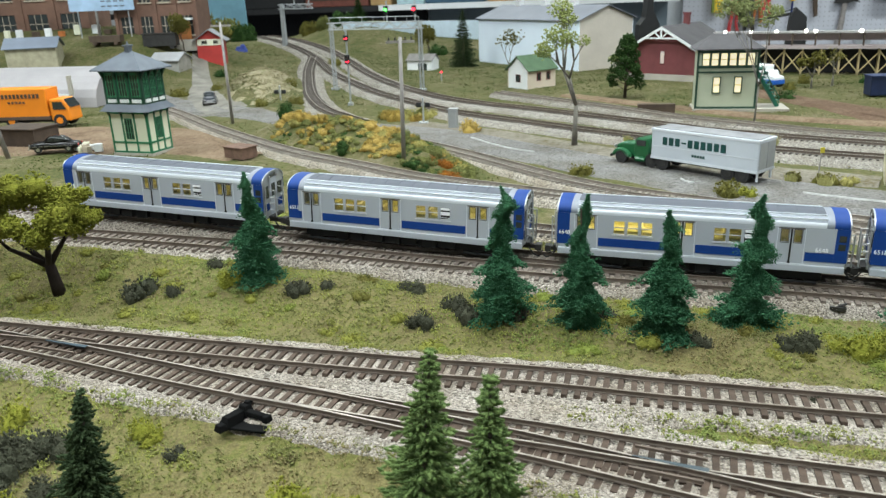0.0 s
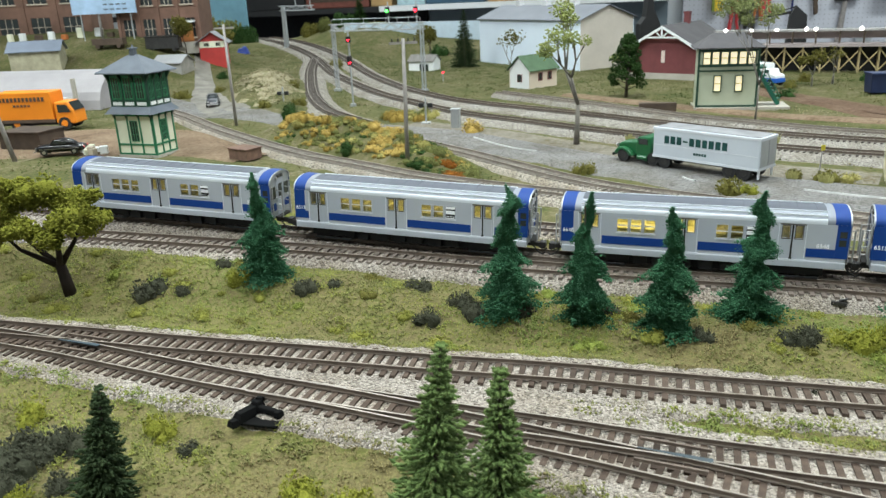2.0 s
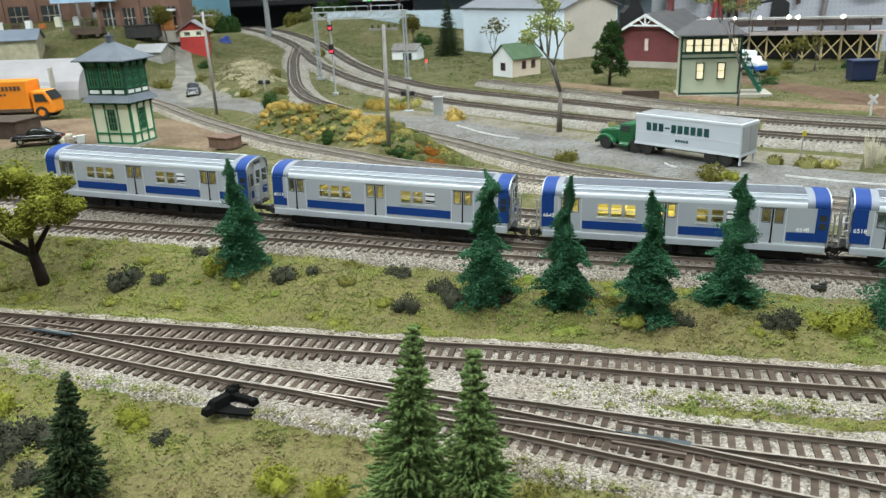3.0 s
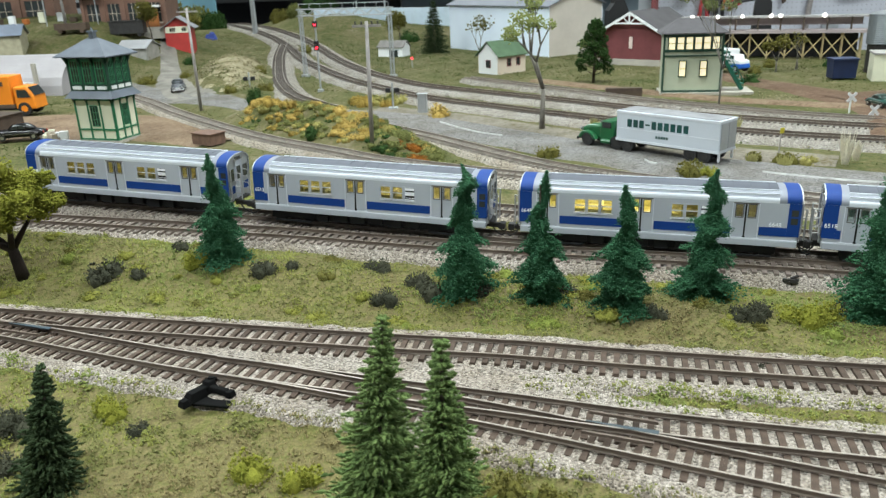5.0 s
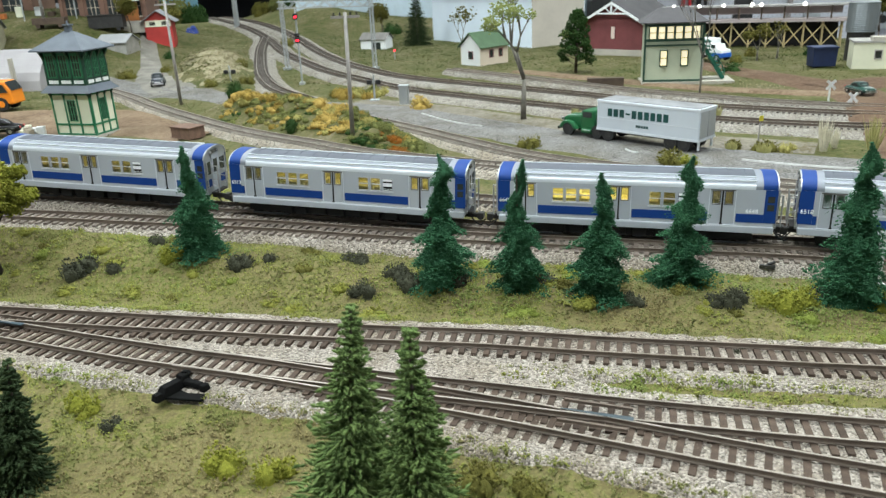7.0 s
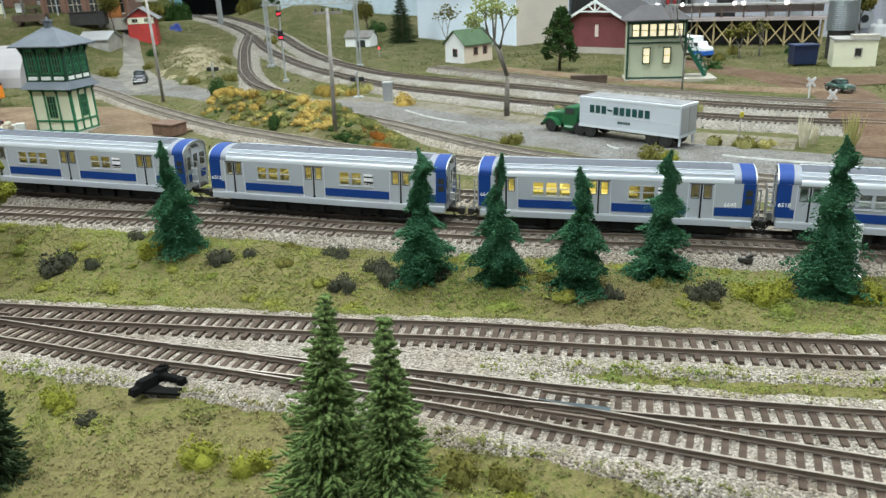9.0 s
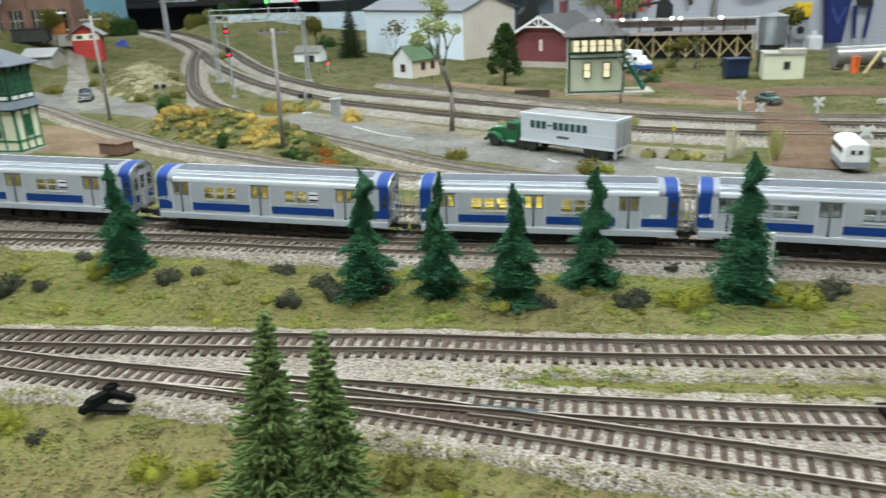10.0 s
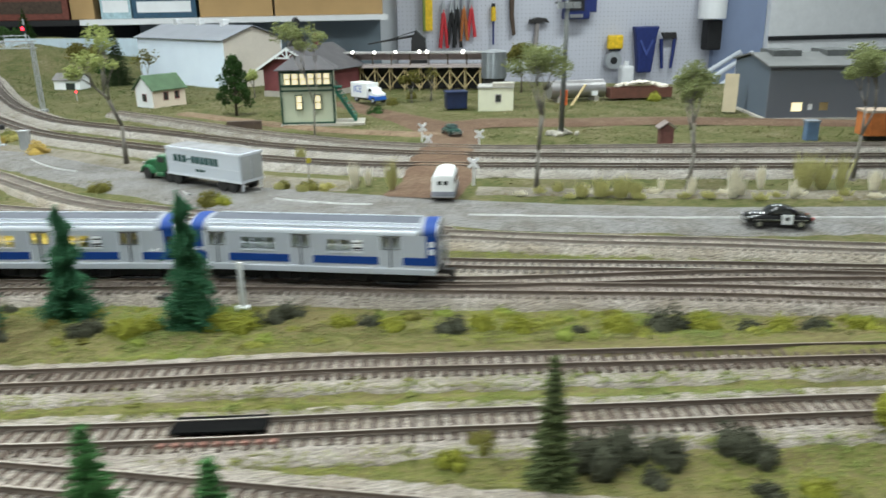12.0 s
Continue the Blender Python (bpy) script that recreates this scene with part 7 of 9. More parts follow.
part("lug", Build().box(0.0126, -0.0048, 0.0036, 0.0034, 0.0044, 0.0036, -40, 0, 0.85), PITCH_BLACK, mc, bevel=0.0006)
part("throw_bar", Build().box(0.0040, 0.0100, 0.0034, 0.0020, 0.0120, 0.0012, -18), PITCH_BLACK, mc)
mc.scale = (0.92, 0.92, 0.85)
BLUE_GREY = plain("blue_grey_plastic", (0.036, 0.056, 0.070), 0.5, 0, 0.15, 60.0, 600.0, 0.1)
for x, y, rz in ((0.1915, 0.3425, -17), (-0.095, 0.431, -14)):
    fg = thing("turnout_frog", x, y, RAIL - 0.0004, rz, "blue-grey plastic frog between the turnout rails", "turnout frog", "turnout frogs")
    part("frog", Build().add([(-0.014, -0.0003, 0), (0.013, -0.0012, 0), (0.013, 0.0012, 0), (-0.014, 0.0003, 0), (-0.014, -0.0003, 0.0005), (0.013, -0.0012, 0.0005), (0.013, 0.0012, 0.0005), (-0.014, 0.0003, 0.0005)],
                             [(3, 2, 1, 0), (4, 5, 6, 7), (0, 1, 5, 4), (1, 2, 6, 5), (2, 3, 7, 6), (3, 0, 4, 7)]), BLUE_GREY, fg)
    for s in (-1, 1):
        part("guard_rail", Build().box(-0.001, s * 0.0072, 0, 0.026, 0.0011, 0.0012), RUST, fg)
pt = thing("crossing_plate", 0.3555, 0.3255, RAIL - 0.0010, -7.5, "flat black crossing plate laid between the rails", "track plate")
part("plate", Build().box(0, 0.0, 0, 0.041, 0.0132, 0.0012), plain("matt_black", (0.006, 0.006, 0.006), 0.95, 0, 0.2, 60.0, 600.0, 0.1, 0.05), pt, bevel=0.0003)
RED_TIE = plain("red_ties", (0.25, 0.12, 0.092), 0.8, 0, 0.2, 200.0)
for k in range(9):
    part("tie_end", Build().box(-0.022 + k * 0.0058, -0.0118, -0.0014, 0.0028, 0.0052, 0.0014), RED_TIE, pt, "reddish tie end")
for x, y, rz in ((0.305, 0.497, -17),):
    gs = thing("ground_throw", x, y, ground_z(x, y) + 0.004, rz, "small dark ground throw beside the turnout", "switch stand")
    part("base", Build().box(0, 0, 0.001, 0.008, 0.004, 0.002), DARK_METAL, gs)
    part("lever", Build().rod((0, 0, 0.002), (0.004, 0, 0.004), 0.0008, n=6), DARK_METAL, gs)

# ---- billboard, crates, loop of wire, stump ----
bb_ = thing("billboard", -0.842, 1.855, 0.085, 3, "pale blue billboard with faint lettering on two thin posts", "billboard")
part("panel", Build().span(-0.077, 0.077, -0.001, 0.001, 0.070, 0.20), plain("sky_blue_sheet", (0.36, 0.50, 0.68), 0.7, 0, 0.2, 20.0, 100.0, 0.02), bb_)
for xx in (-0.060, 0.060):
    part("post", Build().rod((xx, 0.003, -0.02), (xx, 0.003, 0.12), 0.0014, n=6), STEEL, bb_)
for k in range(12):
    rn = random.Random(k)
    part("lettering", Build().span(0.0 + (k % 4) * 0.015, 0.010 + (k % 4) * 0.015, -0.0016, -0.0010, 0.078 + (k // 4) * 0.011, 0.081 + (k // 4) * 0.011), SLATE, bb_, "faint grey lettering block")
for i in range(9):
    rn = random.Random(40 + i)
    x, y = -0.395 + rn.uniform(-0.018, 0.018), 0.972 + rn.uniform(-0.012, 0.012)
    hh = rn.uniform(0.006, 0.012)
    cr_ = part("crate", Build().box(0, 0, hh / 2, rn.uniform(0.006, 0.010), 0.007, hh, rn.uniform(0, 90)), (WHITE, OFFWHITE, BRICK_TRIM)[i % 3], bevel=0.0006)
    cr_.matrix_basis = pose(x, y, ground_z(x, y) + 0.0028)
    tagged(cr_, "small pale crate stacked beside the black car", "crate", "pale crates")
for i in range(10):
    rn = random.Random(60 + i)
    x, y = -1.16 + i * 0.034 + rn.uniform(-0.008, 0.008), 1.875 + 0.14 * (i * 0.034 - 0.18) + rn.uniform(-0.012, 0.004)
    hh = rn.uniform(0.008, 0.024)
    cr_ = part("crate", Build().box(0, 0, hh / 2, rn.uniform(0.008, 0.020), 0.010, hh, rn.uniform(-20, 20)), (WHITE, RUSTY, OFFWHITE, WHITE, DARK_WOOD)[i % 5], bevel=0.0008)
    cr_.matrix_basis = pose(x, y, ground_z(x, y))
    tagged(cr_, "crate standing before the brick factory", "crate", "factory crates")
arc = np.array([(0.0175 * math.cos(a), 0.0175 * math.sin(a)) for a in np.linspace(math.pi, 0, 25)])
run = np.concatenate([[(-0.0175, -0.067 + 0.067 * k / 6) for k in range(6)], arc, [(0.0175, -0.067 * (k + 1) / 6) for k in range(6)]])
nrm = np.gradient(run, axis=0)
nrm = np.stack([-nrm[:, 1], nrm[:, 0]], 1) / np.linalg.norm(nrm, axis=1)[:, None]
wl = Build()
wl.add([(0.303 + p[0] + q[0] * 0.0010 * math.cos(a), 0.160 + 0.0010 * math.sin(a), 0.067 + p[1] + q[1] * 0.0010 * math.cos(a)) for p, q in zip(run, nrm) for a in np.linspace(0, 2 * math.pi, 9)[:-1]],
       [(k * 8 + a, k * 8 + (a + 1) % 8, (k + 1) * 8 + (a + 1) % 8, (k + 1) * 8 + a) for k in range(len(run) - 1) for a in range(8)])
tagged(part("wire_hoop", wl, BLACK, smooth=True), "hoop of thick black wire at the layout's edge", "wire")
sb = Build()
for i in range(30):
    rn = random.Random(i)
    sb.blob((rn.gauss(0, 0.0035), rn.gauss(0, 0.003), rn.uniform(0.0, 0.008)), rn.uniform(0.0012, 0.0026), i, 1)
so = part("stump", sb, plain("grey_stump", (0.20, 0.20, 0.20), 0.8, 0, 0.4, 300.0, 900.0, 0.5))
so.matrix_basis = pose(0.2165, 0.281, ground_z(0.2165, 0.281))
tagged(so, "small weathered grey stump on the grass", "stump", "", "stuff")

# ---- vehicles ----
def wheel(parent, x, y, r, w, name="wheel", hub=None):
    tyre = part(name, Build().rod((x, y - w / 2, r), (x, y + w / 2, r), r, n=18), RUBBER, parent, "black tyre")
    part("rim", Build().rod((x, y - w / 2 - 0.0003, r), (x, y + w / 2 + 0.0003, r), r * 0.52, n=14), hub or STEEL, tyre, "wheel rim")
    return tyre


def loft(stations, n=16, power=2.6):
    """A smooth hull through cross-sections (x, half width, z low, z high)."""
    b = Build()
    for x, hw, z0, z1 in stations:
        for i in range(n):
            a = 2 * math.pi * i / n
            c, s = math.cos(a), math.sin(a)
            b.v.append((x, hw * math.copysign(abs(c) ** (2 / power), c), (z0 + z1) / 2 + (z1 - z0) / 2 * math.copysign(abs(s) ** (2 / power), s)))
    m = len(stations)
    b.f = [(k * n + i, k * n + (i + 1) % n, (k + 1) * n + (i + 1) % n, (k + 1) * n + i) for k in range(m - 1) for i in range(n)]
    b.f += [tuple(range(n - 1, -1, -1)), tuple(range((m - 1) * n, m * n))]
    b.m = [0] * len(b.f)
    return b


def sedan(x, y, rz, L, W, H, mats, label, door=None, z=0.0, name="car"):
    """A rounded sedan of about 1950, its nose towards +x."""
    c = thing(name, x, y, z, rz, label, "car", "model cars")
    lower = [(-0.50, 0.30, 0.22, 0.42), (-0.47, 0.42, 0.18, 0.52), (-0.38, 0.48, 0.16, 0.60), (-0.20, 0.50, 0.15, 0.64), (0.05, 0.50, 0.15, 0.64), (0.22, 0.49, 0.15, 0.64), (0.38, 0.46, 0.16, 0.61), (0.46, 0.40, 0.18, 0.54), (0.50, 0.28, 0.22, 0.44)]
    body = part("body", loft([(u * L, w * W, a * H, b * H) for u, w, a, b in lower], 20, 3.2), mats, c, smooth=True)
    top = [(-0.34, 0.20, 0.52, 0.60), (-0.27, 0.34, 0.50, 0.78), (-0.17, 0.38, 0.50, 0.95), (-0.04, 0.40, 0.50, 1.0), (0.07, 0.39, 0.50, 0.97), (0.15, 0.36, 0.50, 0.82), (0.21, 0.28, 0.52, 0.64)]
    part("cabin", loft([(u * L, w * W, a * H, b * H) for u, w, a, b in top], 20, 3.0), mats, body, smooth=True)
    for s in (-1, 1):
        yy = s * W * 0.395
        part("side_window", Build().prism([(-0.17 * L, 0.67 * H), (-0.03 * L, 0.67 * H), (-0.03 * L, 0.88 * H), (-0.12 * L, 0.86 * H)], yy - 0.0004, yy + 0.0004, "y"), DARK_PANE, body, "dark side window")
        part("side_window", Build().prism([(-0.015 * L, 0.67 * H), (0.115 * L, 0.67 * H), (0.06 * L, 0.88 * H), (-0.015 * L, 0.88 * H)], yy - 0.0004, yy + 0.0004, "y"), DARK_PANE, body, "dark side window")
        part("side_trim", Build().span(-0.40 * L, 0.40 * L, s * W * 0.5 - 0.0002, s * W * 0.5 + 0.0002, 0.395 * H, 0.420 * H), CHROME, body, "thin chrome side trim")
        if door:
            part("door_panel", Build().wall(-0.185 * L, -0.02 * L, 0.20 * H, 0.66 * H, s * W * 0.501 - 0.0002, s * W * 0.501 + 0.0002, []), door, body, "white door with a dark badge")
            part("badge", Build().rod((-0.10 * L, s * W * 0.5, 0.46 * H), (-0.10 * L, s * (W * 0.5 + 0.0006), 0.46 * H), 0.09 * H, n=12), BLACK, body, "dark round badge")
        for xx in (-0.30, 0.31):
            wheel(c, xx * L, s * W * 0.44, H * 0.21, W * 0.14, hub=CHROME)
        for xx in (0.475, -0.485):
            part("headlight" if xx > 0 else "tail_light", Build().rod((xx * L, s * W * 0.33, H * 0.44), ((xx + 0.018 * (1 if xx > 0 else -1)) * L, s * W * 0.33, H * 0.44), H * 0.075, n=10), CHROME if xx > 0 else RED, body)
    for xx in (-0.505, 0.505):
        part("bumper", Build().box(xx * L, 0, H * 0.26, L * 0.022, W * 0.86, H * 0.09), CHROME, c, "chrome bumper", bevel=0.0004)
    part("grille", Build().box(0.495 * L, 0, H * 0.38, L * 0.016, W * 0.44, H * 0.12), CHROME, c, "chrome grille", bevel=0.0004)
    part("windscreen", Build().add([(0.100 * L, -W * 0.30, 0.93 * H), (0.100 * L, W * 0.30, 0.93 * H), (0.195 * L, W * 0.31, 0.69 * H), (0.195 * L, -W * 0.31, 0.69 * H)], [(0, 3, 2, 1)]), DARK_PANE, body, "dark windscreen")
    return c


BLACK_PAINT = plain("black_car_paint", (0.008, 0.008, 0.009), 0.2, 0, 0.1, 60.0, 600.0, 0.0)
police = sedan(0.772, 0.559, 163, 0.052, 0.020, 0.0175, BLACK_PAINT, "black and white police sedan parked on the road", WHITE, 0.0026)
sedan(-0.437, 0.972, 194, 0.058, 0.022, 0.0195, BLACK_PAINT, "black rounded sedan parked in the yard", None, 0.0024)
sedan(0.601, 1.055, -78, 0.040, 0.018, 0.0145, plain("dark_green_car", (0.012, 0.05, 0.04), 0.3), "dark green sedan on the dirt lane", None, 0.0034)
sedan(-0.400, 1.362, -70, 0.052, 0.022, 0.0215, plain("dark_blue_car", (0.02, 0.024, 0.035), 0.3), "dark car with a bright chrome front on the side street", None, 0.003)


def letter_bars(parent, x0, x1, z0, z1, y, n, mats, label, gap=0.25, hyphen=None):
    w = (x1 - x0) / n
    for k in range(n):
        a, b = x0 + w * k, x0 + w * (k + 1 - gap)
        za, zb = (z0, z1) if k != hyphen else (z0 + (z1 - z0) * 0.4, z0 + (z1 - z0) * 0.6)
        part("lettering", Build().span(a, b, y - 0.0002, y + 0.0002, za, zb), mats, parent, label)


# semi-trailer truck
TA = (0.2575, 0.8465)
TB = (0.3370, 0.7735)
ang = math.degrees(math.atan2(TB[1] - TA[1], TB[0] - TA[0]))
TL = math.hypot(TB[0] - TA[0], TB[1] - TA[1])
tk = thing("semi_truck", TA[0], TA[1], 0.0024, ang, "dark green tractor with a long silver box trailer on the road", "truck")
TRAILER = plain("trailer_silver", (0.56, 0.60, 0.66), 0.45, 0.15, 0.05, 25.0, 600.0, 0.05)
box_ = part("trailer_box", Build().span(0.0, TL, 0.0, 0.030, 0.0108, 0.0392), TRAILER, tk, "silver-grey box trailer", bevel=0.0008)
part("roof_rim", Build().span(-0.0003, TL + 0.0003, -0.0004, 0.0304, 0.0368, 0.0389), BRIGHT_SILVER, box_)
part("bottom_rim", Build().span(-0.0003, TL + 0.0003, -0.0005, 0.0305, 0.0100, 0.0122), BRIGHT_SILVER, box_)
part("side_rib", Build().span(0.001, TL - 0.001, -0.0003, 0.0, 0.0222, 0.0228), BRIGHT_SILVER, box_)
part("top_cover", Build().span(0.002, TL - 0.002, 0.002, 0.028, 0.0389, 0.0397), plain("trailer_top", (0.22, 0.22, 0.23), 0.7), box_, "dull grey trailer roof")
LETTER_GREEN = plain("letter_green", (0.006, 0.06, 0.055), 0.5)
letter_bars(box_, 0.0125, 0.0790, 0.0245, 0.0318, -0.0003, 10, LETTER_GREEN, "dark green block of lettering", 0.28, 3)
letter_bars(box_, 0.044, 0.058, 0.0165, 0.0188, -0.0003, 5, LETTER_GREEN, "small dark number block", 0.35)
part("rear_door", Build().span(TL, TL + 0.0005, 0.0015, 0.0145, 0.0130, 0.0362).span(TL, TL + 0.0005, 0.0155, 0.0285, 0.0130, 0.0362), STEEL, box_, "grey rear doors")
part("chassis", Build().span(-0.012, TL - 0.004, 0.008, 0.022, 0.0070, 0.0098), DARK_METAL, tk)
for yy in (0.002, 0.026):
    part("rear_bumper", Build().span(TL - 0.002, TL - 0.0005, yy, yy + 0.002, 0.0022, 0.0098), BRIGHT_SILVER, tk)
for xx in (0.0125, TL - 0.028, TL - 0.0142):
    for yy in (0.003, 0.027):
        wheel(tk, xx, yy, 0.0066, 0.005, hub=DARK_METAL)
CABX = 1.22  # length of the tractor against its first outline
cab = part("cab", Build().prism([(x * CABX, z) for x, z in [(-0.018, 0.0065), (-0.018, 0.0200), (-0.016, 0.0268), (-0.005, 0.0268), (-0.004, 0.0200), (-0.004, 0.0065)]], 0.003, 0.027, "y"), TRUCK_GREEN, tk, "dark green cab", bevel=0.0014)
for yy in (0.0028, 0.0272):
    part("side_window", Build().span(-0.0152 * CABX, -0.0068 * CABX, yy - 0.0003, yy + 0.0003, 0.0197, 0.0250), DARK_PANE, cab, "dark cab window")
part("windscreen", Build().span(-0.0178 * CABX, -0.0172 * CABX, 0.005, 0.025, 0.0195, 0.0250), DARK_PANE, cab, "dark windscreen")
hood = part("hood", Build().prism([(x * CABX, z) for x, z in [(-0.0365, 0.0065), (-0.0385, 0.0120), (-0.0380, 0.0165), (-0.034, 0.0192), (-0.026, 0.0204), (-0.018, 0.0208), (-0.018, 0.0065)]], 0.0075, 0.0225, "y"), TRUCK_GREEN, tk, "dark green rounded hood", bevel=0.0026)
grille = part("grille", Build().box(-0.0388 * CABX, 0.015, 0.0118, 0.0010, 0.010, 0.0085), DARK_METAL, hood)
for k in range(4):
    part("grille_bar", Build().box(-0.0388 * CABX - 0.0007, 0.015, 0.0088 + k * 0.0020, 0.0006, 0.0095, 0.0005), CHROME, grille)
part("bumper", Build().box(-0.0405 * CABX, 0.015, 0.0060, 0.0018, 0.024, 0.0030), DARK_METAL, tk, bevel=0.0004)
part("fuel_tank", Build().rod((-0.015 * CABX, 0.002, 0.0065), (-0.006 * CABX, 0.002, 0.0065), 0.0026, n=12), TRUCK_GREEN, tk)
for yy in (0.004, 0.026):
    part("fender", Build().prism([(x * CABX, z) for x, z in [(-0.0385, 0.0070), (-0.0372, 0.0112), (-0.0345, 0.0140), (-0.0300, 0.0148), (-0.0255, 0.0130), (-0.0225, 0.0098), (-0.0205, 0.0065), (-0.024, 0.0065), (-0.0265, 0.0105), (-0.030, 0.0122), (-0.0335, 0.0108), (-0.036, 0.0070)]], yy - 0.0032, yy + 0.0032, "y"), TRUCK_GREEN, hood, bevel=0.0010)
    part("headlight", Build().rod((-0.0372 * CABX, yy + (0.0035 if yy < 0.015 else -0.0035), 0.0150), (-0.0392 * CABX, yy + (0.0035 if yy < 0.015 else -0.0035), 0.0150), 0.0016, n=10), CHROME, hood)
    wheel(tk, -0.0295 * CABX, yy, 0.0066, 0.0045, hub=DARK_METAL)
    wheel(tk, -0.001, yy, 0.0066, 0.005, hub=DARK_METAL)

# orange delivery truck
ot = thing("box_truck", -0.581, 1.172, 0.0022, 2, "orange box truck with dark panel lettering in the yard", "truck")
ob_ = part("cargo_box", Build().span(-0.052, 0.016, -0.014, 0.014, 0.0115, 0.0455), ORANGE, ot, bevel=0.0010)
letter_bars(ob_, -0.046, 0.010, 0.0345, 0.0395, -0.0143, 12, DARK_WOOD, "small dark lettering block", 0.35)
letter_bars(ob_, -0.030, -0.008, 0.0285, 0.0310, -0.0143, 5, DARK_WOOD, "small dark lettering block", 0.35)
part("lower_rail", Build().span(-0.052, 0.017, -0.0145, 0.0145, 0.0090, 0.0130), DARK_WOOD, ot, "brown lower rail")
cb = part("cab", Build().prism([(0.018, 0.0070), (0.018, 0.0330), (0.034, 0.0330), (0.0405, 0.0220), (0.0415, 0.0070)], -0.013, 0.013, "y"), ORANGE, ot, bevel=0.0015)
for s in (-1, 1):
    part("side_window", Build().prism([(0.022, 0.0205), (0.022, 0.0295), (0.033, 0.0295), (0.0375, 0.0205)], s * 0.0132 - 0.0003, s * 0.0132 + 0.0003, "y"), DARK_PANE, cb, "dark cab window")
    for xx in (-0.030, 0.028):
        wheel(ot, xx, s * 0.011, 0.0075, 0.0055, hub=ORANGE)
part("windscreen", Build().add([(0.0345, -0.011, 0.0325), (0.0345, 0.011, 0.0325), (0.0405, 0.011, 0.0225), (0.0405, -0.011, 0.0225)], [(0, 3, 2, 1)]).turn(0, 0.0008, 0, 0), DARK_PANE, cb, "dark windscreen")
part("chassis", Build().span(-0.050, 0.038, -0.009, 0.009, 0.0055, 0.0088), BLACK, ot)
ot.scale = (1.28, 1.28, 1.22)

# white bus 
bs = thing("bus", 0.529, 0.7210, 0.0036, 74, "white bus with a grey lower body on the dirt road", "bus")
sec = [(-0.0125, 0.0045), (-0.0130, 0.0150), (-0.0125, 0.0260), (-0.0090, 0.0305), (0.0, 0.0318), (0.0090, 0.0305), (0.0125, 0.0260), (0.0130, 0.0150), (0.0125, 0.0045)]
bb = part("body", Build().prism(sec, -0.028, 0.028, "x"), plain("bus_white", (0.80, 0.81, 0.80), 0.4, 0, 0.04), bs, bevel=0.003)
part("lower_panel", Build().span(-0.0285, 0.0285, -0.0133, 0.0133, 0.0030, 0.0105), plain("bus_grey", (0.23, 0.24, 0.28), 0.5), bs, "grey lower body", bevel=0.001)
for s in (-0.0035, 0.0035):
    part("rear_window", Build().box(-0.0282, s, 0.0205, 0.0010, 0.0045, 0.0045), DARK_PANE, bb, "small dark rear window")
for s in (-1, 1):
    for k in range(4):
        part("side_window", Build().box(-0.019 + k * 0.0125, s * 0.0130, 0.0215, 0.0095, 0.0008, 0.0060), DARK_PANE, bb, "dark side window")
    for xx in (-0.016, 0.018):
        wheel(bs, xx, s * 0.0105, 0.0052, 0.004)
part("bumper", Build().box(-0.0290, 0, 0.0042, 0.0012, 0.0255, 0.0016), CHROME, bs, "bright rear bumper")
bs.scale = (0.82, 0.82, 0.80)

# small delivery truck with lettering
ic = thing("delivery_truck", 0.524, 1.432, 0.004, -58, "white delivery truck with a blue lower cab and blue lettering", "truck")
ib = part("cargo_box", Build().span(-0.040, 0.008, -0.0135, 0.0135, 0.0085, 0.0350), WHITE, ic, bevel=0.0008)
text_part("lettering", "ICE", 0.017, plain("letter_blue", (0.01, 0.09, 0.45), 0.5), ic, pose(-0.018, -0.0139, 0.0235, 90, 0, 0), "blue lettering")
icb = part("cab", Build().prism([(0.009, 0.0130), (0.009, 0.0270), (0.019, 0.0270), (0.022, 0.0200), (0.032, 0.0180), (0.033, 0.0130)], -0.011, 0.011, "y"), WHITE, ic, bevel=0.001)
part("lower_cab", Build().prism([(0.009, 0.0060), (0.009, 0.0130), (0.0335, 0.0130), (0.034, 0.0060)], -0.0115, 0.0115, "y"), plain("ice_blue", (0.015, 0.10, 0.42), 0.4), icb, "blue lower cab", bevel=0.001)
for s in (-1, 1):
    part("side_window", Build().span(0.0105, 0.0185, s * 0.0112 - 0.0003, s * 0.0112 + 0.0003, 0.0205, 0.0260), DARK_PANE, icb)
    for xx in (-0.026, 0.024):
        wheel(ic, xx, s * 0.0105, 0.0055, 0.0045)
part("chassis", Build().span(-0.038, 0.030, -0.008, 0.008, 0.0045, 0.0085), BLACK, ic)

# ---- yard things of the right-hand scenery ----
ph = thing("pump_house", 0.729, 1.309, 0, -16, "cream pump house with a flat roof and one small window", "building")
part("front_wall", Build().wall(-0.042, 0.042, -0.002, 0.042, -0.035, -0.033, [(0.0, 0.012, 0.017, 0.029)]), OFFWHITE, ph)
part("side_wall", Build().span(-0.042, -0.040, -0.033, 0.035, -0.002, 0.042), OFFWHITE, ph)
part("side_wall", Build().span(0.040, 0.042, -0.033, 0.035, -0.002, 0.042), OFFWHITE, ph)
part("back_wall", Build().span(-0.040, 0.040, 0.033, 0.035, -0.002, 0.042), OFFWHITE, ph)
part("window", Build().wall(-0.0015, 0.0135, 0.0155, 0.0305, -0.0362, -0.0348, [(0.0, 0.012, 0.017, 0.029)]), WOOD_POLE, ph, "framed window")
part("pane", Build().span(0.0, 0.012, -0.0338, -0.0334, 0.017, 0.029), DARK_PANE, ph)
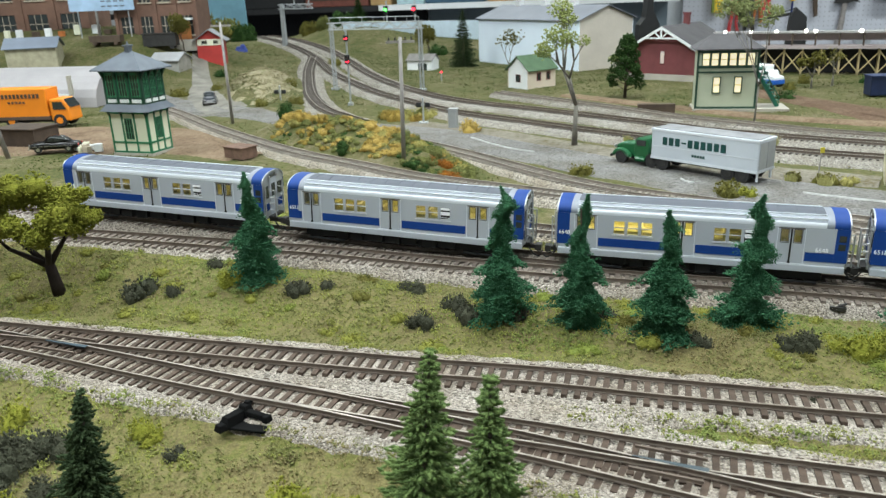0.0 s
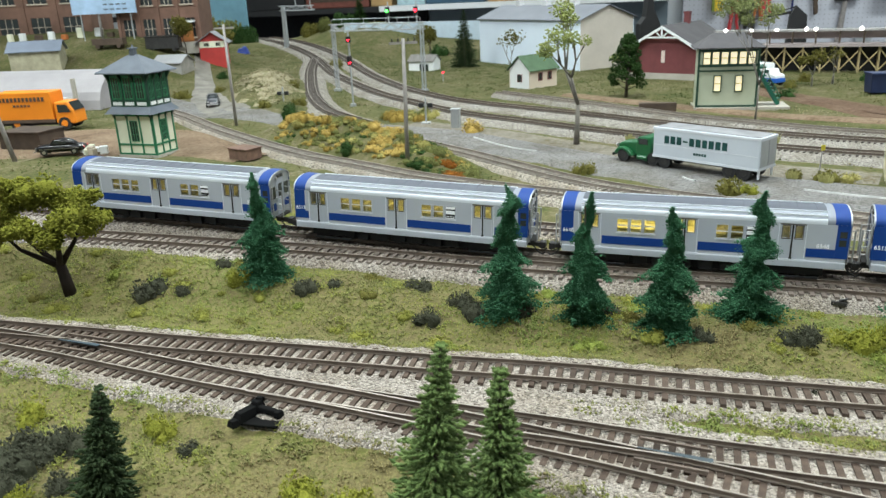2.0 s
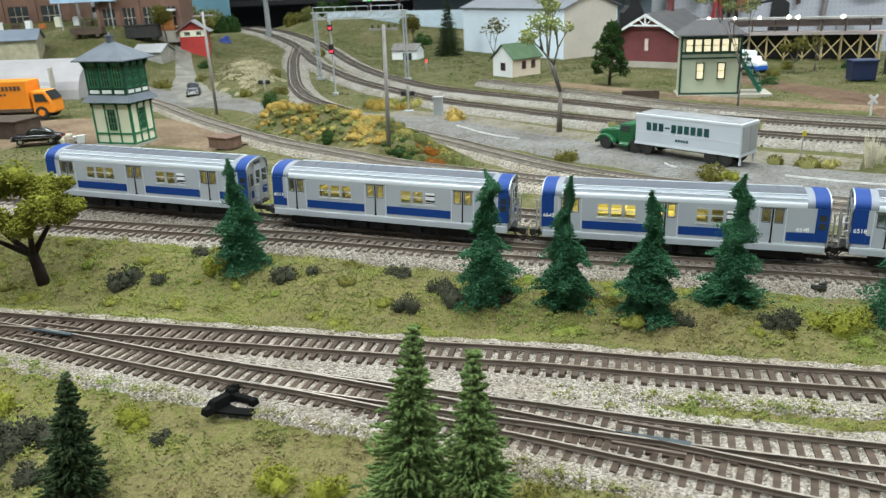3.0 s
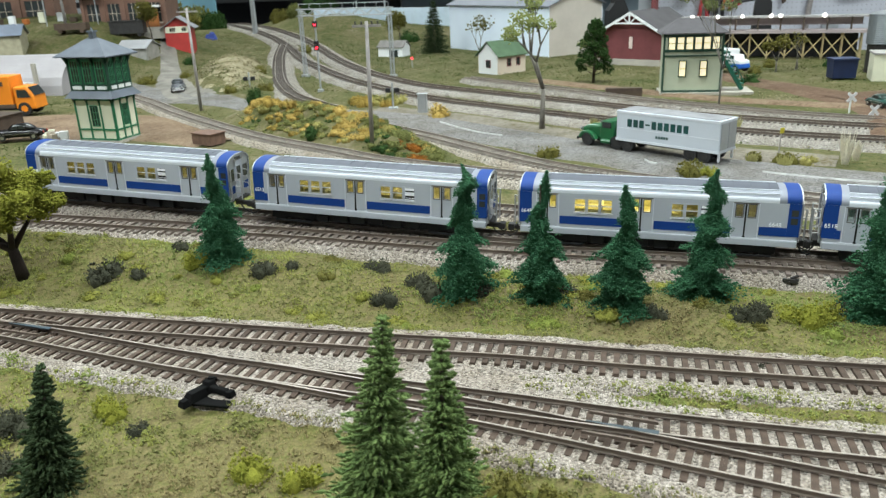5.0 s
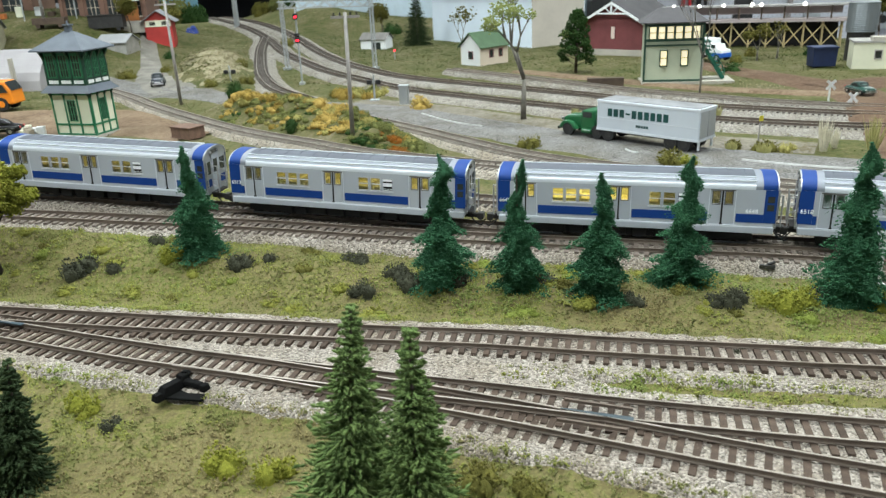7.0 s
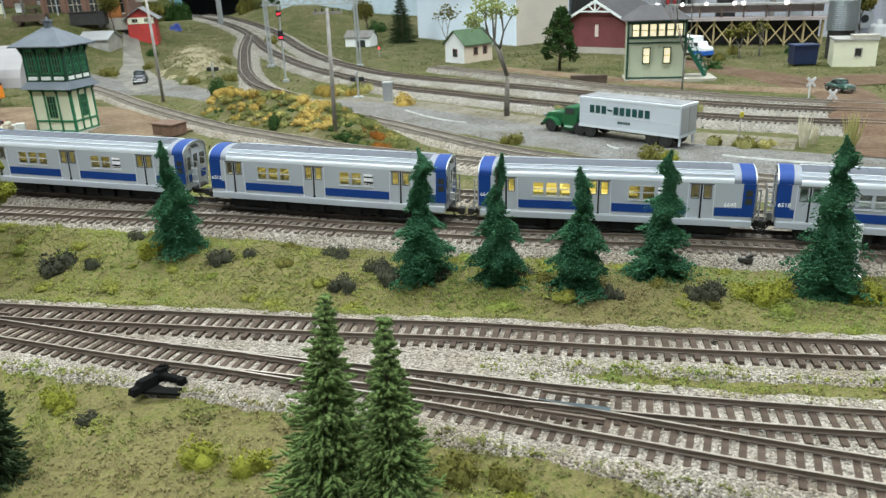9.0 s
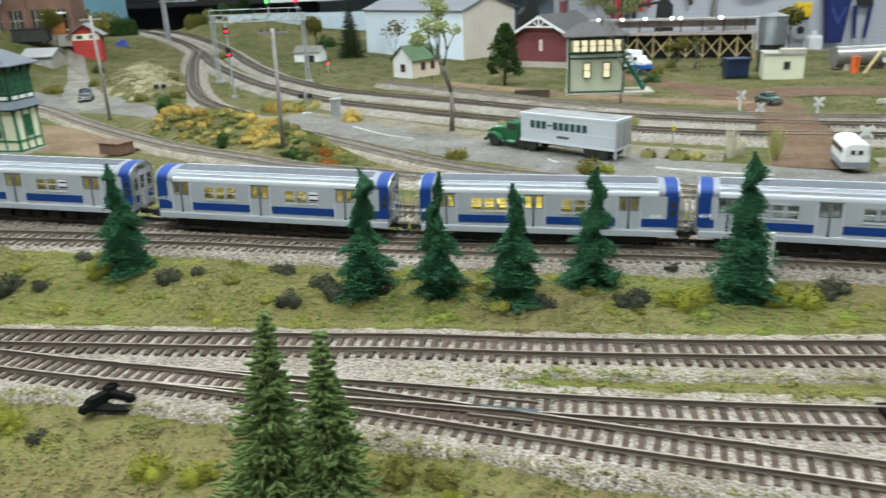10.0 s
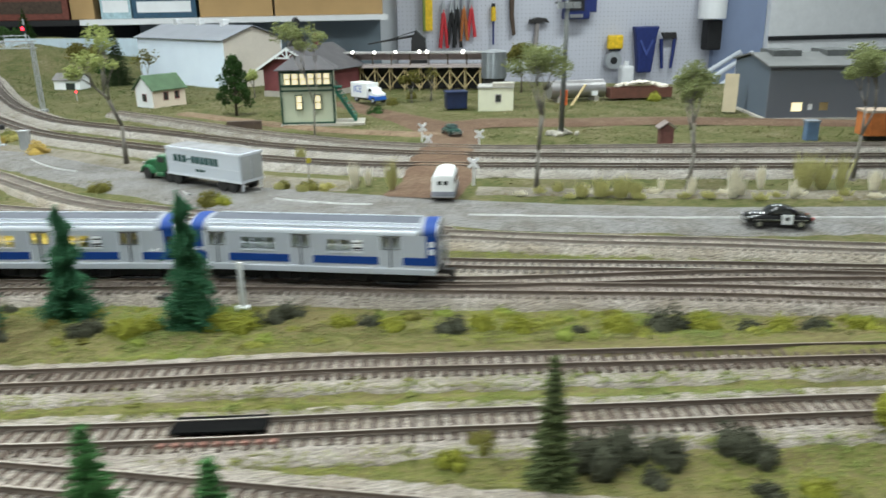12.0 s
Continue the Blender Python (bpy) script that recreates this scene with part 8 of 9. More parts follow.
part("roof", Build().span(-0.044, 0.044, -0.037, 0.037, 0.042, 0.0445), plain("flat_roof", (0.36, 0.35, 0.33), 0.8), ph, "flat grey roof")
part("roof_box", Build().span(-0.008, 0.044, -0.036, 0.0, 0.0445, 0.0505), CONCRETE, ph, "low roof box")
ph.scale = (0.70, 0.72, 0.90)
stk = thing("storage_tank", 0.746, 1.392, 0, 0, "upright silver corrugated storage tank", "tank")
tank = Build()
rings = [(0.0228 if k % 2 else 0.0224, 0.044 + 0.00152 * k) for k in range(31)]
tank.add([(r * math.cos(a * math.pi / 14), r * math.sin(a * math.pi / 14), z) for r, z in rings for a in range(28)],
         [(k * 28 + a, k * 28 + (a + 1) % 28, (k + 1) * 28 + (a + 1) % 28, (k + 1) * 28 + a) for k in range(30) for a in range(28)])
part("shell", tank, plain("tank_silver", (0.23, 0.25, 0.27), 0.35, 0.6, 0.06, 30.0, 500.0, 0.03), stk)
part("stand", Build().rod((0, 0, 0), (0, 0, 0.044), 0.020, n=20), DARK_METAL, stk)
part("lid", Build().rod((0, 0, 0.0896), (0, 0, 0.094), 0.0234, 0.010, n=28), plain("tank_lid", (0.20, 0.21, 0.22), 0.6), stk)
dm = thing("skip_container", 0.661, 1.322, 0, 0, "dark blue open skip beside the pump house", "container")
part("tub", Build().box(0, 0, 0.016, 0.034, 0.026, 0.028, 0, 0, 1.06), plain("skip_blue", (0.009, 0.019, 0.065), 0.5), dm, bevel=0.001)
part("rim", Build().box(0, 0, 0.0305, 0.038, 0.030, 0.002), plain("skip_rim", (0.012, 0.025, 0.08), 0.5), dm)
ht = thing("fuel_tank", 0.895, 1.372, 0, 2, "horizontal steel fuel tank on cradles", "tank")
part("shell", Build().rod((-0.052, 0, 0.021), (0.052, 0, 0.021), 0.0165, n=24), plain("dull_steel", (0.34, 0.33, 0.33), 0.35, 0.6, 0.1, 30.0, 500.0, 0.03), ht)
part("cradle", Build().box(-0.035, 0, 0.004, 0.008, 0.03, 0.010), CONCRETE, ht)
part("cradle", Build().box(0.035, 0, 0.004, 0.008, 0.03, 0.010), CONCRETE, ht)
part("placard", Build().box(0.030, -0.0168, 0.014, 0.012, 0.0006, 0.008), WHITE, ht)
bl = thing("oil_drum", 0.855, 1.322, 0, 0, "upright orange drum by the fuel tank", "drum")
part("drum", Build().rod((0, 0, 0), (0, 0, 0.026), 0.0065, n=16), plain("drum_orange", (0.72, 0.14, 0.03), 0.5), bl)
rp = thing("ramp", 0.878, 1.315, 0, 20, "leaning yellow conveyor ramp", "ramp")
part("belt", Build().add([(-0.014, -0.003, 0.0), (-0.014, 0.003, 0.0), (0.016, 0.003, 0.034), (0.016, -0.003, 0.034), (-0.012, -0.003, 0.0), (-0.012, 0.003, 0.0), (0.018, 0.003, 0.034), (0.018, -0.003, 0.034)], [(0, 1, 2, 3), (7, 6, 5, 4), (0, 3, 7, 4), (1, 5, 6, 2), (0, 4, 5, 1), (3, 2, 6, 7)]), RAW_WOOD, rp)
gd = thing("gondola_load", 1.012, 1.360, 0, -3, "brown gondola filled with a pale heap", "freight car")
part("hull", Build().wall(-0.056, 0.056, 0.004, 0.022, -0.016, -0.014, []).wall(-0.056, 0.056, 0.004, 0.022, 0.014, 0.016, []).span(-0.056, 0.056, -0.014, 0.014, 0.004, 0.008).span(-0.058, -0.056, -0.016, 0.016, 0.004, 0.022).span(0.056, 0.058, -0.016, 0.016, 0.004, 0.022), plain("gondola_brown", (0.12, 0.045, 0.03), 0.7), gd)
hp = Build()
for k in range(24):
    rn = random.Random(k)
    u = rn.uniform(-1, 1)
    hp.blob((u * 0.048, rn.uniform(-0.008, 0.008), 0.022 + 0.008 * (1 - u * u)), rn.uniform(0.005, 0.008), k, 1, (1.4, 1, 0.6))
part("load", hp, plain("pale_load", (0.62, 0.57, 0.48), 0.9, 0, 0.1, 60.0, 600.0, 0.3), gd, "pale heaped load")
oh = thing("outhouse", 0.847, 0.912, ground_z(0.847, 0.912), -12, "tiny red-brown outhouse with a weathered grey gable roof", "building")
part("walls", Build().prism([(-0.008, 0.0), (0.008, 0.0), (0.008, 0.024), (0.0, 0.030), (-0.008, 0.024)], -0.008, 0.008, "y"), plain("outhouse_red", (0.15, 0.06, 0.05), 0.8), oh)
ro = Build()
for s in (-1, 1):
    ro.add([(0, -0.0105, 0.0312), (0, 0.0105, 0.0312), (s * 0.0115, 0.0105, 0.0232), (s * 0.0115, -0.0105, 0.0232), (0, -0.0105, 0.0325), (0, 0.0105, 0.0325), (s * 0.0115, 0.0105, 0.0245), (s * 0.0115, -0.0105, 0.0245)], [(0, 1, 2, 3), (7, 6, 5, 4), (0, 3, 7, 4), (1, 5, 6, 2), (2, 6, 7, 3), (0, 4, 5, 1)])
part("roof", ro, plain("weathered_shingle", (0.21, 0.17, 0.155), 0.8), oh)
part("door", Build().span(-0.0045, 0.0045, -0.0086, -0.0081, 0.001, 0.020), plain("outhouse_door", (0.19, 0.08, 0.065), 0.8), oh)
bx = thing("blue_cabinet", 1.045, 0.905, 0, -12, "small blue lidded cabinet by the lane", "cabinet")
part("case", Build().box(0, 0, 0.012, 0.015, 0.013, 0.024), plain("cabinet_blue", (0.10, 0.17, 0.28), 0.5), bx, bevel=0.0006)
part("lid", Build().box(0, 0, 0.025, 0.017, 0.015, 0.002), plain("cabinet_lid", (0.18, 0.22, 0.27), 0.5), bx)

# grey works building
gw = thing("works_building", 1.086, 1.070, 0, -13, "long dark grey works building with a ribbed roof and lit windows", "building")
WGREY = plain("works_grey", (0.115, 0.125, 0.145), 0.7, 0, 0.06, 8.0, 400.0, 0.1)
gh = [(0.036, 0.052, 0.013, 0.026), (0.060, 0.067, 0.015, 0.024), (0.077, 0.090, 0.014, 0.026)]
fw = part("front_wall", Build().wall(0, 0.60, 0, 0.078, 0, 0.002, gh), WGREY, gw)
part("left_wall", Build().span(0, 0.002, 0.002, 0.16, 0, 0.078), plain("works_blue_grey", (0.09, 0.115, 0.15), 0.7, 0, 0.06, 8.0, 400.0, 0.1), gw)
part("gable", Build().prism([(0.0, 0.078), (0.16, 0.078), (0.08, 0.0912)], 0.0, 0.002, "x"), bpy.data.materials["works_blue_grey"], gw)
part("rear_wall", Build().span(0.002, 0.60, 0.158, 0.16, 0, 0.078), WGREY, gw)
part("right_wall", Build().span(0.598, 0.60, 0.002, 0.158, 0, 0.078), WGREY, gw)
part("roof", Build().prism([(-0.006, 0.078), (0.08, 0.092), (0.166, 0.078), (0.166, 0.0805), (0.08, 0.0945), (-0.006, 0.0805)], -0.005, 0.605, "x"), plain("works_roof", (0.122, 0.125, 0.124), 0.8, 0, 0.15, 30.0, 400.0, 0.2), gw, "ribbed grey roof")
for k in range(7):
    part("roof_monitor", Build().span(0.02 + k * 0.08, 0.062 + k * 0.08, 0.05, 0.11, 0.089, 0.0985), plain("monitor_grey", (0.085, 0.09, 0.09), 0.8) if k == 0 else bpy.data.materials["monitor_grey"], gw, "low roof monitor")
for i, q in enumerate(gh):
    part("window", Build().span(q[0], q[1], 0.0006, 0.001, q[2], q[3]), LAMP_WARM if i == 0 else WHITE if i == 1 else plain("amber_pane", (0.30, 0.22, 0.10), 0.3), fw, "window pane")
part("foundation", Build().span(-0.004, 0.604, -0.004, 0.164, -0.004, 0.003), CONCRETE, gw)
# added panel; its pale tan stands in for a lit wall inside a doorway
bd = part("lit_doorway_panel", Build().box(0, 0, 0.032, 0.021, 0.002, 0.060), plain("lit_wall_tan", (0.48, 0.40, 0.27), 0.7, 0, 0.1, 30.0))
bd.matrix_basis = pose(1.072, 1.150, 0.0, -8, 0, -35)
tagged(bd, "tan panel standing in for a lit doorway wall of the grey building", "board")
orc = thing("tank_wagon", 1.165, 0.875, 0, -14, "orange freight wagon on the siding", "freight car")
part("body", Build().box(0, 0, 0.022, 0.125, 0.030, 0.030), RUSTY, orc, bevel=0.001)
part("roof", Build().box(0, 0, 0.038, 0.128, 0.032, 0.003), plain("wagon_roof", (0.35, 0.27, 0.20), 0.7), orc)
part("underframe", Build().box(0, 0, 0.0045, 0.115, 0.02, 0.006), DARK_METAL, orc)
for k in range(9):
    part("side_rib", Build().box(-0.056 + k * 0.014, -0.0155, 0.022, 0.0014, 0.0012, 0.028), RUSTY, orc)
part("brake_stand", Build().rod((0.03, -0.01, 0.039), (0.03, -0.01, 0.060), 0.0015, n=6), DARK_METAL, orc)

# ---- timber coal trestle with lamps ----
T0, T1 = Vector((0.500, 1.690, 0)), Vector((0.800, 1.590, 0))
tdir = (T1 - T0).normalized()
tr = thing("coal_trestle", T0[0], T0[1], 0, math.degrees(math.atan2(tdir[1], tdir[0])), "timber coal trestle with a pinkish deck and small lamps", "trestle")
tl = (T1 - T0).length
PINK_DECK = plain("pinkish_deck", (0.35, 0.295, 0.29), 0.8, 0, 0.12, 20.0, 400.0, 0.2)
for k in range(11):
    xx = tl * k / 10
    bent = Build()
    for yy in (-0.012, 0.012):
        bent.rod((xx, yy * 1.3, 0), (xx, yy, 0.044), 0.0015, n=6)
    part("bent", bent.box(xx, 0, 0.045, 0.003, 0.034, 0.003), RAW_WOOD, tr)
    if k < 10:
        part("cross_brace", Build().rod((xx, -0.0135, 0.004), (xx + tl / 10, -0.0135, 0.042), 0.0012, n=5).rod((xx + tl / 10, -0.0142, 0.004), (xx, -0.0142, 0.042), 0.0012, n=5), RAW_WOOD, tr)
part("deck", Build().span(-0.01, tl + 0.01, -0.020, 0.020, 0.0465, 0.052), PINK_DECK, tr)
part("coal_bin", Build().span(0.004, tl - 0.004, 0.016, 0.019, 0.0, 0.046), BLACK, tr, "dark boarded bin wall")
part("upper_wall", Build().wall(0, tl, 0.060, 0.074, 0.008, 0.010, []), PINK_DECK, tr)
part("upper_beam", Build().span(-0.01, tl + 0.01, -0.012, 0.014, 0.074, 0.0775), plain("grey_beam", (0.34, 0.325, 0.32), 0.8), tr)
for k in range(8):
    xx = tl * (k + 0.5) / 8
    part("post", Build().rod((xx, -0.010, 0.052), (xx, -0.010, 0.074), 0.0016, n=6), DARK_WOOD, tr)
for k, xx in enumerate((0.020, 0.066, 0.110, 0.160, 0.176, 0.250)):
    lp = part("lamp", Build().rod((xx, -0.015, 0.0765), (xx, -0.022, 0.0800), 0.0006, n=5), DARK_METAL, tr)
    part("bulb", Build().blob((xx, -0.022, 0.0785), 0.0040, k, 1), LAMP_WHITE, lp, "glowing lamp bulb")
cr = thing("crane", 0.655, 1.72, 0, -12, "black crane with a long lattice boom behind the trestle", "crane")
part("house", Build().prism([(-0.016, 0.0), (0.026, 0.0), (0.020, 0.100), (0.0, 0.118), (-0.010, 0.100)], -0.014, 0.014, "y"), BLACK, cr)
part("boom", Build().rod((-0.005, 0, 0.106), (-0.105, 0, 0.090), 0.003, 0.0016, n=6).rod((0.0, 0, 0.116), (-0.06, 0, 0.098), 0.0012, n=5), BLACK, cr)
ct = thing("coaling_tower", 0.40, 1.90, 0, 10, "black narrow coaling tower behind the station", "tower")
part("tower", Build().prism([(-0.024, 0.0), (0.024, 0.0), (0.022, 0.085), (0.008, 0.115), (0.006, 0.140), (0.0, 0.146), (-0.006, 0.140), (-0.010, 0.100), (-0.022, 0.085)], -0.016, 0.016, "y"), BLACK, ct)
lw = Build().box(0, 0, 0.008, 0.050, 0.010, 0.012)
lo_ = part("log_pile", lw, DARK_WOOD)
lo_.matrix_basis = pose(0.315, 1.19, 0.0, 0, 0, -4)
tagged(lo_, "dark stacked ties beside the path", "timber stack")
bn = part("timber_box", Build().box(0, 0, 0.006, 0.030, 0.022, 0.012).box(0, 0, 0.0125, 0.032, 0.024, 0.0012), plain("rusty_planks", (0.15, 0.085, 0.06), 0.85, 0, 0.35, 120.0, 700.0, 0.4))
bn.matrix_basis = pose(-0.186, 0.928, 0.001, 0, 0, -28)
tagged(bn, "low brown timber box beside the track", "box")
ld = part("loading_dock", Build().box(0, 0, 0.011, 0.062, 0.045, 0.022).box(0, 0, 0.0228, 0.066, 0.049, 0.0015), DARK_WOOD)
ld.matrix_basis = pose(-0.512, 1.028, 0.001, 0, 0, -8)
tagged(ld, "brown wooden loading dock in the yard", "platform")
tp = part("tarpaulin", Build().box(0, 0, 0.008, 0.034, 0.022, 0.016, 10, 0, 0.7).box(0.006, -0.004, 0.018, 0.016, 0.014, 0.008, 30, 0, 0.6), plain("tarpaulin_blue", (0.02, 0.05, 0.28), 0.6, 0, 0.2, 60.0), bevel=0.002)
tp.matrix_basis = pose(-0.668, 2.25, ground_z(-0.668, 2.25))
tagged(tp, "blue tarpaulin over a heap behind the red house", "tarpaulin")

# ---- workshop behind the layout ----
def peg_material():
    m, t, p = tree_of("perforated_board")
    co = t.nodes.new("ShaderNodeTexCoord").outputs["Object"]
    sc = t.nodes.new("ShaderNodeVectorMath")
    sc.operation = "SCALE"
    sc.inputs[3].default_value = 40.0
    fr = t.nodes.new("ShaderNodeVectorMath")
    fr.operation = "FRACTION"
    of = t.nodes.new("ShaderNodeVectorMath")
    of.operation = "SUBTRACT"
    of.inputs[1].default_value = (0.5, 0.5, 0.5)
    fl = t.nodes.new("ShaderNodeVectorMath")
    fl.operation = "MULTIPLY"
    fl.inputs[1].default_value = (1, 0, 1)
    ln = t.nodes.new("ShaderNodeVectorMath")
    ln.operation = "LENGTH"
    for a, b in ((co, sc.inputs[0]), (sc.outputs[0], fr.inputs[0]), (fr.outputs[0], of.inputs[0]), (of.outputs[0], fl.inputs[0]), (fl.outputs[0], ln.inputs[0])):
        t.links.new(a, b)
    t.links.new(ramp_of(t, [(0.08, (0.28, 0.28, 0.31)), (0.15, (0.52, 0.53, 0.59))], ln.outputs["Value"]), p.inputs["Base Color"])
    p.inputs["Roughness"].default_value = 0.6
    return m


pb = part("pegboard", Build().span(-1.17, 1.17, -0.02, 0.0, -0.45, 1.0), peg_material())
pb.matrix_basis = pose(2.16, 4.70, 0)
tagged(pb, "white perforated tool board on the workshop wall", "pegboard", "", "structure")
tagged(part("white_panel", Build().span(3.35, 4.48, 4.60, 4.66, -0.36, 1.2), WHITE), "large white panel leaning on the workshop wall", "panel", "", "structure")
tagged(part("panel_strip", Build().span(3.35, 4.48, 4.585, 4.60, -0.105, -0.078), BLACK), "thin black strip across the white panel", "strip", "", "structure")
# added sheet: the wall in shadow, its shade painted as blue-grey
tagged(part("shaded_wall_sheet", Build().span(3.00, 3.345, 4.64, 4.68, -0.40, 1.0), plain("wall_shade_blue", (0.25, 0.31, 0.46), 0.6, 0, 0.06, 4.0, 200.0, 0.03)), "blue-grey sheet painted as shaded wall beside the tool board", "board", "", "structure")
YF = 4.655
TOOL_RED = plain("tool_red", (0.55, 0.03, 0.04), 0.5)
TOOL_BLUE = plain("tool_blue", (0.012, 0.025, 0.14), 0.5)
TOOL_YELLOW = plain("tool_yellow", (0.80, 0.52, 0.02), 0.5)


def hang(name, x, z, label, category):
    return thing(name, x, YF, z, 0, label, category, "tools on the board")


h = hang("hammer", 1.84, 0.0, "claw hammer hanging on the tool board", "hammer")
part("head", Build().prism([(-0.055, 0.03), (-0.05, 0.055), (0.0, 0.065), (0.05, 0.06), (0.075, 0.03), (0.04, 0.04), (0.012, 0.03)], -0.015, 0.015, "y"), DARK_METAL, h, bevel=0.003)
part("handle", Build().rod((0, 0, 0.045), (-0.02, 0, -0.22), 0.013, 0.017, 10), WOOD_POLE, h)
for x, z, mt, ln in ((1.262, 0.10, TOOL_RED, 0.20), (1.31, 0.10, BLACK, 0.18), (1.385, 0.12, RUSTY, 0.18), (1.43, 0.12, TOOL_RED, 0.16), (1.345, 0.12, BLACK, 0.22)):
    h = hang("pliers", x, z, "pliers with coloured grips hanging on the tool board", "pliers")
    for s in (-1, 1):
        part("grip", Build().rod((0, 0, 0.02), (s * 0.022, 0, -ln), 0.009, 0.011, 8), mt, h)
    part("jaw", Build().prism([(-0.014, 0.0), (0.014, 0.0), (0.006, 0.07), (-0.006, 0.07)], -0.008, 0.008, "y"), STEEL, h)
h = hang("spirit_level", 1.172, 0.22, "yellow and green spirit level hanging upright", "level")
part("bar", Build().span(-0.022, 0.022, -0.02, 0.0, -0.22, 0.25), TOOL_YELLOW, h, bevel=0.003)
part("edge", Build().span(-0.035, -0.022, -0.02, 0.0, -0.22, 0.25), plain("level_green", (0.20, 0.26, 0.04), 0.5), h)
h = hang("utility_knife", 1.68, 0.10, "dark utility knife hanging on the tool board", "knife")
part("handle", Build().prism([(-0.016, 0.12), (0.014, 0.12), (0.010, -0.02), (0.022, -0.13), (0.004, -0.14), (-0.014, -0.02)], -0.01, 0.01, "y"), DARK_WOOD, h, bevel=0.003)
h = hang("screwdriver", 1.565, 0.07, "screwdriver with a yellow and black grip", "screwdriver")
part("grip", Build().rod((0, 0, 0.06), (0, 0, -0.02), 0.014, 0.016, 10), TOOL_YELLOW, h)
part("blade", Build().rod((0, 0, -0.02), (0, 0, -0.16), 0.006, n=8), TOOL_BLUE, h)
part("cap", Build().rod((0, 0, 0.06), (0, 0, 0.08), 0.012, n=10), BLACK, h)
h = hang("power_tool", 2.07, 0.13, "blue and black power tool hanging on the board", "power tool")
part("body", Build().box(0, -0.03, 0.02, 0.16, 0.06, 0.20).box(0.09, -0.03, 0.04, 0.07, 0.05, 0.16), TOOL_BLUE, h, bevel=0.008)
part("face", Build().box(-0.01, -0.064, 0.03, 0.10, 0.008, 0.12), BLACK, h)
part("badge", Build().box(-0.01, -0.07, -0.06, 0.08, 0.006, 0.02), CHROME, h)
h = hang("tape_case", 2.335, -0.09, "yellow tape case hanging on the board", "tape")
part("case", Build().box(0, -0.02, 0, 0.10, 0.04, 0.085), TOOL_YELLOW, h, bevel=0.012)
part("foot", Build().box(0, -0.02, -0.048, 0.07, 0.03, 0.012), BLACK, h, bevel=0.003)
h = hang("saw_guard", 2.53, -0.13, "large dark blue clamp hanging on the board", "clamp")
part("body", Build().prism([(-0.085, 0.13), (0.085, 0.13), (0.07, 0.07), (0.045, -0.15), (-0.045, -0.15), (-0.07, 0.07)], -0.05, 0.0, "y"), TOOL_BLUE, h, bevel=0.01)
part("chevron", Build().prism([(-0.05, 0.05), (0.0, -0.05), (0.05, 0.05), (0.035, 0.05), (0.0, -0.02), (-0.035, 0.05)], -0.056, -0.051, "y"), plain("chevron_blue", (0.05, 0.08, 0.28), 0.5), h)
h = hang("side_cutter", 2.69, -0.12, "dark pincers hanging on the board", "pincers")
part("jaw", Build().prism([(-0.05, 0.08), (0.05, 0.08), (0.06, 0.03), (0.03, 0.04), (-0.03, 0.04)], -0.02, 0.0, "y"), DARK_METAL, h, bevel=0.004)
for s in (-1, 1):
    part("grip", Build().rod((s * 0.045, -0.01, 0.04), (s * 0.03, -0.01, -0.14), 0.012, 0.010, 8), TOOL_BLUE, h)
h = hang("tape_roll", 2.325, -0.20, "grey roll of tape hanging on the board", "tape")
part("roll", Build().rod((0, 0, 0), (0, -0.04, 0), 0.052, n=24), STEEL, h)
part("core", Build().rod((0, -0.0405, 0), (0, -0.043, 0), 0.022, n=18), BLACK, h)
h = hang("plastic_jug", 2.40, -0.30, "white plastic jug below the tool board", "jug")
part("body", Build().box(0, -0.06, 0, 0.08, 0.08, 0.14), WHITE, h, bevel=0.015)
part("cap", Build().rod((0, -0.06, 0.07), (0, -0.06, 0.095), 0.016, n=12), WHITE, h)
h = hang("paper_roll", 2.93, 0.14, "white paper roll hanging over a black holder", "paper roll")
part("roll", Build().rod((0, -0.09, 0.20), (0, -0.09, -0.10), 0.085, n=24), WHITE, h)
part("holder", Build().box(0.02, -0.07, -0.20, 0.10, 0.08, 0.18), BLACK, h, bevel=0.01)
h = hang("round_gear", 1.95, -0.16, "small dark wheel hanging on the board", "wheel")
part("disc", Build().rod((0, 0, 0), (0, -0.02, 0), 0.045, n=16), STEEL, h)
h = hang("cable_coil", 1.98, 0.55, "blue coil of cable hanging on the board", "cable")
part("coil", Build().rod((0, 0, 0.0), (0, -0.04, 0.0), 0.10, n=24), TOOL_BLUE, h)
tr2 = thing("folding_stand", 2.75, 4.2, -0.45, 12, "pale metal folding stand behind the layout", "stand")
for a, b in (((-0.36, 0, 0.0), (0.30, 0, 0.30)), ((-0.30, 0, -0.05), (0.34, 0, 0.24)), ((-0.36, 0.1, 0.0), (0.30, 0.1, 0.30)), ((0.30, 0, 0.30), (0.10, 0, -0.5)), ((0.30, 0.1, 0.30), (0.22, 0.1, -0.5))):
    part("tube", Build().rod(a, b, 0.014, n=8), BRIGHT_SILVER, tr2)

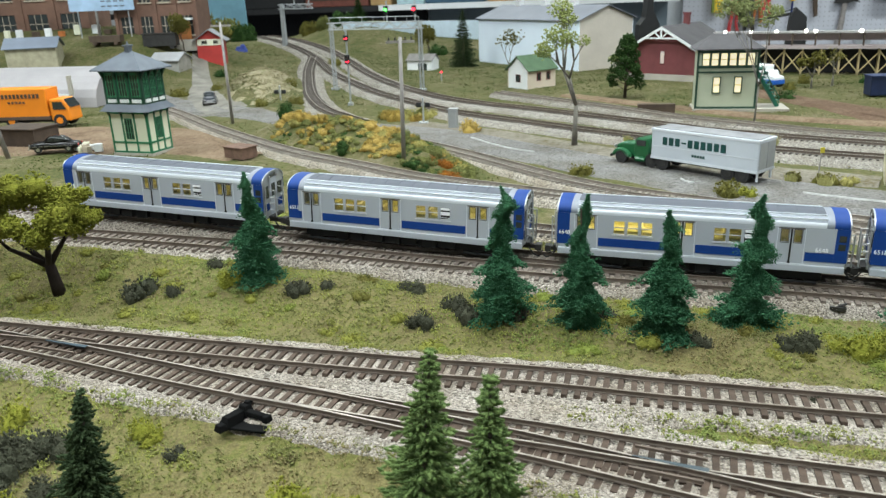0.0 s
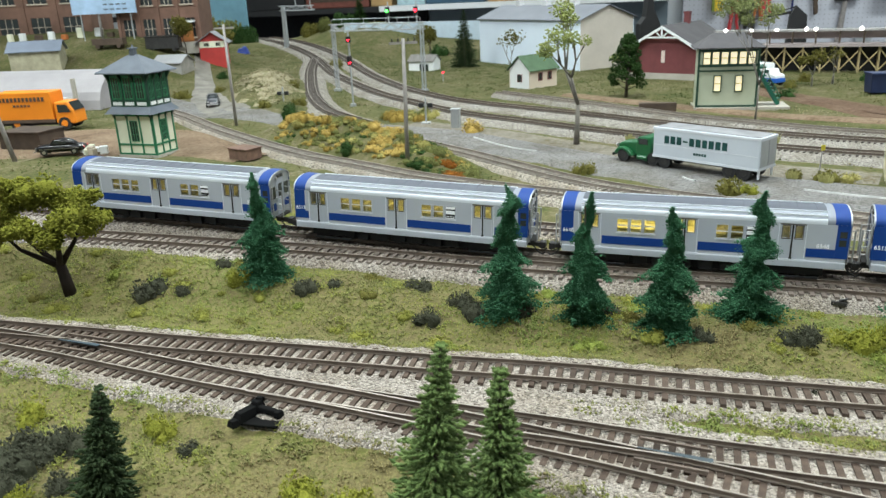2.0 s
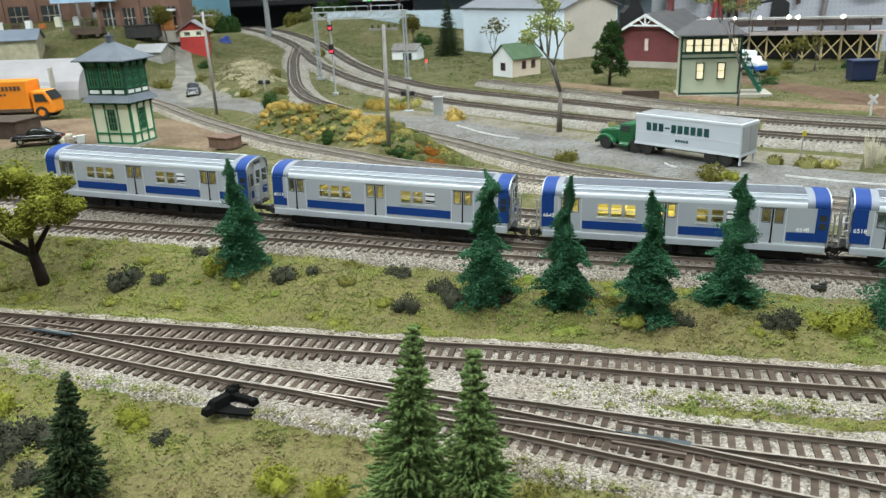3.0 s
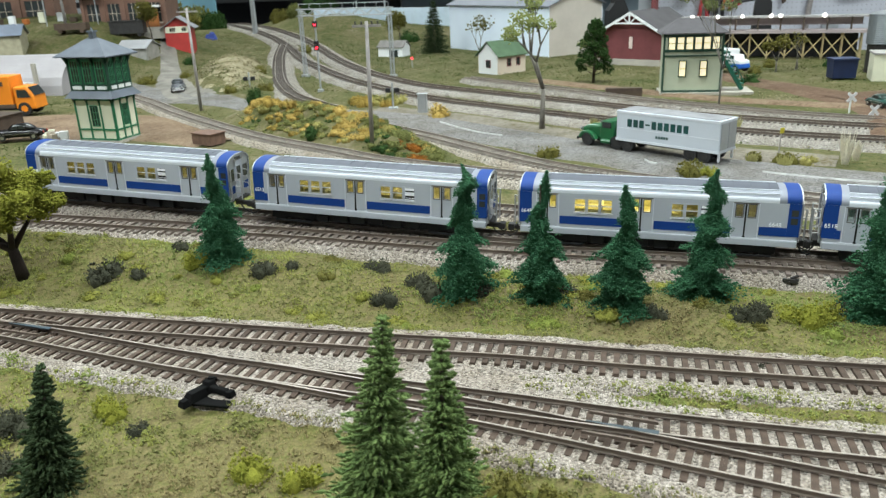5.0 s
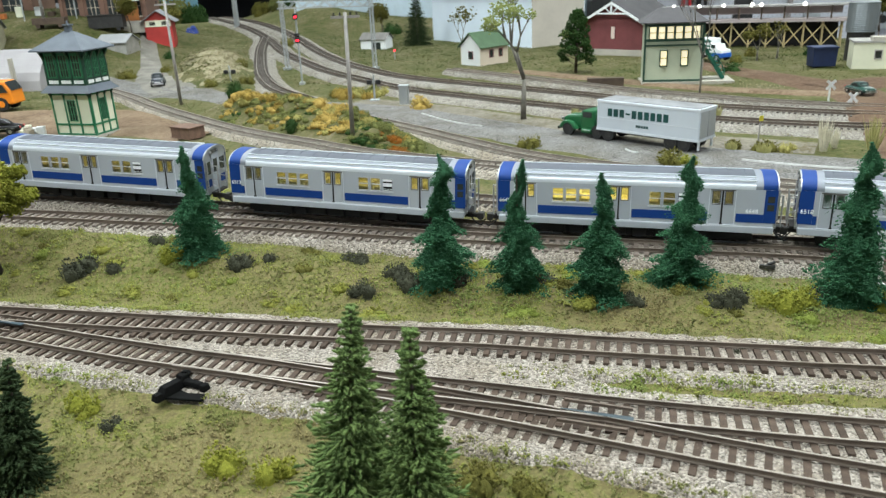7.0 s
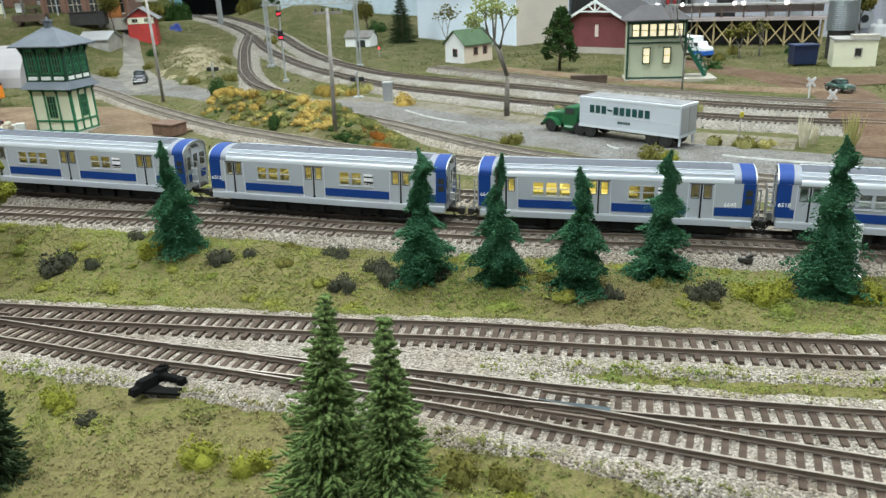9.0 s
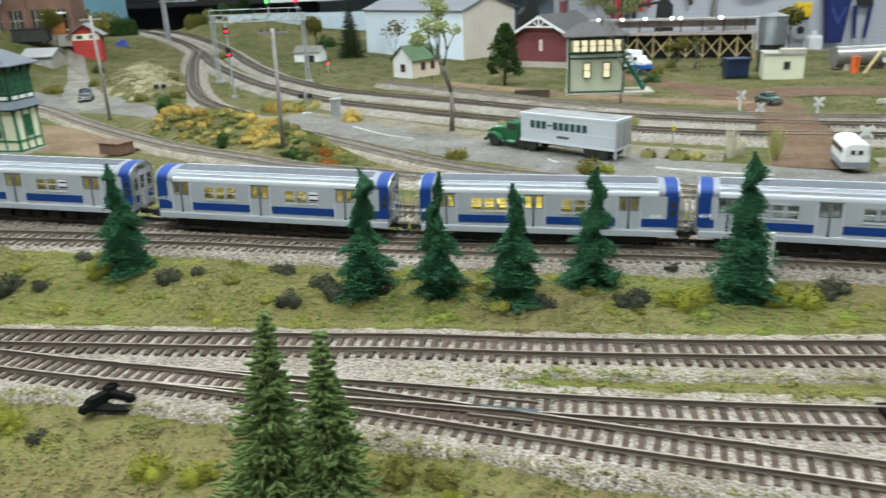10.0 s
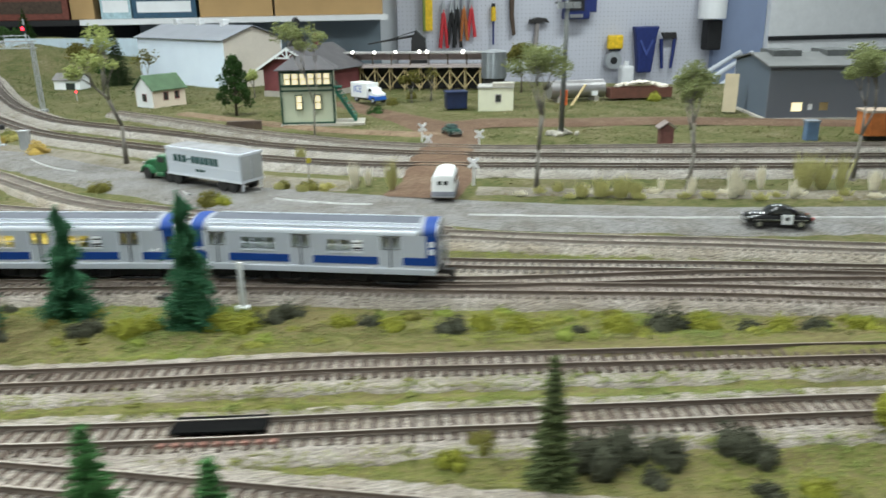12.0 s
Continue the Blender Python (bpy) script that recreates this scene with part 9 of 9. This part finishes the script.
# shelf with boxes
SH = 0.098
tagged(part("wall_shelf", Build().span(-0.63, 0.875, 4.15, 4.70, SH - 0.016, SH + 0.010), WHITE, None), "long white wall shelf holding boxes", "shelf")
# the corner's shadow is put into this shelf's black colour
tagged(part("shaded_shelf", Build().span(-2.2, -0.635, 4.15, 4.70, SH - 0.016, SH + 0.010), BLACK, None), "shelf in the corner, painted black for shade", "shelf")
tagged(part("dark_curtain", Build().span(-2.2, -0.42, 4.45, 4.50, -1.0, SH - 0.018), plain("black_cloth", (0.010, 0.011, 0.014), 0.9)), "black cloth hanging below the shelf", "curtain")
tagged(part("grey_cupboard", Build().span(-0.40, 0.86, 4.40, 4.68, -1.0, SH - 0.018), plain("cupboard_grey", (0.14, 0.18, 0.21), 0.6, 0, 0.1, 4.0, 200.0, 0.05)), "blue-grey cupboard below the shelf", "cupboard")
CARD = plain("cardboard", (0.40, 0.255, 0.11), 0.8, 0, 0.08, 6.0, 200.0, 0.05)


def carton(x0, x1, h, mats, label, marks=None):
    t = thing("carton", (x0 + x1) / 2, 4.42, SH + 0.010, 0, label, "box", "boxes on the shelf")
    w = x1 - x0
    body = part("body", Build().span(-w / 2, w / 2, -0.17, 0.17, 0, h), mats, t, bevel=0.004)
    part("tape", Build().span(-w / 2 + 0.01, w / 2 - 0.01, -0.172, -0.1705, h * 0.47, h * 0.53) if not marks else Build().span(-w * 0.42, w * 0.42, -0.172, -0.1705, h * 0.12, h * 0.34), marks or plain("packing_tape", (0.45, 0.33, 0.18), 0.4), body, "printed band")
    return t


# black here is the corner's shade, not the carton's own colour
carton(-1.65, -1.05, 0.30, BLACK, "carton on the shelf, painted black for shade", BLACK)
carton(-1.04, -0.70, 0.26, plain("red_carton", (0.16, 0.045, 0.03), 0.7), "red-brown carton on the shelf", DARK_WOOD)
carton(-0.69, -0.58, 0.24, CARD, "narrow cardboard carton on the shelf")
carton(-0.55, -0.405, 0.26, plain("pale_blue_carton", (0.36, 0.50, 0.55), 0.6), "pale blue carton on the shelf", WHITE)
carton(-0.40, -0.09, 0.24, plain("navy_carton", (0.02, 0.07, 0.12), 0.5), "dark blue carton with white labels on the shelf", WHITE)
carton(-0.075, 0.29, 0.30, CARD, "brown cardboard carton on the shelf")
carton(0.30, 0.86, 0.28, CARD, "brown cardboard carton on the shelf")
tagged(part("sky_panel", Build().span(-1.03, -0.815, 2.72, 2.727, 0.05, 0.40), plain("teal_sky_board", (0.16, 0.33, 0.43), 0.7, 0, 0.15, 12.0, 100.0, 0.02)), "pale blue painted sky board", "backdrop", "", "structure")
tagged(part("sky_panel", Build().add([(-0.43, 2.50, 0.03), (0.02, 2.30, 0.0), (0.02, 2.30, 0.090), (-0.43, 2.50, 0.090), (-0.43, 2.506, 0.03), (0.02, 2.306, 0.0), (0.02, 2.306, 0.090), (-0.43, 2.506, 0.090)], [(0, 1, 2, 3), (7, 6, 5, 4), (3, 2, 6, 7), (0, 4, 5, 1), (0, 3, 7, 4), (1, 5, 6, 2)]), plain("pale_sky_board", (0.55, 0.66, 0.76), 0.7, 0, 0.15, 12.0, 100.0, 0.02)), "low pale blue painted sky board at the layout's edge", "backdrop", "", "structure")

# fine turf over the front strips
NEAR = [curve_points(l, 0.004)[:, :2] for l in (LINE_A, LINE_B, LINE_C, LINE_T, LINE_TRAIN)]
MID_LINE = curve_points(MID_AB, 0.004)[:, :2]
FAR = [curve_points(l, 0.008)[:, :2] for l in (LINE_TRAIN, LINE_Y2, LINE_Q, LINE_Q2, LINE_M1, LINE_M2, LINE_BR, LINE_M3, *PAVED)]


def clearance(p, lines):
    out = np.full(len(p), 9.0)
    for l in lines:
        for k in range(0, len(p), 4000):
            d = (p[k:k + 4000, None, 0] - l[None, :, 0]) ** 2 + (p[k:k + 4000, None, 1] - l[None, :, 1]) ** 2
            out[k:k + 4000] = np.minimum(out[k:k + 4000], np.sqrt(d.min(1)))
    return out


TURF_OLIVE = foliage("turf_olive", (0.135, 0.140, 0.050), (0.205, 0.200, 0.080), 900.0)
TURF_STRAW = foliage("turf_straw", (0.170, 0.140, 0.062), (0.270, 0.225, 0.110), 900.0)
TURF_GREEN = foliage("turf_green", (0.145, 0.180, 0.050), (0.240, 0.275, 0.088), 900.0)
TURF_LIME = foliage("turf_lime", (0.175, 0.190, 0.046), (0.290, 0.295, 0.082), 900.0)
TURF_MATS = [(TURF_LIME, "yellow-green ground foam"), (TURF_OLIVE, "olive ground foam"), (TURF_STRAW, "straw-coloured ground foam"), (TURF_GREEN, "fresh green ground foam")]
rg = np.random.default_rng(99)
p = np.stack([rg.uniform(-0.34, 0.90, 135000), np.zeros(135000)], 1)
p[:, 1] = rg.uniform(0.20, 0.66, 135000) - 0.22 * (p[:, 0] - 0.1)
p = p[p[:, 1] > 0.17]
p = p[(clearance(p, [MID_LINE]) > 0.016) | (p[:, 0] > rg.uniform(0.150, 0.215, len(p)))]
gap = clearance(p, NEAR)
front = clearance(p, NEAR[:3]) < clearance(p, NEAR[3:])
between = (p[:, 1] < np.interp(p[:, 0], *FRONT[0])) & (p[:, 1] > np.interp(p[:, 0], *FRONT[1])) & (p[:, 0] > 0.15)
keep = gap + (0.0026 + 0.0022 * (p[:, 0] > 0.30)) * between > np.where(front, rg.uniform(0.0160, 0.0208, len(p)) + 0.0030 * np.array([noise.noise((x * 38, y * 38, 25)) for x, y in p.tolist()]), rg.uniform(0.0155, 0.0195, len(p)))
keep &= np.hypot(p[:, 0] - 0.0195, p[:, 1] - 0.3670) > 0.0125
p, gap = p[keep], gap[keep]
spots, sizes, roots, tall = ([[], [], [], []] for _ in range(4))
for (x, y), g in zip(p.tolist(), gap.tolist()):
    hump = 0.5 * noise.noise((x * 45, y * 45, 7)) + 0.65 * noise.noise((x * 110, y * 110, 2)) + 0.25 * noise.noise((x * 330, y * 330, 9))
    if hump < rg.uniform(-1.3, -0.25):
        continue
    # browner grass towards the front, with the light's falloff put into the hue
    hue = 0.10 - 0.42 * (1 - smooth(0.29, 0.37, y + 0.22 * (x - 0.1))) + 1.2 * noise.noise((x * 11, y * 11, 11)) + 0.55 * noise.noise((x * 45, y * 45, 21)) + 0.25 * hump + rg.normal() * 0.17
    k = 3 if hue > 0.46 else 0 if hue > 0.08 else 1 if hue > -0.42 else 2
    lift = 0.0052 * max(0.0, hump - 0.02)
    z = ground_z(x, y)
    if g < 0.0232:
        z = max(z, 0.0050 if y < np.interp(x, *FRONT[0]) + 0.03 else z)
    for _ in range(2):
        roots[k].append((x + rg.normal() * 0.0008, y + rg.normal() * 0.0008, z + lift * rg.uniform(0.3, 0.8)))
        tall[k].append(rg.uniform(0.0008, 0.0017))
    for _ in range(1 + int(lift > 0.0006)):
        spots[k].append((x + rg.normal() * 0.0013, y + rg.normal() * 0.0013, z + lift * rg.random() + 0.0003))
        sizes[k].append(rg.uniform(0.00028, 0.00070) * (1.0 + 90 * lift))
for k, (mt, lb) in enumerate(TURF_MATS):
    tagged(part("ground_foam", blades(flakes(Build(), spots[k], sizes[k], 70 + k, 0.8), roots[k], tall[k], 90 + k), mt, smooth=True), lb + " scattered over the strips", "grass", "", "stuff")

# coarser scrub over the scenery behind the train
p = np.stack([rg.uniform(-1.0, 1.5, 42000), rg.uniform(0.60, 2.45, 42000)], 1)
p = p[(p[:, 1] > 0.72 - 0.30 * (p[:, 0] - 0.1)) & (p[:, 1] < [back_edge(x) - 0.02 for x in p[:, 0]])]
p = p[clearance(p, FAR) > 0.026]
BACK_MATS = [(foliage("scrub_green", (0.062, 0.084, 0.026), (0.112, 0.138, 0.046)), "mid green scrub foam"), (foliage("scrub_olive", (0.105, 0.102, 0.040), (0.18, 0.168, 0.078)), "olive scrub foam"), (foliage("scrub_tan", (0.23, 0.20, 0.115), (0.37, 0.33, 0.21)), "tan dry scrub foam")]
spots, sizes = [[], [], []], [[], [], []]
for x, y in p.tolist():
    rocky = mound(x, y)
    dens = noise.noise((x * 16, y * 16, 17)) + 0.6 * noise.noise((x * 55, y * 55, 12)) + rocky * 1.2
    if dens + 0.5 * smooth(1.6, 1.9, y) < rg.uniform(-0.6, 0.45):
        continue
    hue = 0.6 * smooth(1.6, 1.9, y) * (x > -0.35) + noise.noise((x * 9, y * 9, 31)) + 0.5 * noise.noise((x * 40, y * 40, 41)) - 0.9 * rocky
    k = 0 if hue > 0.02 else 1 if hue > -0.34 else 2
    if rocky > 0.25:
        k = 2 if hue < -0.30 - 0.25 * rg.normal() else 1
    z = ground_z(x, y)
    for _ in range(3 + int(7 * rocky)):
        spots[k].append((x + rg.normal() * 0.005, y + rg.normal() * 0.005, z + rg.random() * 0.0022))
        sizes[k].append(rg.uniform(0.0006, 0.0013) * (1 + 0.5 * rocky))
for k, (mt, lb) in enumerate(BACK_MATS):
    tagged(part("scrub", flakes(Build(), spots[k], sizes[k], 80 + k, 0.7), mt, smooth=True), lb + " over the background hills", "grass", "", "stuff")

# loose ballast stones
rnd = random.Random(5)
stones = Build()
for l in (*NEAR, MID_LINE):
    for i in range(0, len(l)):
        if not -0.3 < l[i][0] < 0.8:
            continue
        q = l[min(i + 1, len(l) - 1)] - l[max(i - 1, 0)]
        q = np.array((q[1], -q[0])) / np.hypot(*q)
        for _ in range(40):
            reach = 0.0208 if any(l is f for f in NEAR[:3]) else 0.0172
            o = rnd.choice((-1, 1)) * reach * rnd.random() ** 0.7
            if l[i][0] > 0.18 and ((l is NEAR[0] and o > 0.0168) or (l is NEAR[1] and o < -0.0168)):
                continue
            x, y = l[i] + q * o
            x += rnd.uniform(-0.002, 0.002)
            a = abs(o)
            if (x - 0.0195) ** 2 + (y - 0.3685) ** 2 < 0.010 ** 2:
                continue
            flat = reach - 0.0024
            z = 0.0056 if a < flat else 0.0056 - (a - flat) * 0.7
            if l is MID_LINE:
                if rnd.random() < smooth(0.16, 0.235, x):
                    continue
                z = 0.0053 - 0.0018 * smooth(0.165, 0.235, x)
            if l is NEAR[3] or l is NEAR[4]:
                z += train_rise(x) if l is NEAR[4] else rise(x)
            s = rnd.uniform(0.00020, 0.00048)
            stones.add([(x + p[0] * s * rnd.uniform(0.6, 1.3), y + p[1] * s * rnd.uniform(0.6, 1.3), z + p[2] * s * rnd.uniform(0.5, 1.0)) for p in LUMPS[0][0]], LUMPS[0][1])
STONE = plain("ballast_stone", (0.395, 0.350, 0.308), 0.9, 0, 0.18, 300.0, 2000.0, 0.0, 0.2, island=0.62)
tagged(part("ballast_stone", stones, STONE), "pale grey crushed stones of the track ballast", "ballast", "", "stuff")
